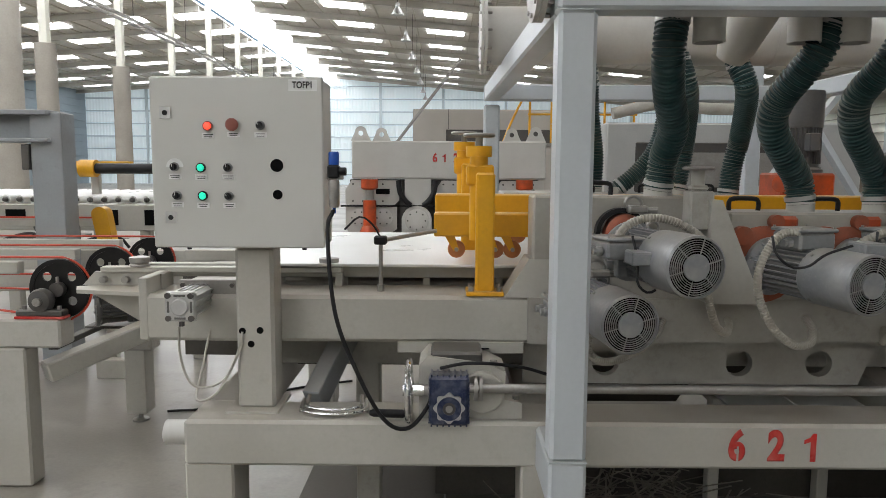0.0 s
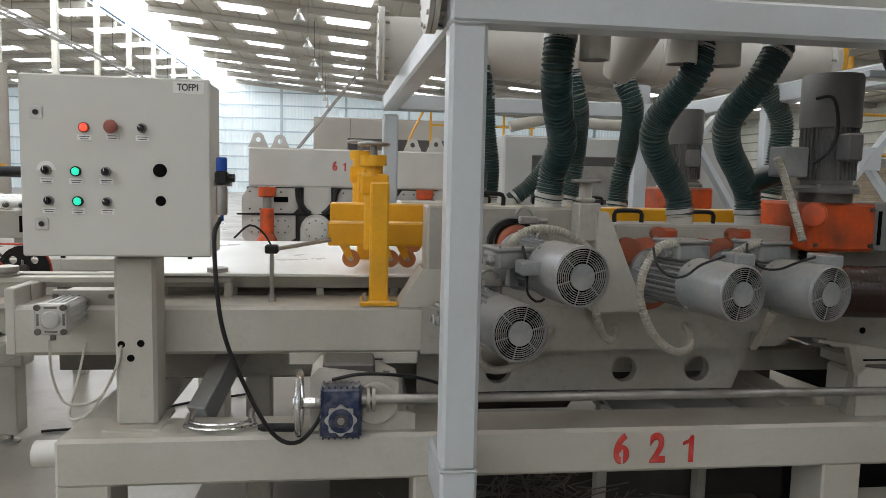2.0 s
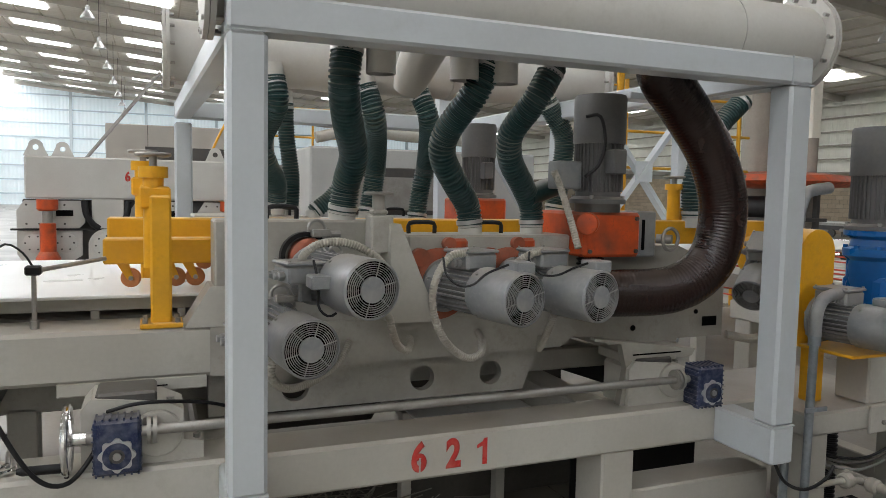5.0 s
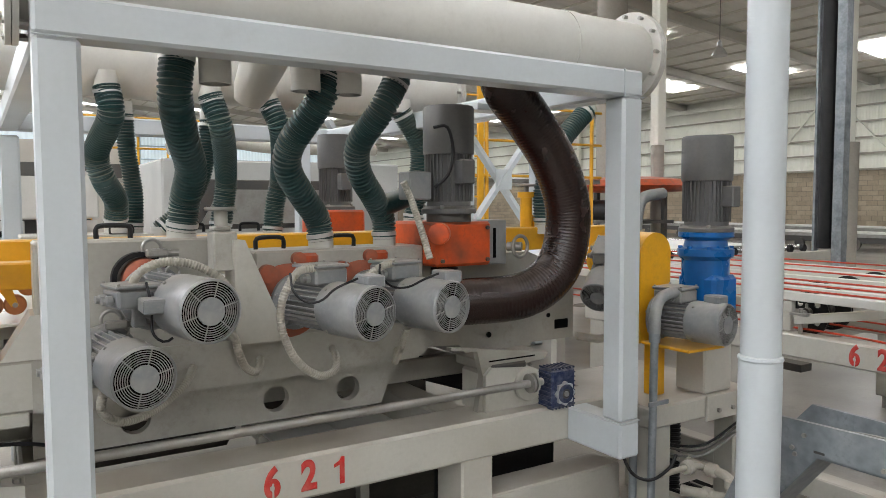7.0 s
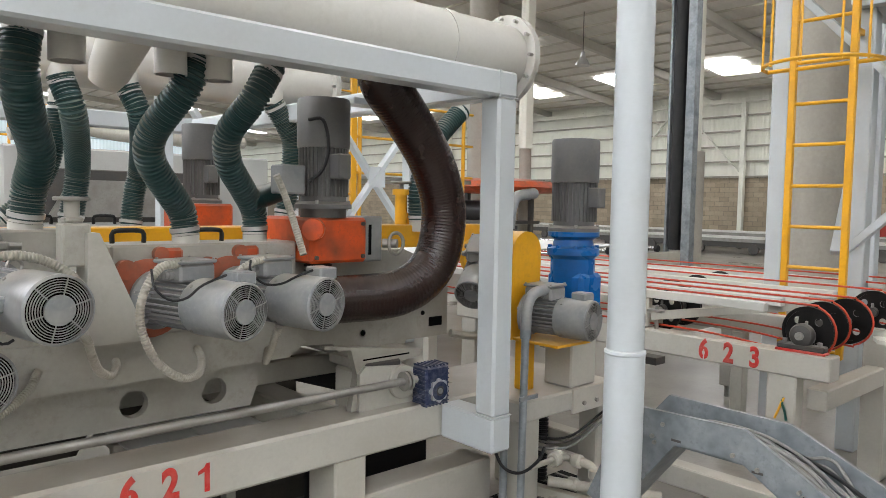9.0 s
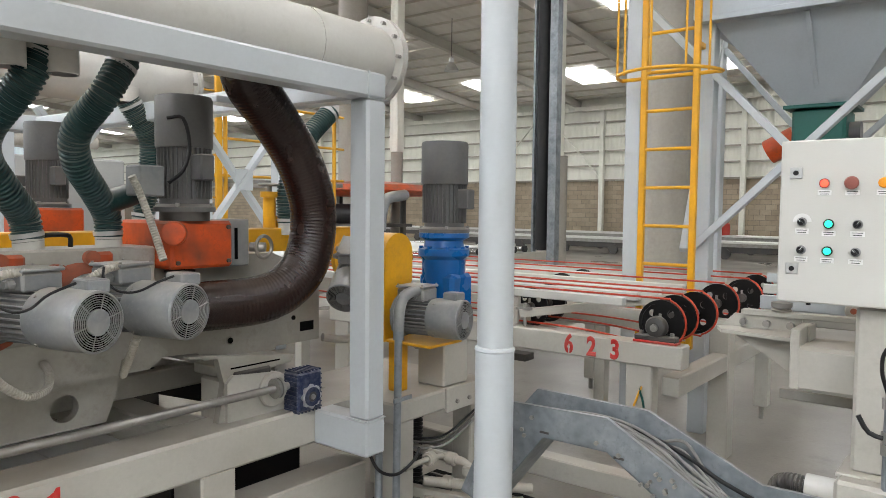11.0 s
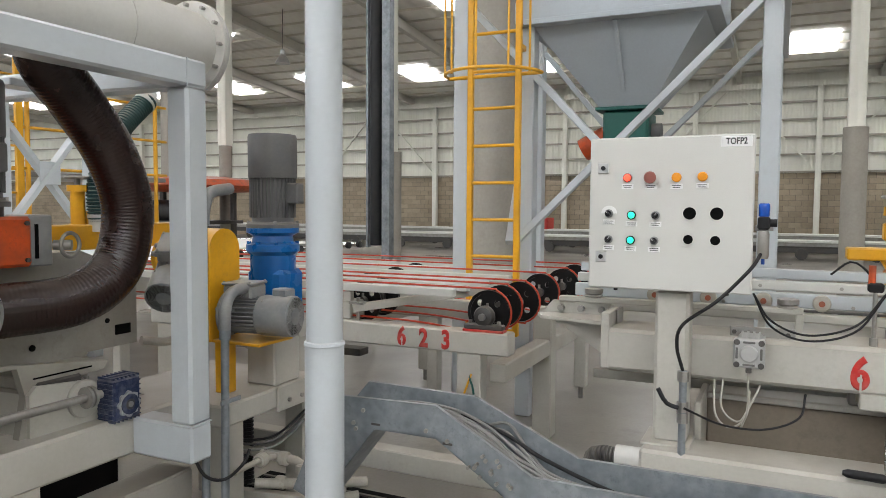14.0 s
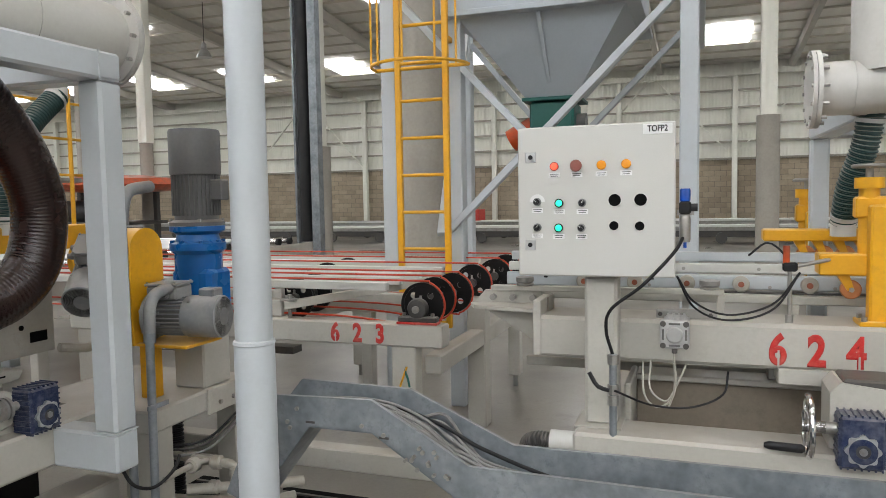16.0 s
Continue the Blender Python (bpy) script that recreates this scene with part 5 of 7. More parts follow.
def press_post(m, u, v, z0, z1):
    top = thing("press_post", "yellow square post with screw column and steel handwheel", "post", m)
    part("square_post", Geo().box(u - 0.035, u + 0.035, v, v + 0.07, z0, z1 - 0.06, 0.008), YELLOW, top)
    part("foot_plate", Geo().box(u - 0.07, u + 0.07, v - 0.03, v + 0.1, z0 - 0.001, z0 + 0.016, 0.003), YELLOW, top)
    spun("foot_bolt", bolts(Geo(), [(0, 0, 0)], (0, 0, 1), 0.010, 0.016), STEEL, top, [pose(u + a, v + b, z0 + 0.016) for a in (-0.052, 0.052) for b in (-0.01, 0.08)])
    part("arm_head", Geo().box(u - 0.07, u + 0.035, v + 0.075, v + 0.15, z1 - 0.11, z1 - 0.03, 0.008), YELLOW, top)
    part("screw_column", Geo().cyl((u - 0.022, v + 0.11, z1 - 0.32), (u - 0.022, v + 0.11, z1), 0.035, seg=22), YELLOW, top)
    part("column_cap", Geo().cyl((u - 0.022, v + 0.11, z1), (u - 0.022, v + 0.11, z1 + 0.04), 0.05, seg=26), YELLOW, top)
    part("screw", Geo().cyl((u - 0.022, v + 0.11, z1 + 0.04), (u - 0.022, v + 0.11, z1 + 0.08), 0.014, seg=12), STEEL, top)
    part("wheel_rim", Geo().tube([(u - 0.022 + 0.055 * math.cos(a), v + 0.11 + 0.055 * math.sin(a), z1 + 0.082) for a in [2 * math.pi * i / 24 for i in range(25)]], 0.0075, 8, 0.01), STEEL, top)
    part("wheel_web", Geo().cyl((u - 0.022, v + 0.11, z1 + 0.076), (u - 0.022, v + 0.11, z1 + 0.084), 0.03, seg=16), STEEL, top)
    for a in (0.3, 2.4, 4.5):
        part("wheel_spoke", Geo().cyl((u - 0.022, v + 0.11, z1 + 0.08), (u - 0.022 + 0.055 * math.cos(a), v + 0.11 + 0.055 * math.sin(a), z1 + 0.082), 0.006, seg=8), STEEL, top)


press_post(M621, 1.142, 0.28, 1.103, 1.62)
press_post(M621, 1.10, 0.95, 1.103, 1.66)
press_post(M624, 0.955, 0.30, 1.083, 1.575)
press_post(M624, 0.83, 0.95, 1.083, 1.54)
press_beam(M624, 0.765, 1.7, 0.36, 1.255, 1.335, (0.86, 1.02), "yellow steel press beam on small caster wheels")
press_beam(M624, 0.60, 1.9, 0.72, 1.36, 1.41, (0.75, 0.82, 0.9, 0.98), "yellow steel press beam on small caster wheels")

# slab on the table of line 621, with table rails
solid("ceramic_slab", Geo().box(0.2, 3.4, 2.43, 3.86, 1.186, 1.198, 0.002), TILE, "large plain white ceramic slab lying on the line", "slab")
tb = thing("slab_table", "cream steel table rails under the slab", "table")
for y in (2.52, 3.0, 3.7):
    part("rail", Geo().box(-0.25, 3.3, y, y + 0.05, 1.13, 1.184, 0.004), CREAM, tb)
for x in (0.3, 0.56, 0.9, 1.2, 2.0, 2.9):
    part("rail_post", Geo().box(x, x + 0.03, 2.53, 2.56, 0.93, 1.132, 0.003), CREAM, tb)
    part("rear_rail_post", Geo().box(x, x + 0.03, 3.71, 3.74, 0.70, 1.132, 0.003), CREAM, tb)
part("inner_beam", Geo().box(-0.1, 3.3, 2.62, 2.8, 0.95, 1.10, 0.008), HEAD, tb)
part("lower_beam", Geo().box(0.3, 3.3, 2.55, 2.62, 0.76, 0.86, 0.006), HEAD, tb)
# dark tray and panel added for the shade below the slab
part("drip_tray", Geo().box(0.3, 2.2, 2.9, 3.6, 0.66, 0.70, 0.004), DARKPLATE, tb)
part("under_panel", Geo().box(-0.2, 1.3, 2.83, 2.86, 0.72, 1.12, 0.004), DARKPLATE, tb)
part("inner_leg", Geo().box(0.62, 0.72, 2.55, 2.65, 0.001, 0.78, 0.006), HEAD, tb)

# far side of line 621: matching beams and heads
fs = thing("rear_grinder", "cream rear grinder housings across the line", "machine")
part("slide_beam", Geo().box(-0.14, 1.5, 3.9, 4.15, 0.925, 1.10, 0.01), CREAM, fs)
part("housing", Geo().box(1.32, 1.95, 3.75, 4.2, 0.93, 1.44, 0.008), HEAD, fs)
part("housing_lid", Geo().box(2.02, 2.75, 3.75, 4.2, 0.93, 1.42, 0.008), HEAD, fs)
part("body", Geo().box(2.75, 3.6, 3.8, 4.2, 0.93, 1.3, 0.008), HEAD, fs)
od2 = thing("gear_drive", "orange cast gear drive at the far side", "gear drive")
part("casting", Geo().box(2.86, 3.16, 3.65, 3.95, 1.302, 1.56, 0.012), ORANGE, od2)
part("side_cap", Geo().cyl((2.88, 3.64, 1.5), (2.82, 3.58, 1.5), 0.045, seg=20), ORANGE, od2)
vertical_motor(3.03, 3.80, 1.562, 0.11, 0.46, DARKMOTOR, "dark grey vertical electric motor at the far side", 0.52)

# plates added only to make the floor under the line darker
under_plates = thing("pit_cover", "dark steel plates added to darken the floor under the line", "floor plate")
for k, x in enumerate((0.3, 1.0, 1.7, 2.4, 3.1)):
    part("plate", Geo().box(x, x + 0.69, 2.04, 4.18, 0.001, 0.012, 0.002), DARKPLATE, under_plates)
# panels added to stand in for the shade inside the machine; flap is real
cw = thing("chip_guard", "dark dusty panels added for the shade inside the machine, with a rubber flap", "guard")
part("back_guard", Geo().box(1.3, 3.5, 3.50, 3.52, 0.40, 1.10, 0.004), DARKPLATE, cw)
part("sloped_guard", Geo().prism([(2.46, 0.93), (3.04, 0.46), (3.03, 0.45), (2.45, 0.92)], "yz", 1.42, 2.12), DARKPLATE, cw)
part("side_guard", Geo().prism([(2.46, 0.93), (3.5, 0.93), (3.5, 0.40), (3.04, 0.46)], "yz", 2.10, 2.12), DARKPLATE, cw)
part("rubber_flap", Geo().bar((2.83, 2.6, 0.845), (3.24, 2.6, 0.70), 0.02, 0.11, 0.003), BLACK, cw, "black rubber flap")
part("flap_rail", Geo().bar((2.80, 2.63, 0.93), (3.34, 2.63, 0.76), 0.03, 0.05, 0.003), HEAD, cw)
# two more added panels, dark and black, for the shade below the base
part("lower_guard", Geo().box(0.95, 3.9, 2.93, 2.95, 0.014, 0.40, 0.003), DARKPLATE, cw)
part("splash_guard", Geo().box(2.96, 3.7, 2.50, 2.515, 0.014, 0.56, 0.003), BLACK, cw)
rack = thing("tile_rack", "low cream rack under loose white tiles", "rack")
part("shelf", Geo().box(2.16, 2.80, 2.66, 2.93, 0.555, 0.585, 0.004), CREAM, rack)
for x in (2.2, 2.7):
    part("shelf_leg", Geo().box(x, x + 0.05, 2.78, 2.84, 0.0125, 0.556, 0.004), CREAM, rack)
for k in range(2):
    solid("ceramic_tile", Geo().box(2.18 + 0.29 * k, 2.465 + 0.29 * k, 2.50, 2.91, 0.586, 0.598, 0.002), TILE, "loose plain white ceramic tile on a low rack", "tile", "loose tiles")
part("hanger", Geo().box(1.30, 1.34, 3.50, 3.56, 0.001, 0.46, 0.003), DARKPLATE, cw)
part("hanger", Geo().box(3.46, 3.5, 3.50, 3.56, 0.001, 0.46, 0.003), DARKPLATE, cw)

# drive at the outlet of line 621
yu = thing("belt_guard", "yellow rounded sheet belt guard on legs", "belt guard")
prof = [(3.72, 0.95), (3.92, 0.95), (3.92, 1.36)] + [(3.82 + 0.10 * math.cos(a), 1.36 + 0.10 * math.sin(a)) for a in [math.pi * i / 12 for i in range(13)]] + [(3.72, 1.36)]
part("guard_shell", Geo().prism(prof, "xz", 1.93, 2.03), YELLOW, yu)
part("stand", Geo().box(3.79, 3.86, 1.90, 1.97, 0.70, 0.952, 0.006), YELLOW, yu)
part("shelf", Geo().box(3.73, 3.97, 1.66, 1.929, 0.948, 0.962, 0.003), YELLOW, yu)
motor(0, 0, 0, 0.092, 0.34, box_at=(0.0, 1), m=pose(3.87, 1.57, 1.072, 0, 0, 10), label="dusty grey electric motor on a yellow shelf")
solid("junction_box", Geo().box(3.84, 3.91, 1.60, 1.68, 1.155, 1.195, 0.006), MOTOR, "small grey junction box on a motor", "junction box", "junction boxes")
gd = thing("geared_motor", "bright blue gear unit under a vertical grey motor", "geared motor")
gx, gy = 4.17, 1.93
part("gear_case", Geo().lathe([(0.10, 0), (0.112, 0.02), (0.112, 0.27), (0.132, 0.29), (0.132, 0.322), (0.105, 0.332), (0.098, 0.365), (0.13, 0.382), (0.13, 0.405)], (gx, gy, 1.05), (0, 0, 1), 36), BRIGHTBLUE, gd)
part("gear_block", Geo().box(gx - 0.09, gx + 0.09, gy - 0.125, gy + 0.1, 1.051, 1.25, 0.02), BRIGHTBLUE, gd)
for k in range(8):
    a = 2 * math.pi * k / 8
    part("flange_bolt", Geo().cyl((gx + 0.118 * math.cos(a), gy + 0.118 * math.sin(a), 1.371), (gx + 0.118 * math.cos(a), gy + 0.118 * math.sin(a), 1.388), 0.011, seg=6), BRIGHTBLUE, gd)
vertical_motor(gx, gy, 1.456, 0.12, 0.46, DARKMOTOR, "grey vertical electric motor on a blue gear unit", 0.5)
st = thing("drive_stand", "cream steel stand under the outlet drive", "stand")
part("table_top", Geo().box(3.62, 4.34, 1.77, 2.5, 0.60, 0.70, 0.01), CREAM, st)
part("edge_flange", Geo().box(3.98, 4.34, 1.755, 1.769, 0.585, 0.705, 0.004), CREAM, st)
spun("edge_bolt", bolts(Geo(), [(0, 0, 0)], (0, -1, 0), 0.011, 0.012), STEEL, st, [pose(x, 1.755, 0.63) for x in (4.06, 4.16, 4.28)])
part("pillar", Geo().box(4.0, 4.2, 1.79, 1.96, 0.70, 1.05, 0.008), CREAM, st)
part("leg", Geo().box(3.64, 3.78, 1.79, 1.92, 0.02, 0.602, 0.008), CREAM, st)
part("leg", Geo().box(4.24, 4.33, 1.80, 1.92, 0.02, 0.602, 0.008), CREAM, st)
part("rear_leg", Geo().box(4.2, 4.33, 2.35, 2.48, 0.001, 0.602, 0.008), CREAM, st)
part("spring_hose", Geo().tube([(4.02, 1.98, 0.20), (4.02, 1.98, 0.60)], 0.035, 14, ribs=0.02, depth=0.15), BLACK, st)

# pole with collar
pl = thing("roof_pole", "pale round steel pole with a welded sleeve joint", "pole", pose(3.26, 1.0, 0))
part("sleeve", Geo().lathe([(0.066, 0.001), (0.066, 1.10), (0.062, 1.106)], seg=32), FRAME, pl)
part("weld_ring", Geo().lathe([(0.066, 1.098), (0.069, 1.103), (0.067, 1.112), (0.061, 1.116)], seg=32), FRAME, pl)
part("shaft", Geo().lathe([(0.061, 1.10), (0.061, 9.25)], seg=32), FRAME, pl)

# sill on the floor under the end of the base
solid("floor_sill", Geo().box(2.96, 3.72, 2.04, 2.22, 0.014, 0.36, 0.008), CREAM, "cream steel sill standing under the machine base", "sill")


# ---- conveyor 623, after line 621 ----
def spoked_pulley(name, m, r=0.135, label="black spoked belt pulley"):
    """A pulley in the local xz plane, its axle along y."""
    top = thing(name, label, "pulley", m, "belt pulleys")
    part("rim", Geo().lathe([(r * 0.86, 0), (r, 0), (r * 0.97, 0.011), (r, 0.022), (r * 0.86, 0.022), (r * 0.86, 0)], (0, 0, 0), (0, 1, 0), 36), PULLEY, top)
    g = Geo()
    for k in range(4):
        lo, hi = math.pi * k / 2, math.pi * (k + 1) / 2
        arc = [(r * 0.89 * math.cos(lo + (hi - lo) * i / 8), r * 0.89 * math.sin(lo + (hi - lo) * i / 8)) for i in range(9)]
        arc += [(r * 0.2 * math.cos(hi - (hi - lo) * i / 4), r * 0.2 * math.sin(hi - (hi - lo) * i / 4)) for i in range(5)]
        mid = (lo + hi) / 2
        g.holed(edge_points(arc, r * 0.12), (r * 0.58 * math.cos(mid), r * 0.58 * math.sin(mid)), r * 0.155, "xz", 0.006, 0.016)
    part("web", g, PULLEY, top)
    part("collar", Geo().lathe([(r * 0.3, 0), (r * 0.3, 0.012), (r * 0.2, 0.02)], (0, 0.016, 0), (0, 1, 0), 18), PULLEY, top)
    part("clamp_bolt", Geo().cyl((0.0, -0.012, r * 0.2), (0.0, -0.012, r * 0.42), 0.008, seg=8), STEEL, top)
    part("hub", Geo().cyl((0, -0.03, 0), (0, 0.03, 0), r * 0.24, seg=18), DARKSTEEL, top)
    return top


def pillow_block(m):
    top = thing("pillow_block", "dark cast pillow block bearing on a red shim", "bearing", m, "pillow blocks")
    part("base", Geo().box(-0.115, 0.115, -0.03, 0.03, 0.012, 0.042, 0.006), DARKSTEEL, top)
    part("housing", Geo().lathe([(0.03, -0.034), (0.052, -0.028), (0.06, -0.012), (0.06, 0.012), (0.052, 0.028), (0.03, 0.034)], (0, 0, 0.085), (0, 1, 0), 24), DARKSTEEL, top)
    part("shaft_end", Geo().cyl((0, -0.05, 0.085), (0, 0.2, 0.085), 0.02, seg=16), STEEL, top)
    for x in (-0.085, 0.085):
        part("base_bolt", Geo().cyl((x, 0, 0.042), (x, 0, 0.06), 0.012, seg=6), STEEL, top)
    part("shim", Geo().box(-0.12, 0.12, -0.033, 0.033, 0.0, 0.0125, 0.002), RED, top)


def belt_loop(m, length, r=0.143, label="red round drive belt"):
    """A belt from the pulley at the origin along -x, in the local xz plane."""
    pts = [(-length, 0, r)] + [(-length * k / 6, 0, r) for k in (5, 4, 3, 2, 1)] + [(r * math.sin(a), 0, r * math.cos(a)) for a in [math.pi * i / 12 for i in range(13)]] + [(-length * k / 6, 0, -r * 0.62) for k in (1, 3, 5, 6)]
    solid("drive_belt", Geo().tube(pts, 0.006, 8, 0.03), REDBELT, label, "belt", "drive belts", m=m)


c623 = thing("transfer_conveyor", "cream steel transfer conveyor frame with red stencilled number", "conveyor")
part("front_beam", Geo().box(4.93, 5.05, 0.948, 3.6, 0.745, 0.872, 0.008), CREAM, c623)
for ch, y in (("6", 1.604), ("2", 1.462), ("3", 1.321)):
    stencil(ch, 0.145, c623, Matrix.Translation((4.928, y, 0.808)) @ pose(0, 0, 0, 90, 0, -90), 0.78)
for y in (1.11, 2.2, 3.4):
    part("front_leg", Geo().box(4.94, 5.04, y, y + 0.15, 0.012, 0.75, 0.008), CREAM, c623)
part("rear_beam", Geo().box(7.0, 7.12, 0.95, 4.2, 0.745, 0.872, 0.008), CREAM, c623)
for y in (1.02, 2.45, 3.9):
    part("rear_leg", Geo().box(7.0, 7.1, y, y + 0.1, 0.1, 0.75, 0.008), CREAM, c623)
    part("levelling_foot", Geo().cyl((7.05, y + 0.05, 0.001), (7.05, y + 0.05, 0.1), 0.02, seg=10), STEEL, c623)
part("side_beam", Geo().box(5.05, 7.0, 1.0, 1.1, 0.57, 0.68, 0.008), CREAM, c623)
part("mid_leg", Geo().box(5.9, 6.03, 0.99, 1.12, 0.001, 0.9, 0.008), CREAM, c623)
part("cross_beam", Geo().box(5.05, 7.0, 2.5, 2.6, 0.62, 0.72, 0.008), CREAM, c623)
part("upper_cross", Geo().box(5.0, 7.1, 2.0, 2.08, 0.873, 0.98, 0.006), CREAM, c623)
LINES = (5.02, 5.30, 5.55, 5.95, 6.4, 6.85)
for k, x in enumerate(LINES):
    y = 1.10 + 0.03 * (k % 2) - (0.0 if k < 3 else 0.04)
    m = pose(x, y, 0.972 if k < 3 else 0.99, 0, 0, -90)
    spoked_pulley("belt_pulley", m, 0.126)
    belt_loop(m @ pose(0, 0.011, 0), 3.2 if k < 3 else 3.6, 0.134)
    rail = thing("belt_rail", "pale channel rail under a belt", "rail", None, "belt rails")
    part("channel", Geo().box(x - 0.005, x + 0.05, y + 0.22, y + 3.1, 1.045, 1.092, 0.004), PANEL, rail)
    part("bracket", Geo().box(x, x + 0.04, 2.01, 2.06, 0.98, 1.04, 0.003), CREAM, rail)
for x, y in ((5.16, 2.0), (5.42, 2.02), (5.75, 2.3), (6.2, 2.35), (6.65, 2.4)):
    spoked_pulley("belt_pulley", pose(x, y, 0.965, 0, 0, -90), 0.126)
    part("pulley_shaft", Geo().cyl((x - 0.12, y, 0.965), (x + 0.14, y, 0.965), 0.018, seg=12), STEEL, c623)
part("inner_beam", Geo().box(5.72, 5.80, 1.2, 3.6, 0.80, 0.93, 0.006), CREAM, c623)
for y in (1.75, 2.6):
    part("inner_leg", Geo().box(5.72, 5.80, y, y + 0.08, 0.09, 0.80, 0.006), CREAM, c623)
    part("levelling_foot", Geo().lathe([(0.045, 0.001), (0.045, 0.012), (0.013, 0.02), (0.013, 0.092)], (5.76, y + 0.04, 0), (0, 0, 1), 12), DARKSTEEL, c623)
part("perforated_tray", Geo().box(5.60, 5.72, 2.3, 3.6, 0.50, 0.55, 0.003), DARKSTEEL, c623, "dark perforated tray")
pillow_block(pose(4.965, 1.10, 0.873, 0, 0, -90))
pillow_block(pose(7.06, 1.055, 0.873, 0, 0, -90))
solid("tie_bar", Geo().bar((4.95, 1.95, 0.95), (5.5, 1.2, 1.06), 0.03, 0.05, 0.003), CREAM, "pale diagonal support arm of the conveyor", "bar")
for y, z0 in ((1.93, 0.873),):
    js = thing("jack_screw", "threaded jack screw standing on the conveyor beam", "screw")
    part("stem", Geo().cyl((4.98, y, z0), (4.98, y, z0 + 0.14), 0.012, seg=12), STEEL, js)
    part("plate", Geo().box(4.95, 5.01, y - 0.05, y + 0.05, z0 + 0.1, z0 + 0.115, 0.002), STEEL, js)
roller_bed = thing("roller_bed", "pale rollers and slabs beyond the belts", "roller bed")
for k in range(16):
    part("roller", Geo().cyl((5.2 + 0.24 * k, 4.3, 1.10), (5.2 + 0.24 * k, 6.6, 1.10), 0.03, seg=12), CHROME, roller_bed)
part("frame", Geo().box(5.0, 9.2, 4.2, 4.275, 0.85, 1.06, 0.006), CREAM, roller_bed)
for k in range(16):
    part("bearing_end", Geo().cyl((5.2 + 0.24 * k, 4.26, 1.10), (5.2 + 0.24 * k, 4.3, 1.10), 0.04, seg=12), BLACK, roller_bed)
part("leg", Geo().box(5.2, 5.3, 4.22, 4.3, 0.001, 0.86, 0.006), CREAM, roller_bed)
part("leg", Geo().box(8.6, 8.7, 4.22, 4.3, 0.001, 0.86, 0.006), CREAM, roller_bed)
solid("ceramic_slab", Geo().box(4.6, 8.4, 4.5, 6.4, 1.131, 1.143, 0.002), TILE, "large plain white ceramic slab on rollers", "slab")


for k, (y1, z1) in enumerate(((1.205, 0.52), (1.148, 0.52))):
    cable("earth_wire", "short green-yellow earth wire with a black end", [(4.936, 1.165, 0.632), (4.925, 1.17, 0.61), (4.928, (1.165 + y1) / 2, 0.57), (4.932, y1, z1)], 0.006, (YELLOW, GREEN)[k], None)

fb = thing("floor_beam", "cream steel tie beam low over the floor on short feet", "beam")
part("tie", Geo().box(4.40, 4.50, 0.55, 2.34, 0.22, 0.325, 0.006), CREAM, fb)
for y in (0.6, 1.7):
    part("foot", Geo().box(4.41, 4.49, y, y + 0.08, 0.001, 0.222, 0.004), CREAM, fb)

# ---- galvanised cable tray ----
def tray_side(x, poly, thick=0.004):
    return Geo().prism(poly, "yz", x, x + thick)


ct = thing("cable_tray", "galvanised steel cable tray stepping down to the floor with bolted joints", "cable tray")
NEAR, FAR = 3.43, 3.60
near = [(1.26, 0.50), (1.13, 0.79), (1.043, 0.88), (0.667, 0.889), (0.321, 0.697), (-1.6, 0.677), (-1.6, 0.575), (0.37, 0.587), (0.664, 0.776), (0.905, 0.776), (1.15, 0.46)]
far = [(1.26, 0.50), (1.12, 0.79), (1.029, 0.896), (0.593, 0.889), (0.218, 0.722), (-1.6, 0.722), (-1.6, 0.62), (0.25, 0.612), (0.60, 0.785), (0.93, 0.785), (1.15, 0.46)]
part("near_side", tray_side(NEAR, near), GALV, ct)
part("far_side", tray_side(FAR, far), GALV, ct)
g = Geo()
bed = [(1.15, 0.462), (0.905, 0.782), (0.664, 0.782), (0.37, 0.593), (-1.6, 0.581)]
for (ya, za), (yb, zb) in zip(bed, bed[1:]):
    g.add([(NEAR, ya, za), (FAR, ya, za), (FAR, yb, zb), (NEAR, yb, zb), (NEAR, ya, za - 0.003), (FAR, ya, za - 0.003), (FAR, yb, zb - 0.003), (NEAR, yb, zb - 0.003)],
          [[0, 1, 2, 3], [4, 7, 6, 5], [0, 3, 7, 4], [1, 5, 6, 2], [0, 4, 5, 1], [3, 2, 6, 7]])
part("bed", g, GALV, ct)
for y, z in ((0.99, 0.79), (0.98, 0.77), (0.95, 0.84), (0.70, 0.80), (0.62, 0.775), (0.52, 0.70), (0.48, 0.73), (0.44, 0.735), (0.46, 0.69), (0.40, 0.66), (0.50, 0.67), (1.08, 0.73)):
    part("tray_bolt", Geo().cyl((NEAR, y, z), (NEAR - 0.008, y, z), 0.008, seg=6), STEEL, ct)
for x, poly in ((NEAR + 0.002, near[1:6]), (FAR + 0.002, far[1:6])):
    for (ya, za), (yb, zb) in zip(poly, poly[1:]):
        part("folded_lip", Geo().bar((x + 0.006, ya, za), (x + 0.006, yb, zb), 0.016, 0.004, 0.001), GALV, ct)
for y, z in ((0.51, 0.715), (0.46, 0.70), (0.49, 0.745), (0.44, 0.66), (0.54, 0.70), (0.39, 0.655), (0.43, 0.72)):
    part("carriage_bolt", Geo().cyl((NEAR + 0.002, y, z), (NEAR - 0.016, y, z), 0.006, seg=8), STEEL, ct)
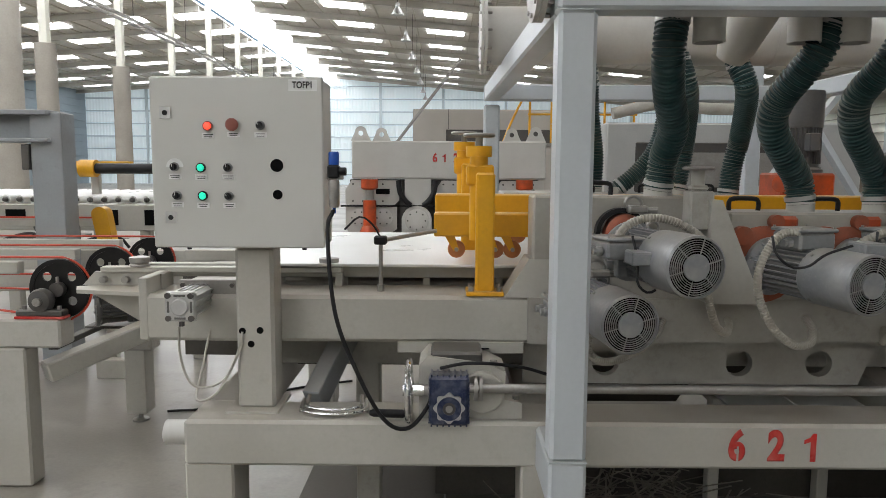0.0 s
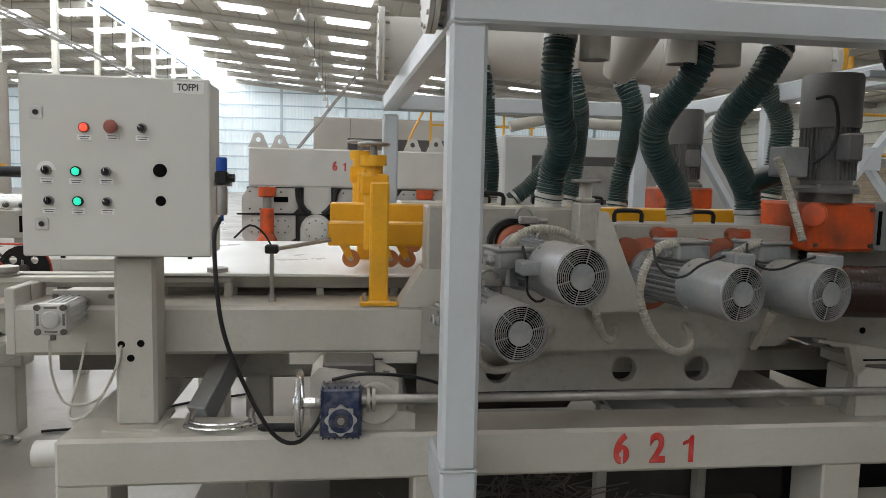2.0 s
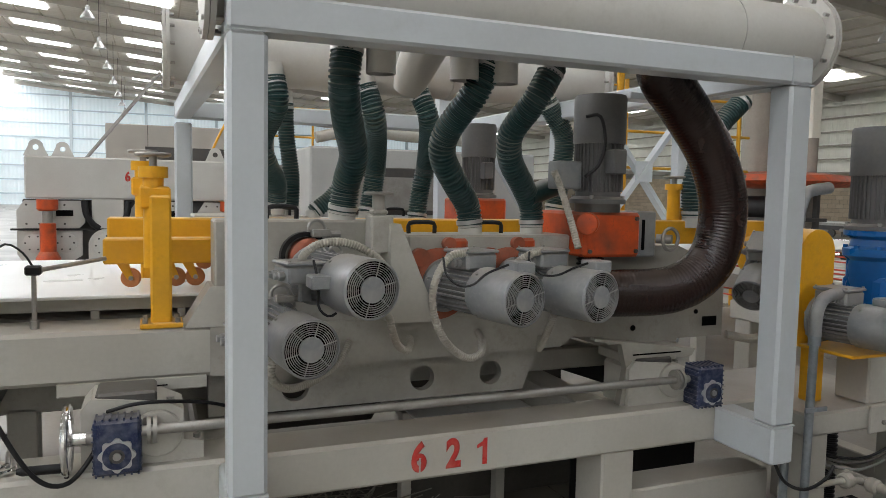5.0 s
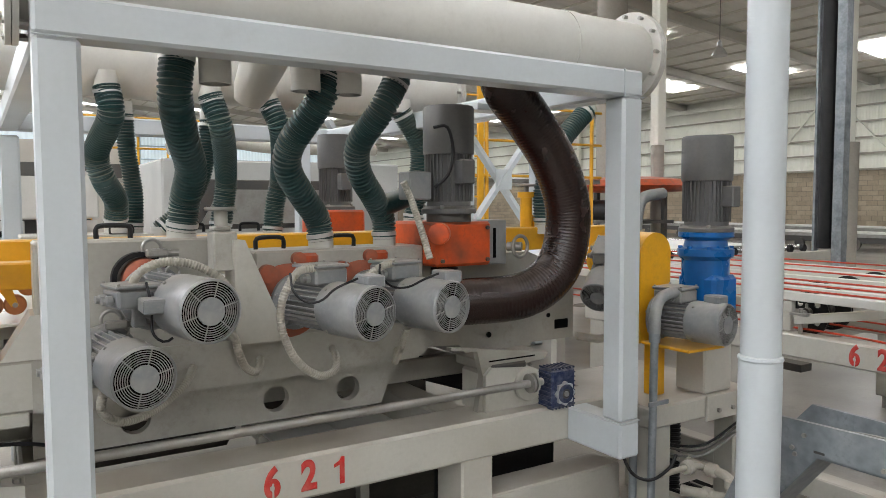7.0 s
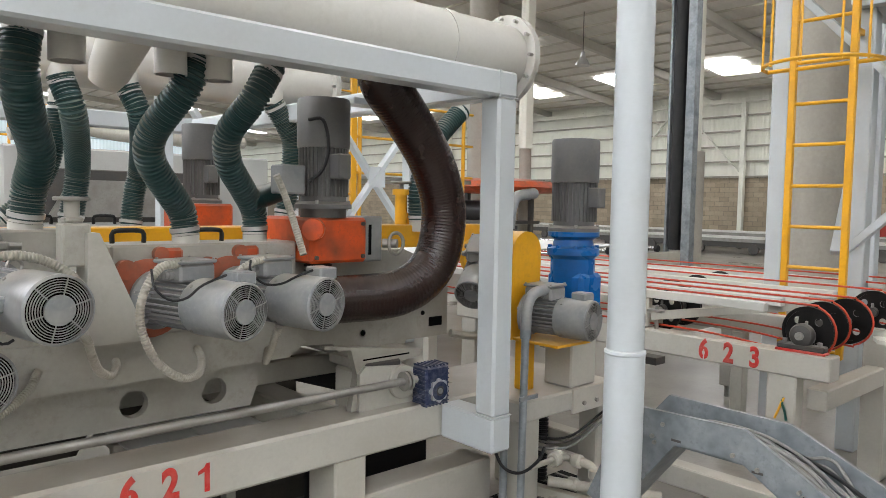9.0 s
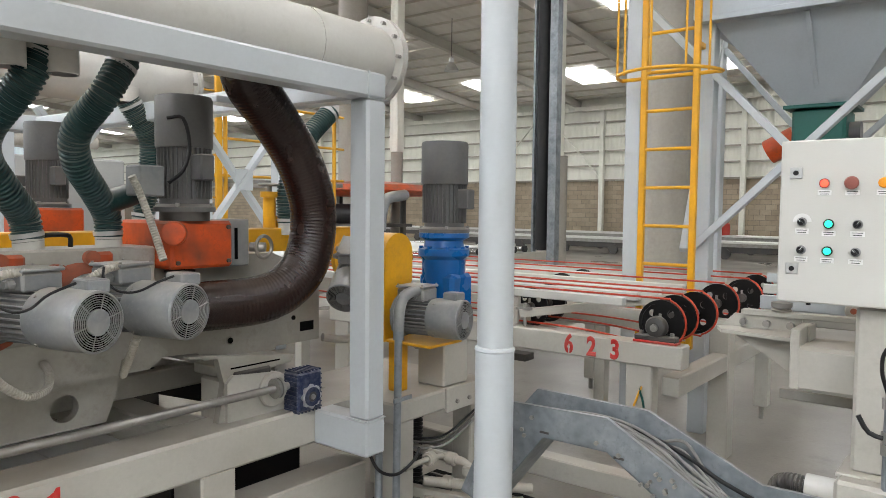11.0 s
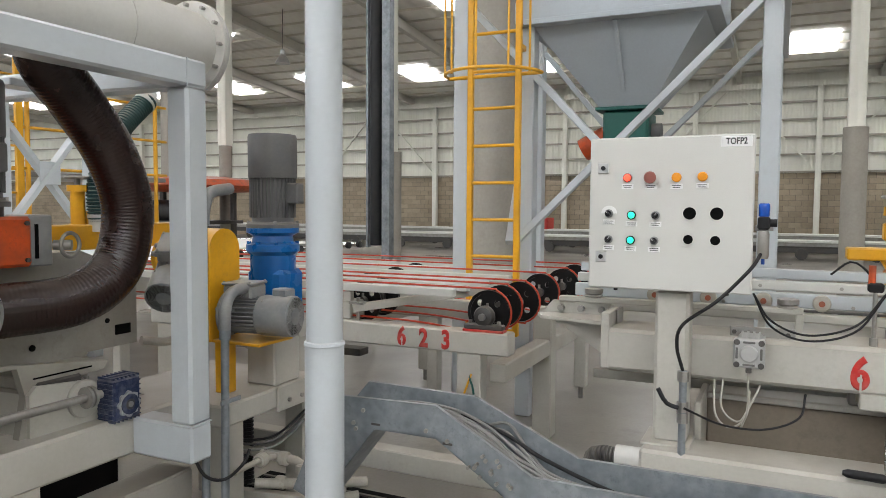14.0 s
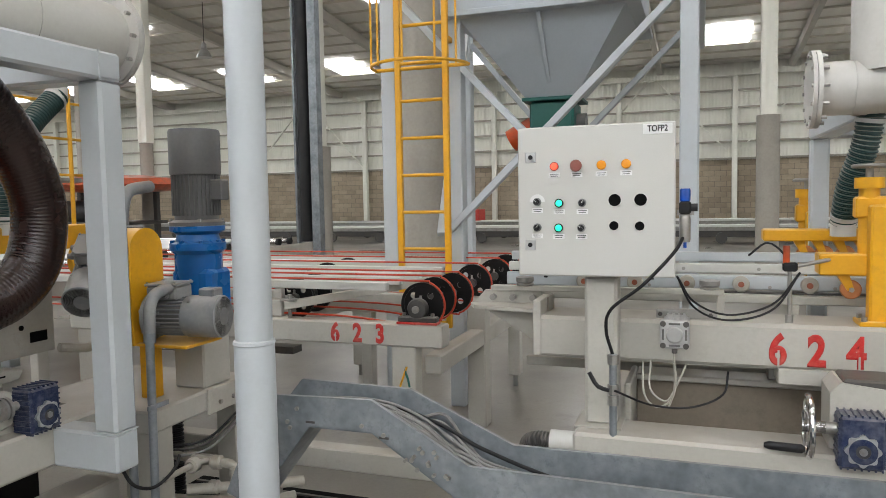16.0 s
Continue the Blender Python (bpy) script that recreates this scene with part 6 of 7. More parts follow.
# punched slots as dark inlays, their shade put into the colour
for y, z in ((0.90, 0.795), (0.62, 0.765)):
    part("punched_slot", Geo().box(NEAR - 0.001, NEAR + 0.001, y - 0.018, y + 0.018, z - 0.004, z + 0.004, 0.0), DARKSTEEL, ct)
part("tray_leg", Geo().box(NEAR + 0.01, NEAR + 0.05, 1.09, 1.13, 0.001, 0.56, 0.003), GALV, ct)
part("tray_leg", Geo().box(NEAR + 0.02, FAR - 0.02, -1.2, -1.16, 0.001, 0.582, 0.003), GALV, ct)
part("tray_leg", Geo().box(NEAR + 0.02, FAR - 0.02, -0.05, -0.01, 0.001, 0.582, 0.003), GALV, ct)
for k in range(6):
    o = 0.018 * k
    pts = [(NEAR + 0.02 + o, 1.05, 0.80), (NEAR + 0.02 + o, 0.95, 0.835), (NEAR + 0.02 + o, 0.8, 0.85 + 0.002 * k), (NEAR + 0.02 + o, 0.64, 0.845 + 0.006 * (k % 2)), (NEAR + 0.022 + o * 0.9, 0.5, 0.775 + 0.014 * (k % 3)), (NEAR + 0.03 + o * 0.8, 0.36, 0.70 + 0.012 * (k % 2)), (NEAR + 0.04 + o * 0.7, 0.15, 0.655), (NEAR + 0.05 + o * 0.6, -0.5, 0.615)]
    cable("tray_cable", "grey cable lying in the tray", pts, 0.0055, GREYCABLE, None, "cable", seg=8)
cable("tray_cable", "black cable lying in the tray", [(NEAR + 0.12, 0.62, 0.84), (NEAR + 0.13, 0.45, 0.78), (NEAR + 0.12, 0.3, 0.715), (NEAR + 0.1, 0.0, 0.64), (NEAR + 0.1, -0.4, 0.6)], 0.007, BLACK, None)

for o in (0.0, 0.022, 0.045):
    cable("tray_cable", "grey cable looping loosely above the tray", [(NEAR + 0.09 + o, 0.66, 0.845), (NEAR + 0.11 + o, 0.55, 0.80), (NEAR + 0.12 + o, 0.46, 0.765 + o), (NEAR + 0.09 + o, 0.37, 0.725), (NEAR + 0.06 + o, 0.27, 0.67), (NEAR + 0.08 + o, 0.05, 0.63)], 0.006, GREYCABLE, None, "cable", seg=8)

# pipes by the foot of the outlet
pp = thing("water_pipes", "dusty cream water pipes with unions and elbows near the floor", "pipe")
RUNS = ([(3.97, 2.02, 0.392), (3.95, 1.9, 0.388), (3.95, 1.74, 0.382), (3.955, 1.64, 0.38), (3.96, 1.61, 0.36), (3.96, 1.60, 0.31), (3.955, 1.62, 0.275), (3.95, 1.70, 0.262), (3.93, 1.80, 0.255)],
        [(3.60, 1.69, 0.432), (3.72, 1.70, 0.428), (3.82, 1.715, 0.418), (3.93, 1.74, 0.39)],
        [(3.86, 1.80, 0.275), (3.95, 1.70, 0.262), (4.05, 1.57, 0.25), (4.2, 1.40, 0.235)],
        [(3.70, 1.92, 0.16), (3.86, 1.80, 0.17), (4.02, 1.60, 0.165), (4.2, 1.45, 0.16)])
for k, pts in enumerate(RUNS):
    part("pipe", Geo().tube(pts, (0.021, 0.013, 0.024, 0.021)[k], 12), CONDUIT, pp)
for c, d in (((3.95, 1.84, 0.386), (0, 1, 0)), ((3.952, 1.70, 0.381), (0, 1, 0)), ((3.96, 1.602, 0.345), (0, 0, 1)), ((3.95, 1.72, 0.263), (0.2, -1, 0)), ((3.80, 1.712, 0.42), (1, 0.1, 0)), ((4.05, 1.57, 0.25), (0.6, -0.8, 0)), ((3.88, 1.78, 0.17), (0.7, -0.6, 0))):
    part("union", Geo().lathe([(0.024, -0.026), (0.032, -0.018), (0.032, 0.018), (0.024, 0.026)], c, d, 12), CONDUIT, pp)
part("angle_bar", Geo().bar((3.86, 2.05, 0.20), (3.99, 1.42, 0.20), 0.04, 0.05, 0.003), CREAM, pp)
for y in (1.98, 1.45):
    part("stand", Geo().box(3.90, 3.94, y - 0.02, y + 0.02, 0.001, 0.21, 0.003), DARKSTEEL, pp)
cn = thing("conduit_riser", "grey steel conduit rising beside the frame post", "conduit")
part("riser", Geo().cyl((3.60, 1.745, 0.001), (3.60, 1.735, 1.03), 0.0175, seg=14), GALV, cn)
part("coupling", Geo().cyl((3.60, 1.735, 1.0), (3.60, 1.735, 1.06), 0.024, seg=14), GALV, cn)
part("bend", Geo().tube([(3.60, 1.735, 1.04), (3.605, 1.735, 1.13), (3.64, 1.74, 1.185), (3.72, 1.76, 1.20), (3.80, 1.78, 1.20)], 0.025, 14), MOTOR, cn)
part("second_riser", Geo().cyl((3.58, 1.83, 0.001), (3.58, 1.83, 1.5), 0.0175, seg=14), GALV, cn)
part("strap", Geo().box(3.56, 3.68, 1.72, 1.73, 0.725, 0.745, 0.002), GALV, cn)
part("upper_bend", Geo().tube([(3.58, 1.83, 1.48), (3.59, 1.83, 1.56), (3.65, 1.85, 1.62), (3.80, 1.88, 1.64)], 0.026, 12), MOTOR, cn)
cable("black_cable", "thin black cable drooping below the frame post", [(3.42, 1.75, 0.56), (3.46, 1.72, 0.46), (3.53, 1.68, 0.43), (3.62, 1.66, 0.47), (3.66, 1.66, 0.52)], 0.007, BLACK, None)
# conduit and cable of panel TOFP2
rs = thing("conduit_riser", "grey steel conduit with brass unions below the panel", "conduit", M624)
part("riser", Geo().cyl((0.052, 0.02, 0.45), (0.052, 0.02, 0.99), 0.0135, seg=14), GALV, rs)
for z in (0.82, 0.86, 0.97):
    part("union", Geo().cyl((0.052, 0.02, z - 0.018), (0.052, 0.02, z + 0.018), 0.02, seg=8), STEEL, rs)
part("lever", Geo().tube([(0.04, 0.0, 0.86), (0.0, -0.01, 0.875), (-0.03, -0.01, 0.925)], 0.008, 8), BLACK, rs, "black valve lever")
cable("black_cable", "thick black cable running from the panel to a conduit", [(0.29, 0.06, 1.41), (0.26, 0.0, 1.36), (0.16, -0.02, 1.25), (0.05, -0.02, 1.16), (0.03, 0.0, 1.08), (0.05, 0.02, 0.99)], 0.0062, BLACK, M624)
cable("black_cable", "thin black cable looping under the slide beam", [(0.06, 0.0, 0.86), (0.18, 0.1, 0.79), (0.32, 0.16, 0.775), (0.43, 0.2, 0.82), (0.45, 0.24, 0.90)], 0.0042, BLACK, M624)
for pts in ([(0.26, 0.11, 0.99), (0.262, 0.14, 0.85), (0.24, 0.2, 0.76)], [(0.14, 0.25, 0.92), (0.15, 0.2, 0.80), (0.2, 0.2, 0.755), (0.255, 0.2, 0.80), (0.265, 0.2, 0.90)], [(0.17, 0.26, 0.92), (0.17, 0.22, 0.82), (0.23, 0.2, 0.78), (0.27, 0.2, 0.85), (0.30, 0.22, 0.92)]):
    cable("air_tube", "thin milky plastic air tube", pts, 0.004, CLEAR, M624, "tube")
for o in (0.0, 0.02):
    cable("black_cable", "thin black cable slung between panel and sensor", [(0.27, 0.10, 1.27), (0.33, 0.15, 1.17 - o), (0.45, 0.2, 1.12 - o), (0.6, 0.24, 1.16 - o), (0.69, 0.26, 1.275)], 0.004, BLACK, M624)


def sensor_stand(m, u, v, z0, z1, arm):
    top = thing("sensor_stand", "thin steel rod with black clamps and a side arm", "sensor stand", m)
    part("rod", Geo().cyl((u, v, z0), (u, v, z1), 0.008, seg=12), STEEL, top)
    part("nut", Geo().cyl((u, v, z0), (u, v, z0 + 0.03), 0.014, seg=6), STEEL, top)
    part("clamp", Geo().box(u - 0.025, u + 0.025, v - 0.02, v + 0.02, z1 - 0.025, z1 + 0.008, 0.006), BLACK, top)
    part("arm", Geo().cyl((u, v - 0.012, z1 - 0.01), arm, 0.008, seg=10), STEEL, top)
    part("sensor_lead", Geo().tube([(u, v, z1), (u - 0.03, v, z1 + 0.05), (u - 0.08, v, z1 + 0.08), (u - 0.14, v + 0.02, z1 + 0.03)], 0.004, 6), BLACK, top)


sensor_stand(M621, 0.745, 0.35, 1.10, 1.31, (0.955, 0.5, 1.325))
sensor_stand(M624, 0.66, 0.30, 1.083, 1.30, (0.86, 0.4, 1.325))
solid("sensor", Geo().cyl((0.648, 0.30, 1.30), (0.648, 0.30, 1.37), 0.012, seg=14), ORANGE, "orange photo sensor on a rod", "sensor", m=M624)


# ---- infeed arms and inner rails of both lines ----
def infeed(m, u0, label):
    top = thing("guide_arm", label, "guide arm", m)
    part("plate", Geo().prism([(u0 - 0.34, 0.44), (u0 - 0.30, 0.36), (u0, 0.30), (u0, 0.5), (u0 - 0.22, 0.52)], "xy", 1.085, 1.10), CREAM, top)
    part("flange", Geo().prism([(u0 - 0.33, 1.10), (u0 - 0.28, 1.155), (u0 - 0.02, 1.155), (u0 - 0.02, 1.10)], "xz", 0.47, 0.485), CREAM, top)
    part("web", Geo().prism([(u0 - 0.27, 1.085), (u0, 1.085), (u0, 0.92), (u0 - 0.10, 0.985)], "xz", 0.40, 0.415), CREAM, top)
    spun("adjusting_bolt", Geo().cyl((0, 0.445, 1.125), (0, 0.47, 1.125), 0.014, seg=14), STEEL, top, [pose(u0 - 0.24 + 0.09 * k, 0, 0) for k in range(3)])
    part("guide_bar", Geo().bar((u0 - 0.25, 0.48, 1.165), (u0 + 0.72, 0.47, 1.170), 0.05, 0.022, 0.003), CREAM, top)
    for x in (u0 - 0.10, u0 + 0.665):
        part("guide_roller", Geo().lathe([(0.038, 0), (0.04, 0.006), (0.034, 0.012), (0.04, 0.018), (0.04, 0.036), (0.02, 0.04)], (x, 0.48, 1.178), (0, 0, 1), 20), STEEL, top)
    part("support", Geo().bar((u0 + 0.69, 0.47, 0.94), (u0 + 0.71, 0.47, 1.16), 0.03, 0.03, 0.003), CREAM, top)


infeed(M621, -0.14, "cream guide arm with rollers at the infeed of the line")
infeed(M624, -0.28, "cream guide arm with rollers at the infeed of the line")
rl = thing("roller_rail", "cream rail with small brown rollers", "rail", M624)
part("front_rail", Geo().box(-0.5, 2.0, 0.622, 0.655, 1.163, 1.222, 0.004), FRAME, rl)
part("middle_rail", Geo().box(-0.5, 2.0, 0.66, 0.70, 1.226, 1.266, 0.004), PANEL, rl)
part("top_rail", Geo().box(-0.5, 2.0, 0.72, 0.76, 1.27, 1.312, 0.004), FRAME, rl)
part("flat_belt", Geo().box(-0.45, 2.0, 0.60, 0.622, 1.150, 1.160, 0.002), DARKSTEEL, rl, "dark flat belt")
part("lower_rail", Geo().box(-0.4, 2.0, 0.57, 0.62, 1.112, 1.147, 0.004), CREAM, rl)
for k, u in enumerate((-0.14, 0.08, 0.295, 0.509, 0.766, 1.0, 1.22)):
    roller = part("small_roller", Geo().lathe([(0.031, 0), (0.034, 0.004), (0.034, 0.020), (0.029, 0.024), (0.012, 0.026)], (u, 0.62, 1.188), (0, -1, 0), 22), CONDUIT, rl)
    part("roller_hub", Geo().cyl((u, 0.588, 1.188), (u, 0.596, 1.188), 0.012, seg=12), RUST, roller, "brown bearing hub")
spun("rail_bolt", bolts(Geo(), [(0, 0, 0)], (0, -1, 0), 0.008, 0.006), STEEL, rl, [pose(-0.1 + 0.24 * k, 0.622, 1.175) for k in range(7)] + [pose(-0.02 + 0.3 * k, 0.66, 1.246) for k in range(6)])
spun("rail_post", Geo().bar((0, 0.59, 0.84), (0.012, 0.59, 1.112), 0.028, 0.03, 0.003), CREAM, rl, [pose(u, 0, 0) for u in (0.28, 0.70, 1.1)])
part("sill_rail", Geo().box(-0.4, 2.0, 0.575, 0.625, 0.80, 0.842, 0.004), HEAD, rl)
part("rear_leg", Geo().box(-0.10, -0.02, 0.625, 0.66, 0.001, 1.163, 0.004), CREAM, rl)
part("rear_leg", Geo().box(1.8, 1.9, 0.625, 0.66, 0.001, 1.163, 0.004), CREAM, rl)

# ---- conveyor to the left of line 621 ----
lc = thing("transfer_conveyor", "cream steel infeed conveyor frame with pulleys", "conveyor")
part("front_leg", Geo().box(-1.25, -1.04, 3.0, 3.12, 0.001, 0.70, 0.01), CREAM, lc)
part("head_beam", Geo().box(-3.4, -0.865, 3.0, 3.14, 0.702, 0.842, 0.01), CREAM, lc)
part("brace", Geo().bar((-0.99, 3.08, 0.56), (-0.36, 3.75, 0.80), 0.10, 0.10, 0.008), CREAM, lc)
part("lower_tie", Geo().box(-1.2, -0.9, 4.0, 4.08, 0.25, 0.37, 0.006), CREAM, lc)
part("rear_beam", Geo().box(-4.0, -0.85, 4.6, 4.72, 0.70, 0.84, 0.008), CREAM, lc)
part("rear_leg", Geo().box(-1.3, -1.2, 4.62, 4.72, 0.001, 0.71, 0.008), CREAM, lc)
for y in (3.05, 3.6, 4.15):
    m = pose(-0.912, y + 0.05, 0.975)
    spoked_pulley("belt_pulley", m, 0.148)
    belt_loop(m @ pose(0, 0.011, 0), 2.8, 0.156)
    part("belt_channel", Geo().box(-3.6, -1.1, y + 0.03, y + 0.09, 1.05, 1.11, 0.004), CREAM, lc)
pillow_block(pose(-0.965, 2.99 + 0.045, 0.843))
lg = thing("line_leg", "grey square leg with levelling foot under the line", "leg")
part("leg", Geo().box(-0.975, -0.845, 3.9, 4.03, 0.06, 0.60, 0.006), CREAM, lg)
part("clamp", Geo().box(-0.985, -0.80, 3.89, 4.04, 0.46, 0.56, 0.01), HEAD, lg)
part("levelling_foot", Geo().lathe([(0.05, 0.001), (0.05, 0.012), (0.014, 0.02), (0.014, 0.07)], (-0.91, 3.96, 0), (0, 0, 1), 14), STEEL, lg)
cable("floor_cable", "thin black cable lying on the floor", [(-0.8, 4.1, 0.01), (-0.5, 4.2, 0.008), (-0.1, 4.6, 0.008), (0.3, 4.8, 0.01)], 0.008, BLACK, None)
st = thing("steel_support", "grey I-beam column and lintel of a conveyor support", "support")
part("column", Geo().box(-2.11, -1.87, 5.0, 5.2, 0.001, 1.975, 0.008), GREYSTEEL, st)
part("lintel", Geo().box(-4.5, -1.95, 4.95, 5.25, 1.955, 1.99, 0.004), GREYSTEEL, st)
part("lintel_web", Geo().box(-4.5, -2.1, 5.08, 5.1, 1.78, 1.956, 0.002), GREYSTEEL, st)
part("lintel_flange", Geo().box(-4.5, -1.95, 4.95, 5.25, 1.755, 1.782, 0.004), GREYSTEEL, st)
part("side_plate", Geo().box(-2.17, -2.112, 4.98, 5.02, 1.55, 1.74, 0.004), DARKSTEEL, st)
rb2 = thing("roller_bed", "row of white conveyor rollers on a grey frame", "roller bed")
for k in range(30):
    x = -5.27 + 0.13 * k
    part("roller", Geo().cyl((x, 6.215, 1.275), (x, 8.2, 1.275), 0.036, seg=12), TILE, rb2)
    part("bearing_end", Geo().lathe([(0.012, -0.02), (0.02, -0.014), (0.024, 0.0), (0.024, 0.014)], (x, 6.2, 1.275), (0, 1, 0), 14), DARKSTEEL, rb2, "dark roller bearing end")
part("frame", Geo().box(-5.4, -1.4, 6.1, 6.195, 1.0, 1.235, 0.006), CREAM, rb2)
# black inlays stand in for the shaded gaps in the frame
for k in range(9):
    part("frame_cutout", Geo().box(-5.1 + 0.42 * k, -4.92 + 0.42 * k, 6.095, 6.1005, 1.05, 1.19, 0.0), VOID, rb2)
part("leg", Geo().box(-1.8, -1.7, 6.12, 6.2, 0.001, 1.01, 0.006), CREAM, rb2)
part("leg", Geo().box(-3.4, -3.3, 6.12, 6.2, 0.001, 1.01, 0.006), CREAM, rb2)
yr = thing("drive_roller", "black rubber drive roller with yellow end bearings", "roller")
part("roller", Geo().cyl((-2.4, 6.6, 1.56), (-1.3, 6.6, 1.56), 0.05, seg=20), BLACK, yr)
part("end_bearing", Geo().cyl((-2.55, 6.6, 1.56), (-2.4, 6.6, 1.56), 0.085, seg=22), YELLOW, yr)
part("arm", Geo().box(-2.8, -2.1, 6.68, 6.75, 1.56, 1.63, 0.006), YELLOW, yr)
part("post", Geo().box(-2.5, -2.42, 6.68, 6.74, 0.001, 1.58, 0.005), CREAM, yr)
bg = thing("belt_guard", "yellow rounded belt guard", "belt guard")
part("shell", Geo().prism([(-1.78, 0.95), (-1.66, 0.95), (-1.70, 1.2)] + [(-1.765 + 0.065 * math.cos(a), 1.2 + 0.06 * math.sin(a)) for a in [math.pi * i / 8 for i in range(9)]] + [(-1.83, 1.2)], "xz", 5.3, 5.4), YELLOW, bg)
part("foot", Geo().box(-1.76, -1.68, 5.32, 5.38, 0.001, 0.96, 0.004), CREAM, bg)

# brown of the trough wall: dirt, with its inner shade mixed into the colour
TROUGH = mat("dusty_shaded_trough", (0.22, 0.185, 0.14), 0.6, vary=0.12, scale=3, dirt=(0.12, 0.10, 0.075), dirt_amount=0.6, dust=0.4)
tr = thing("chip_trough", "dusty cream trough behind the base of the second line", "trough", M624)
part("front_wall", Geo().box(0.10, 1.9, 0.45, 0.48, 0.45, 0.80, 0.006), TROUGH, tr)
part("ledge", Geo().box(0.10, 1.9, 0.42, 0.56, 0.802, 0.83, 0.006), CREAM, tr)
part("end_wall", Geo().box(0.071, 0.098, 0.23, 0.56, 0.45, 0.83, 0.006), CREAM, tr)
part("pan", Geo().box(0.10, 1.9, 0.23, 0.45, 0.44, 0.455, 0.003), DARKPLATE, tr)
part("stand", Geo().box(0.3, 0.4, 0.3, 0.42, 0.001, 0.44, 0.004), DARKPLATE, tr)
part("stand", Geo().box(1.5, 1.6, 0.3, 0.42, 0.001, 0.44, 0.004), DARKPLATE, tr)
part("drain_cock", Geo().box(0.6, 0.66, 0.43, 0.5, 0.83, 0.88, 0.006), STEEL, tr)
cable("waste_hose", "dark ribbed waste hose from the pipe stub", [(-0.19, 0.08, 0.625), (-0.25, 0.09, 0.62), (-0.30, 0.14, 0.56), (-0.33, 0.2, 0.3), (-0.33, 0.22, 0.03)], 0.034, DARKSTEEL, M624, "hose", ribs=0.012, seg=14, depth=0.15)

# dark drives among the infeed pulleys
motor(-0.66, 3.38, 0.80, 0.085, 0.30, box_at=(0, 1), tone=DARKMOTOR, m=pose(-0.66, 3.62, 0.80, 0, 0, 120), label="dark grey electric motor under the infeed pulleys")
motor(-2.3, 5.9, 1.13, 0.09, 0.32, box_at=(0, 1), tone=DARKMOTOR, m=pose(-2.2, 5.75, 1.09, 0, 0, 80), label="dark electric motor driving the rollers")
ms = thing("motor_bracket", "dark steel bracket carrying infeed drive motors", "bracket")
part("shelf", Geo().box(-1.0, -0.60, 3.5, 3.75, 0.685, 0.70, 0.003), DARKSTEEL, ms)
part("arm", Geo().box(-1.0, -0.95, 3.13, 4.61, 0.66, 0.69, 0.003), DARKSTEEL, ms)
for k in range(4):
    g = Geo().tube([(-1.6 - 0.7 * k, 5.45, 0.92), (-1.7 - 0.7 * k, 5.47, 1.0 + 0.03 * (k % 2)), (-1.95 - 0.7 * k, 5.5, 0.98), (-2.1 - 0.7 * k, 5.45, 0.9)], 0.012, 8)
    solid("air_hose", g, BLACK, "black hose slung along the conveyor", "hose", "conveyor hoses")
rk = thing("cross_conveyor", "cream conveyor side frame behind the infeed pulleys", "conveyor")
part("side_beam", Geo().box(-5.0, -0.9, 5.42, 5.5, 0.72, 0.90, 0.006), CREAM, rk)
part("top_rail", Geo().box(-5.0, -1.9, 5.55, 5.6, 1.08, 1.15, 0.004), CREAM, rk)
part("red_strip", Geo().box(-5.0, -1.9, 5.54, 5.549, 1.15, 1.165, 0.001), REDBELT, rk)
for x in (-1.1, -2.6, -4.2):
    part("leg", Geo().box(x, x + 0.1, 5.42, 5.5, 0.001, 0.722, 0.006), CREAM, rk)
    part("upright", Geo().box(x - 1.0, x - 0.95, 5.51, 5.56, 0.80, 1.09, 0.004), DARKSTEEL, rk)

# cables and grating at the foot of the outlet
for k, z in enumerate((0.52, 0.50, 0.47)):
    cable("dark_cable", "thin dark cable drooping at the outlet", [(3.62, 1.96 - 0.03 * k, z + 0.05), (3.8, 1.90, z - 0.03), (4.0, 1.80, z - 0.06), (4.28, 1.79, z + 0.02)], 0.006, (BLACK, DARKSTEEL, GREYCABLE)[k], None)
# bars over a black sheet, added where the floor is darker
dg = thing("drain_grating", "dark steel grating added over the darker floor at the outlet", "grating")
part("frame", Geo().box(3.5, 4.6, 1.25, 2.3, 0.001, 0.008, 0.001), VOID, dg)
for k in range(15):
    part("bar", Geo().box(3.53 + 0.07 * k, 3.55 + 0.07 * k, 1.27, 2.28, 0.0085, 0.018, 0.001), DARKSTEEL, dg)

part("motor_shelf", Geo().box(-2.6, -2.1, 5.50, 5.85, 0.984, 0.999, 0.003), DARKSTEEL, rk)
part("shelf_arm", Geo().box(-2.4, -2.34, 5.44, 5.50, 0.89, 0.99, 0.003), DARKSTEEL, rk)


# ---- machine 612, farther along ----
f6 = thing("press_machine", "pale grey press machine with red stencilled number and orange columns", "machine", pose(0, 9.0, 0))
part("top_beam", Geo().box(-0.25, 2.27, 0, 0.6, 1.44, 1.93, 0.02), DUCT, f6)
for ch, x in (("6", 0.83), ("1", 0.96), ("2", 1.10)):
    stencil(ch, 0.15, f6, Matrix.Translation((x, -0.008, 1.71)) @ FACING)
for x in (-0.14, 0.10, 1.86, 2.14):
    arch = [(x - 0.13, 1.93), (x + 0.13, 1.93)] + [(x + 0.075 * math.cos(a), 2.05 + 0.07 * math.sin(a)) for a in [math.pi * i / 10 for i in range(11)]]
    v0 = 0.10 if x in (-0.14, 2.14) else 0.45
    part("lifting_lug", Geo().holed(edge_points(arch, 0.03), (x, 2.03), 0.032, "xz", v0, v0 + 0.03), DUCT, f6)
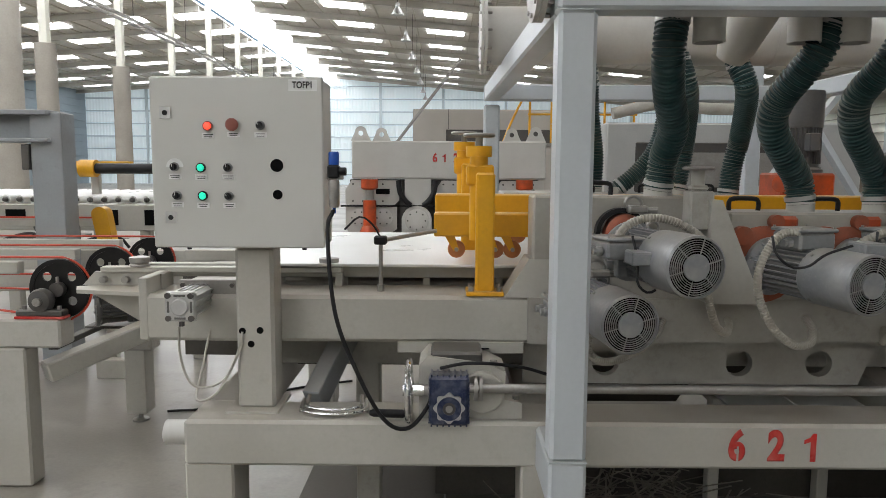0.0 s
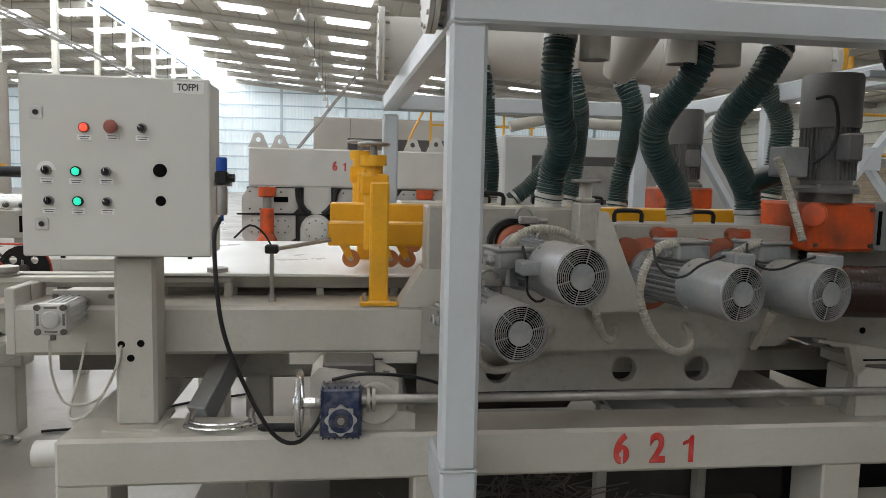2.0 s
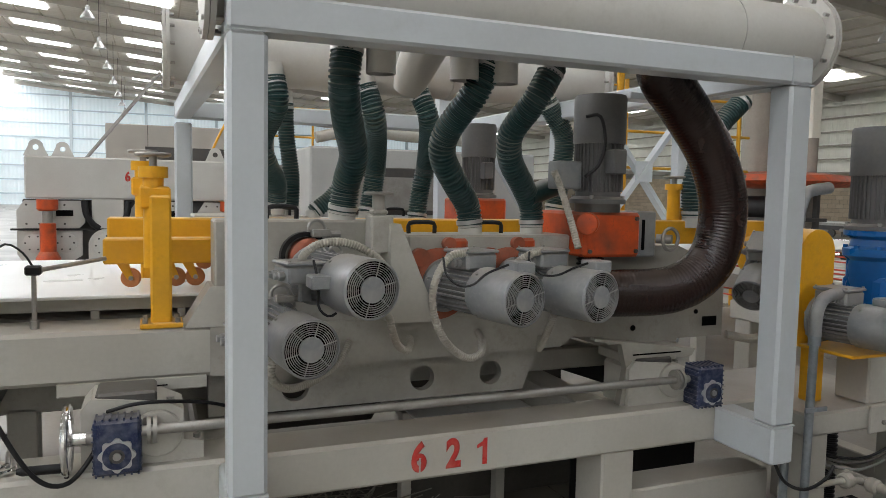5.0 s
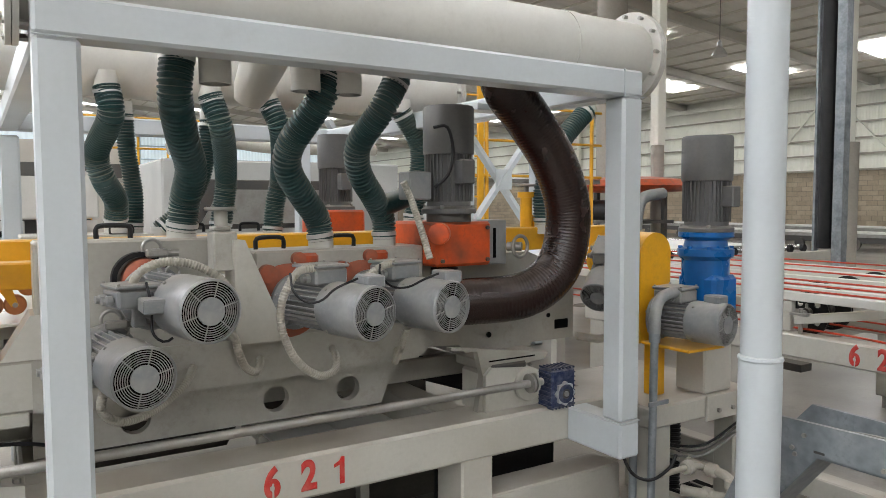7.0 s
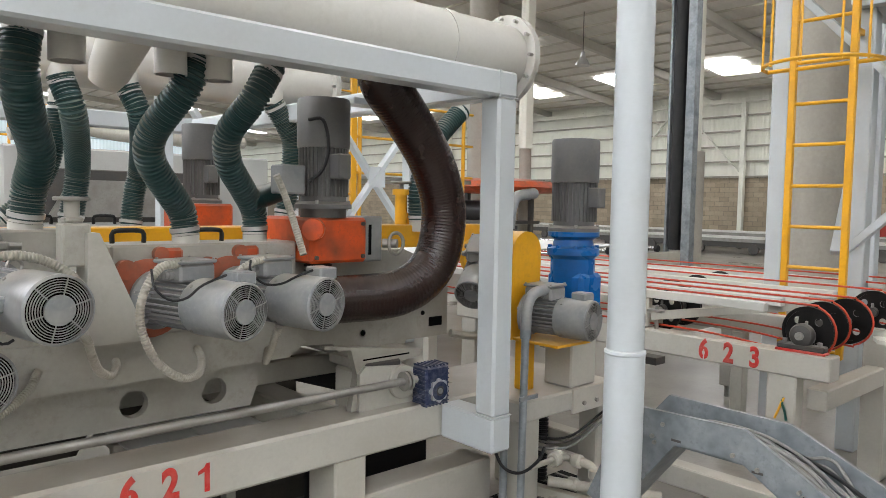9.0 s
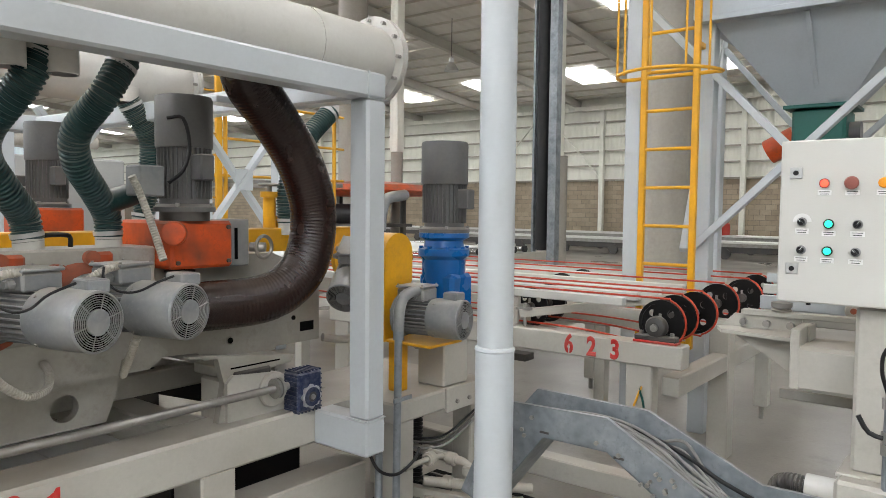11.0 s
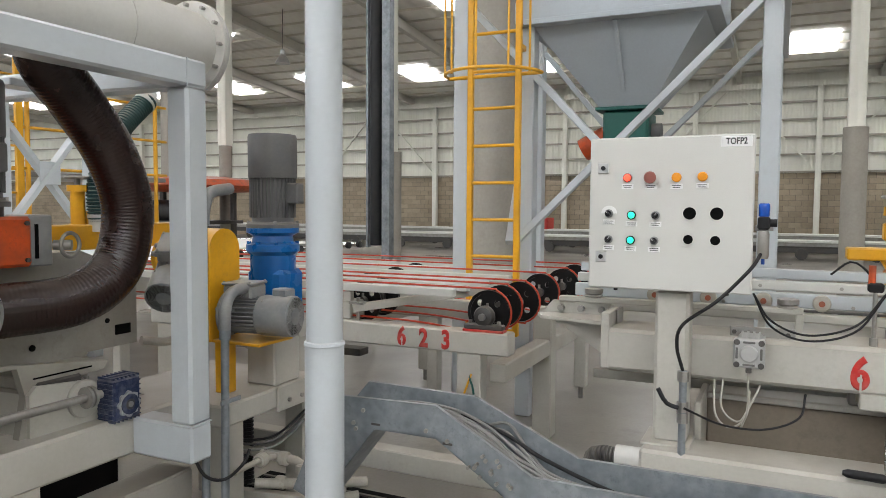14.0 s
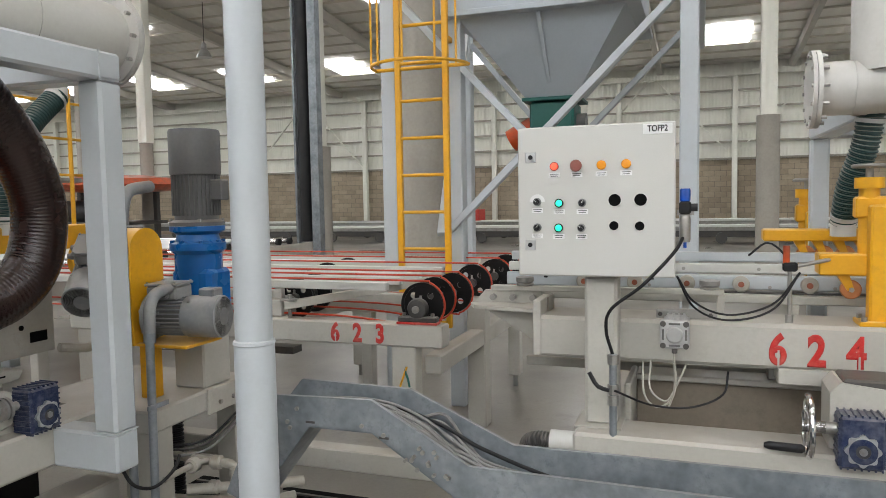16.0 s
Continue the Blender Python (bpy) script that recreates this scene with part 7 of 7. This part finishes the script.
for x in (-0.005, 1.98):
    part("column", Geo().lathe([(0.085, 0), (0.085, 0.32), (0.07, 0.33)], (x, -0.12, 0.84), (0, 0, 1), 22), ORANGE, f6, "orange hydraulic column")
    part("column_rod", Geo().cyl((x, -0.12, 1.16), (x, -0.12, 1.31), 0.055, seg=18), STEEL, f6)
    part("column_head", Geo().lathe([(0.085, 0), (0.11, 0.02), (0.11, 0.13)], (x, -0.12, 1.305), (0, 0, 1), 22), ORANGE, f6, "orange collar")
    part("column_foot", Geo().lathe([(0.13, 0), (0.13, 0.05), (0.09, 0.12)], (x, -0.12, 0.72), (0, 0, 1), 22), ORANGE, f6, "orange foot flange")
for x0, x1 in ((-0.34, 0.36), (0.84, 1.50), (1.62, 2.25)):
    part("upper_plate", Geo().prism([(x0 + 0.08, 1.42), (x1, 1.42), (x1, 1.16), (x1 - 0.06, 1.10), (x0, 1.10), (x0, 1.30)], "xz", 0.05, 0.12), DUCT, f6)
    part("lower_plate", Geo().prism([(x0, 1.07), (x1 - 0.03, 1.07), (x1 - 0.03, 0.78), (x1 - 0.12, 0.72), (x0 + 0.05, 0.72), (x0, 0.80)], "xz", 0.05, 0.12), DUCT, f6)
    # black plate painted for the shade in the window
    part("window", Geo().box(x1 - 0.30, x1 - 0.12, 0.045, 0.052, 1.24, 1.31, 0.002), VOID, f6)
    for c in ((x0 + 0.17, 0.93), (x1 - 0.2, 0.93)):
        cover = part("round_cover", Geo().lathe([(0.115, 0), (0.115, 0.015), (0.10, 0.022), (0.02, 0.024)], (c[0], 0.05, c[1]), (0, -1, 0), 24), DUCT, f6)
        spun("cover_bolt", bolts(Geo(), [(0, 0, 0)], (0, -1, 0), 0.011, 0.008), DARKSTEEL, cover, [pose(p[0], 0.03, p[2]) for p in circle((c[0], 0, c[1]), 0.085, 6, "xz")])
    spun("plate_bolt", bolts(Geo(), [(0, 0, 0)], (0, -1, 0), 0.013, 0.012), DARKSTEEL, f6, [pose(x0 + 0.10 + 0.13 * k, 0.05, z) for k in range(4) for z in (1.15, 1.37)])
part("centre_block", Geo().prism([(0.44, 1.44), (0.78, 1.44), (0.78, 1.20), (0.70, 1.10), (0.52, 1.10), (0.44, 1.20)], "xz", 0.0, 0.3), DUCT, f6)
arch = [(0.40, 0.72), (0.79, 0.72), (0.79, 0.92)] + [(0.595 + 0.195 * math.cos(a), 0.90 + 0.195 * math.sin(a)) for a in [math.pi * i / 12 for i in range(1, 12)]] + [(0.40, 0.92)]
part("drive_housing", Geo().prism(arch, "xz", -0.02, 0.1), DUCT, f6)
part("drive_disc", Geo().lathe([(0.15, 0), (0.15, 0.02), (0.135, 0.028), (0.02, 0.03)], (0.595, -0.02, 0.90), (0, -1, 0), 28), DUCT, f6)
spun("disc_bolt", bolts(Geo(), [(0, 0, 0)], (0, -1, 0), 0.011, 0.008), DARKSTEEL, f6, [pose(p[0], -0.046, p[2]) for p in circle((0.595, 0, 0.90), 0.115, 8, "xz")])
for a, b in ((0.36, 0.52), (0.84, 0.68)):
    part("drive_hose", Geo().tube([(a, -0.02, 1.42), (a + (b - a) * 0.15, -0.03, 1.26), (a + (b - a) * 0.6, -0.03, 1.15), (b, -0.02, 1.10)], 0.035, 10), BLACK, f6)
part("belt_line", Geo().box(-0.4, 2.2, 0.02, 0.046, 1.075, 1.098, 0.002), BLACK, f6)
part("dark_core", Geo().box(-0.3, 2.2, 0.2, 0.5, 0.3, 1.43, 0.01), DARKSTEEL, f6)
part("foot", Geo().box(-0.3, 2.2, 0.1, 0.6, 0.001, 0.32, 0.01), DUCT, f6)
bd = thing("machine_cabin", "beige sheet metal machine cabin with dark window band", "cabin", pose(0, 16, 0))
part("body", Geo().box(0.2, 3.6, 0, 3, 0.001, 2.9, 0.02), mat("beige_sheet", (0.46, 0.43, 0.38), 0.6, vary=0.04, scale=1), bd)
part("window_band", Geo().box(0.95, 3.5, -0.01, 0.01, 2.05, 2.45, 0.004), DARKSTEEL, bd)
part("seam", Geo().box(1.0, 1.012, -0.006, 0.01, 2.46, 2.9, 0.001), DARKSTEEL, bd)
cb = thing("inclined_ladder_beam", "grey perforated strut leaning in the hall", "strut")
part("strut", Geo().bar((-1.0, 15.4, 1.0), (1.25, 15.4, 3.9), 0.12, 0.06, 0.004), STEEL, cb)
pb = thing("machine_cabinet", "pale grey machine enclosures behind the line", "cabinet", pose(0, 7.0, 0))
part("cabinet", Geo().box(2.6, 5.2, 0, 1.5, 0.001, 2.05, 0.02), mat("grey_enclosure", (0.40, 0.40, 0.38), 0.5, vary=0.05, scale=1.5), pb)
part("opening", Geo().box(2.9, 4.4, -0.012, 0.01, 1.35, 1.85, 0.01), DARKSTEEL, pb)
part("sloped_lid", Geo().prism([(2.95, 1.4), (4.2, 1.4), (4.35, 1.75), (3.15, 1.75)], "xz", -0.05, -0.02), STEEL, pb)
part("roof_pipe", Geo().tube([(2.7, 0.2, 2.15), (3.2, 0.2, 2.25), (3.8, 0.2, 2.2), (5.0, 0.2, 2.22)], 0.06, 14), CONDUIT, pb)
# yellow access platform beyond
pf = thing("access_platform", "yellow steel access platform with rails and ladder", "platform", pose(7.15, 8.0, 0))
for x in (0, 1.0, 2.0):
    part("post", Geo().cyl((x, 0, 0.001), (x, 0, 3.2), 0.03, seg=10), YELLOW, pf)
for z in (2.0, 2.5, 3.0):
    part("rail", Geo().cyl((-0.2, 0, z), (2.2, 0, z), 0.02, seg=8), YELLOW, pf)
part("deck", Geo().box(-0.2, 2.2, 0, 1.5, 1.9, 1.96, 0.01), STEEL, pf)
for k in range(12):
    part("rung", Geo().cyl((-0.5, -0.05, 0.3 + 0.28 * k), (-0.15, -0.05, 0.3 + 0.28 * k), 0.014, seg=8), YELLOW, pf)
part("stile", Geo().box(-0.57, -0.50, -0.08, -0.03, 0.001, 3.6, 0.004), YELLOW, pf)
part("stile", Geo().box(-0.19, -0.10, -0.08, -0.03, 0.001, 3.6, 0.004), YELLOW, pf)
xb = thing("cross_bracing", "pale X-shaped steel bracing of a stand", "bracing", pose(0, 6.0, 0))
for a, b in (((5.54, 0, 1.36), (6.34, 0, 2.36)), ((6.34, 0.07, 1.36), (5.54, 0.07, 2.36)), ((3.7, 0.2, 1.2), (4.6, 0.2, 2.4)), ((4.75, 0.1, 1.2), (3.95, 0.1, 2.4))):
    part("brace", Geo().bar(a, b, 0.1, 0.05, 0.004), FRAME, xb)
part("gusset", Geo().box(5.83, 6.05, -0.04, -0.03, 1.75, 1.97, 0.004), FRAME, xb)
for x in (4.9, 5.48, 6.42, 3.65):
    part("post", Geo().box(x - 0.06, x + 0.06, -0.06, 0.06, 0.001, 2.5, 0.006), FRAME, xb)


# ---- hopper tower with caged ladder ----
TX = 6.4
ht = thing("hopper_tower", "grey steel hopper on braced pale tower legs", "hopper", pose(TX, 0, 0))
for y in (1.86, -0.30):
    for x in (0.0, 1.9):
        part("tower_leg", Geo().box(x - 0.06, x + 0.06, y - 0.06, y + 0.06, 0.001, 6.2, 0.008), FRAME, ht)
part("tower_leg", Geo().box(-0.06, 0.06, 1.28, 1.40, 0.001, 6.2, 0.008), FRAME, ht)
part("brace", Geo().bar((-0.06, -0.25, 2.92), (-0.06, 1.38, 1.33), 0.075, 0.05, 0.004), FRAME, ht)
part("brace", Geo().bar((-0.02, 1.80, 3.08), (-0.02, 0.72, 1.93), 0.075, 0.05, 0.004), FRAME, ht)
part("brace", Geo().bar((1.9, 1.8, 3.1), (1.9, 1.1, 2.25), 0.075, 0.05, 0.004), FRAME, ht)
part("brace", Geo().bar((1.9, -0.2, 3.04), (1.9, 0.9, 1.95), 0.075, 0.05, 0.004), FRAME, ht)
part("thin_brace", Geo().bar((-0.05, 1.45, 1.3), (1.8, 1.8, 3.4), 0.07, 0.05, 0.004), FRAME, ht)
hy, hx = 0.70, 0.55
zt, zb = 2.88, 2.32
vs = [(hx + a * s, hy + b * s, z) for z, s in ((zb, 0.19), (zt, 0.60), (zt + 0.01, 0.66), (zt + 1.6, 0.66)) for a, b in ((-1, -1), (1, -1), (1, 1), (-1, 1))]
fsx = [[3, 2, 1, 0], [12, 13, 14, 15]] + [[4 * r + i, 4 * r + (i + 1) % 4, 4 * r + 4 + (i + 1) % 4, 4 * r + 4 + i] for r in range(3) for i in range(4)]
part("hopper_shell", Geo().add(vs, fsx), HOPPER, ht)
part("rim_flange", Geo().box(hx - 0.69, hx + 0.69, hy - 0.69, hy + 0.69, zt - 0.01, zt + 0.03, 0.004), HOPPER, ht)
part("stiffener", Geo().bar((hx - 0.63, hy, zt - 0.02), (hx - 0.19, hy, zb + 0.03), 0.03, 0.02, 0.002), HOPPER, ht)
part("outlet_flange", Geo().box(hx - 0.22, hx + 0.22, hy - 0.22, hy + 0.22, zb - 0.02, zb + 0.005, 0.003), GREEN, ht)
part("rotary_valve", Geo().box(hx - 0.18, hx + 0.18, hy - 0.17, hy + 0.17, zb - 0.32, zb - 0.02, 0.02), GREEN, ht, "dark green rotary valve")
part("valve_motor", Geo().cyl((hx, hy + 0.17, zb - 0.2), (hx, hy + 0.36, zb - 0.3), 0.09, seg=18), ORANGE, ht, "orange valve motor")
part("valve_end", Geo().cyl((hx, hy - 0.17, zb - 0.18), (hx, hy - 0.24, zb - 0.18), 0.07, seg=16), DARKMOTOR, ht)
part("deck_beam", Geo().box(-0.1, 2.0, -0.4, -0.25, 2.9, 3.05, 0.006), FRAME, ht)
part("deck_beam", Geo().box(-0.1, 2.0, 1.3, 1.42, 2.9, 3.05, 0.006), FRAME, ht)
ld = thing("caged_ladder", "yellow steel ladder with a safety cage", "ladder", pose(TX - 0.18, -0.075, 0))
for y in (1.43, 1.80):
    part("stile", Geo().box(-0.02, 0.02, y - 0.022, y + 0.022, 0.62, 5.2, 0.006), YELLOW, ld)
for k in range(17):
    part("rung", Geo().cyl((0, 1.44, 0.66 + 0.271 * k), (0, 1.79, 0.66 + 0.271 * k), 0.013, seg=10), YELLOW, ld)
for z in (2.52, 3.4, 4.3):
    hoop = [(-0.36 * math.sin(a) - 0.0, 1.615 + 0.36 * math.cos(a), z) for a in [math.pi * i / 16 for i in range(17)]]
    part("cage_hoop", Geo().tube(hoop, 0.012, 8, 0.03), YELLOW, ld)
    part("hoop_back", Geo().cyl((0, 1.255, z), (0, 1.975, z), 0.014, seg=8), YELLOW, ld)
for a in (0.15, 0.3, 0.5, 0.7, 0.85):
    q = math.pi * a
    part("cage_bar", Geo().cyl((-0.36 * math.sin(q), 1.615 + 0.36 * math.cos(q), 2.5), (-0.36 * math.sin(q), 1.615 + 0.36 * math.cos(q), 4.6), 0.008, seg=6), YELLOW, ld)
for z in (0.9, 2.7, 4.5):
    part("wall_bracket", Geo().box(0.015, 0.122, 1.415, 1.45, z, z + 0.04, 0.003), YELLOW, ld)


# ---- columns, lamps and the far right ----
def column(x, y, r, label, top_z, mast=True):
    c = thing("hall_column", label, "column", pose(x, y, 0), "hall columns", "structure")
    part("shaft", Geo().lathe([(r, 0.001), (r, top_z)], seg=28), CONCRETE, c)
    if mast:
        part("steel_mast", Geo().box(-0.12, 0.12, -0.12, 0.12, top_z, roof_z(x) - 0.3, 0.01), WALLPAINT, c, "cream steel mast on the concrete shaft")


column(9.6, 2.84, 0.275, "round grey concrete hall column", 7.9, False)
column(14.2, -1.40, 0.18, "concrete hall column with a steel mast", 2.84)
column(14.0, 12.45, 0.36, "round grey concrete hall column", 7.9, False)
column(14.0, 11.0, 0.14, "concrete hall column with a steel mast", 2.9)
column(17.0, 8.4, 0.25, "concrete hall column with a steel mast", 2.9)
for k, y in enumerate((11.5, 16.5, 21.5, 26.5, 31.5, 36.5, 41.5, 46.5, 51.5, 56.5, 61.5, 66.5)):
    column(XR, y, 0.3, "concrete hall column carrying a white steel post", 5.2)
for y in (14.0, 22.0):
    column(-9.5 if y < 20 else -12.5, y, 0.45, "thick round concrete hall column", 8.4, False)
bc = thing("cable_mast", "steel lattice mast with a thick black pipe", "mast", pose(12.0, 5.85, 0))
part("black_pipe", Geo().cyl((0, 0.05, 0.9), (0, 0.05, 8.3), 0.11, seg=18), BLACK, bc)
part("lattice", Geo().box(-0.08, 0.08, -0.24, -0.09, 0.001, 8.3, 0.004), GALV, bc)
part("lattice_side", Geo().box(-0.06, 0.06, 0.19, 0.23, 0.001, 8.3, 0.004), GALV, bc)


def hanging_lamp(x, y, z):
    top = thing("high_bay_lamp", "bell-shaped high bay lamp hanging from the roof", "lamp", pose(x, y, z), "high bay lamps")
    part("reflector", Geo().lathe([(0.24, 0), (0.22, 0.06), (0.14, 0.2), (0.08, 0.28), (0.07, 0.42), (0.03, 0.46)], seg=20), ALU, top)
    part("stem", Geo().cyl((0, 0, 0.44), (0, 0, roof_z(x) - 0.01 - z), 0.012, seg=6), DARKSTEEL, top)


for k in range(10):
    hanging_lamp(-0.9, 10.5 + 5.5 * k, 7.2)
for x, y in ((-12.5, 14), (-12, 22), (-8.2, 20), (-7, 12), (13, 6.2), (14, 3.4), (16, 9.5), (19, -1), (17, -3.5), (20, 14)):
    hanging_lamp(x, y, roof_z(x) - 1.7)

# distance on the right: low walls of stacked slabs, rails and posts
for k, (x, y0, y1, z) in enumerate(((26.5, -8, 20, 0.42), (29.6, -10, 26, 0.52))):
    wg = thing("slab_wagon", "long low wagon carrying dark slab trays", "wagon", pose(x, 0, 0))
    part("deck", Geo().box(-0.6, 0.6, y0, y1, z, z + 0.12, 0.01), STEEL, wg)
    part("dark_frame", Geo().box(-0.5, 0.5, y0, y1, z - 0.2, z - 0.002, 0.01), DARKSTEEL, wg)
    part("slab_layer", Geo().box(-0.7, 0.5, y0 + 0.4, y1 - 0.4, z + 0.122, z + 0.18, 0.005), TILE, wg)
    for j in range(int((y1 - y0) / 2)):
        part("wheel", Geo().cyl((-0.55, y0 + 1 + 2 * j, 0.18), (-0.45, y0 + 1 + 2 * j, 0.18), 0.18, seg=14), DARKSTEEL, wg)
# girts and posts on the east wall
for k, y in enumerate((-13.8, -7.7, -1.6, 2.8, 8.1, 14.3, 20.5, 26.7, 33.0)):
    pt = thing("wall_post", "cream steel wall post with diagonal bracing", "post", pose(XE - 0.22, y, 0), "wall posts", "structure")
    part("post", Geo().box(-0.12, 0.1, -0.1, 0.1, 0.001, roof_z(XE) - 0.55, 0.01), WALLPAINT, pt)
    if k in (1, 2, 5):
        part("diagonal", Geo().bar((0, 0.1, 3.1), (0, 3.0, 6.2), 0.1, 0.06, 0.005), WALLPAINT, pt)
        part("diagonal", Geo().bar((0, 6.1, 3.1), (0, 3.2, 6.2), 0.1, 0.06, 0.005), WALLPAINT, pt)
solid("eaves_beam", Geo().box(XE - 0.4, XE - 0.2, YS, YN, roof_z(XE) - 0.55, roof_z(XE) - 0.35, 0.01), WALLPAINT, "cream eaves beam along the wall", "beam", kind="structure")
wp = thing("wall_pipe", "cream service pipe along the wall turning up to the roof", "pipe")
part("pipe_run", Geo().tube([(31.0, 8.0, 7.1), (31.0, 2.8, 7.0), (31.0, -1.5, 6.92), (31.0, -2.05, 7.02), (31.0, -2.28, 7.3), (31.0, -2.3, 7.9)], 0.13, 12, 0.1), WALLPAINT, wp)
spun("pipe_clip", Geo().box(30.9, 31.92, -0.05, 0.05, -0.17, -0.12, 0.004), WALLPAINT, wp, [pose(0, y, 7.0 + 0.02 * y) for y in (-1.0, 2.6, 6.4)])
of = thing("far_drum", "orange machine drum in the distance", "machine", pose(13.0, 10.85, 0))
part("drum", Geo().lathe([(0.5, 0), (1.25, 0.04), (1.42, 0.14), (1.3, 0.26), (0.6, 0.34), (0.1, 0.35)], (0, 0, 1.82), (0, 0, 1), 32), ORANGE, of)
for x, y in ((-0.5, -0.5), (0.5, -0.5), (-0.5, 0.5), (0.5, 0.5)):
    part("stand_leg", Geo().box(x - 0.05, x + 0.05, y - 0.05, y + 0.05, 0.001, 1.88, 0.008), DARKSTEEL, of)
part("motor_body", Geo().cyl((-0.7, -0.6, 1.45), (-0.7, 0.6, 1.45), 0.22, seg=20), BLACK, of)
part("motor_rail", Geo().box(-0.9, 0.7, -0.6, 0.6, 1.17, 1.24, 0.006), DARKSTEEL, of)

# frame and duct of line 624
f4 = thing("portal_frame", "pale blue-grey square tube frame over the second grinding line", "frame", M624)
part("post", Geo().box(0.80, 0.875, 0.90, 0.975, 0.02, 1.80, 0.01), FRAME, f4)
part("front_post", Geo().box(1.30, 1.41, -0.30, -0.19, 0.55, 2.02, 0.01), FRAME, f4)
part("side_beam", Geo().bar((0.835, 0.94, 1.84), (1.36, -0.2, 2.07), 0.10, 0.10, 0.008), FRAME, f4)
part("rear_beam", Geo().box(0.80, 3.0, 0.90, 0.975, 1.80, 1.88, 0.008), FRAME, f4)
d4 = duct(M624, 0.755, 3.0, 0.45, 1.95, 0.10, (0.9,), "pale grey dust duct with bolted flange")
part("riser", Geo().cyl((1.0, 0.45, 2.0), (1.0, 0.45, 4.0), 0.13, seg=28), DUCT, d4)
dust_hose([(4.42, -0.985, 1.86), (4.44, -0.97, 1.74), (4.5, -0.93, 1.58), (4.56, -0.92, 1.44)], 0.05)

# shredded fibre waste under the machine
random.seed(4)
g = Geo()
for k in range(240):
    x, y = random.gauss(1.85, 0.28), random.gauss(2.75, 0.16)
    a, ln = random.uniform(0, 6.28), random.uniform(0.08, 0.3)
    h = max(0.02, 0.42 - 0.9 * abs(x - 1.85) - 0.8 * abs(y - 2.75)) * random.random()
    p = Vector((x, y, 0.02 + h))
    g.bar(p, p + Vector((ln * math.cos(a), 0.5 * ln * math.sin(a), random.uniform(-0.1, 0.12))), 0.008, 0.003, 0.0)
solid("fibre_waste", g, FIBRE, "heap of shredded grey fibre waste under the machine", "waste", kind="stuff")

# blocks of the east wall
BW, BH = 0.44, 0.21
one = Geo().box(-0.012, 0.0, -BW / 2 + 0.007, BW / 2 - 0.007, 0.006, BH - 0.006, 0.004)
me = mesh_of("block", one, BLOCK, False)
rest = Geo()
count = 0
for r in range(14):
    for k in range(-40, 120):
        y = BW * (k + 0.5 * (r % 2))
        if y < YS + 1 or y > 45:
            continue
        if -3.0 < y < 6.3:
            ob = new("block", me)
            ob.parent = EASTBASE
            ob.location = (XE - 0.001, y, BH * r)
        else:
            rest.m = Matrix.Translation((XE - 0.001, y, BH * r))
            rest.box(-0.012, 0.0, -BW / 2 + 0.007, BW / 2 - 0.007, 0.006, BH - 0.006, 0.004)
tagged(part("blocks", rest, BLOCK, EASTBASE), kind="stuff")

# small yellow stair platform behind the press machine
sp2 = thing("stair_platform", "yellow railed stair platform with a grey deck", "platform", pose(0, 12.0, 0))
part("deck", Geo().box(2.35, 4.2, 0, 0.9, 1.96, 2.02, 0.006), STEEL, sp2)
for x in (2.38, 2.75, 3.2, 3.65, 4.15):
    part("rail_post", Geo().cyl((x, 0.03, 2.02), (x, 0.03, 3.0), 0.02, seg=8), YELLOW, sp2)
for z in (2.5, 2.98):
    part("rail", Geo().cyl((2.35, 0.03, z), (4.2, 0.03, z), 0.018, seg=8), YELLOW, sp2)
for k in range(7):
    part("stair_tread", Geo().box(1.75 + 0.09 * k, 1.9 + 0.09 * k, 0.1, 0.8, 0.28 * k + 0.1, 0.28 * k + 0.13, 0.003), STEEL, sp2)
part("stringer", Geo().bar((1.7, 0.06, 0.02), (2.36, 0.06, 1.99), 0.05, 0.14, 0.004), YELLOW, sp2)
part("handrail", Geo().tube([(1.55, 0.04, 0.9), (2.0, 0.04, 2.2), (2.36, 0.04, 2.95)], 0.02, 8), YELLOW, sp2)
part("leg", Geo().box(2.4, 2.5, 0.02, 0.1, 0.001, 1.962, 0.004), YELLOW, sp2)
part("leg", Geo().box(4.1, 4.2, 0.02, 0.1, 0.001, 1.962, 0.004), YELLOW, sp2)
# cable ladder hung below the roof
cl = thing("roof_cable_ladder", "thin steel cable ladder running under the roof", "cable ladder")
part("side_rail", Geo().bar((-10.0, 14.0, 6.5), (-10.0, 60.0, 6.5), 0.04, 0.1, 0.004), STEEL, cl)
part("side_rail", Geo().bar((-9.65, 14.0, 6.5), (-9.65, 60.0, 6.5), 0.04, 0.1, 0.004), STEEL, cl)
spun("rung", Geo().box(-9.99, -9.66, -0.02, 0.02, 6.47, 6.5, 0.0), STEEL, cl, [pose(0, 14.2 + 1.15 * k, 0) for k in range(40)])
spun("hanger", Geo().cyl((-9.83, 0, 6.46), (-9.83, 0, 10.2), 0.012, seg=6), DARKSTEEL, cl, [pose(0, 15 + 5.0 * k, 0) for k in range(9)])

# plain red box in place of a small glowing red panel
solid("red_crate", Geo().box(29.0, 29.9, 8.0, 8.7, 0.702, 1.15, 0.02), RED, "red box standing in for a small glowing red panel on a slab wagon", "crate")
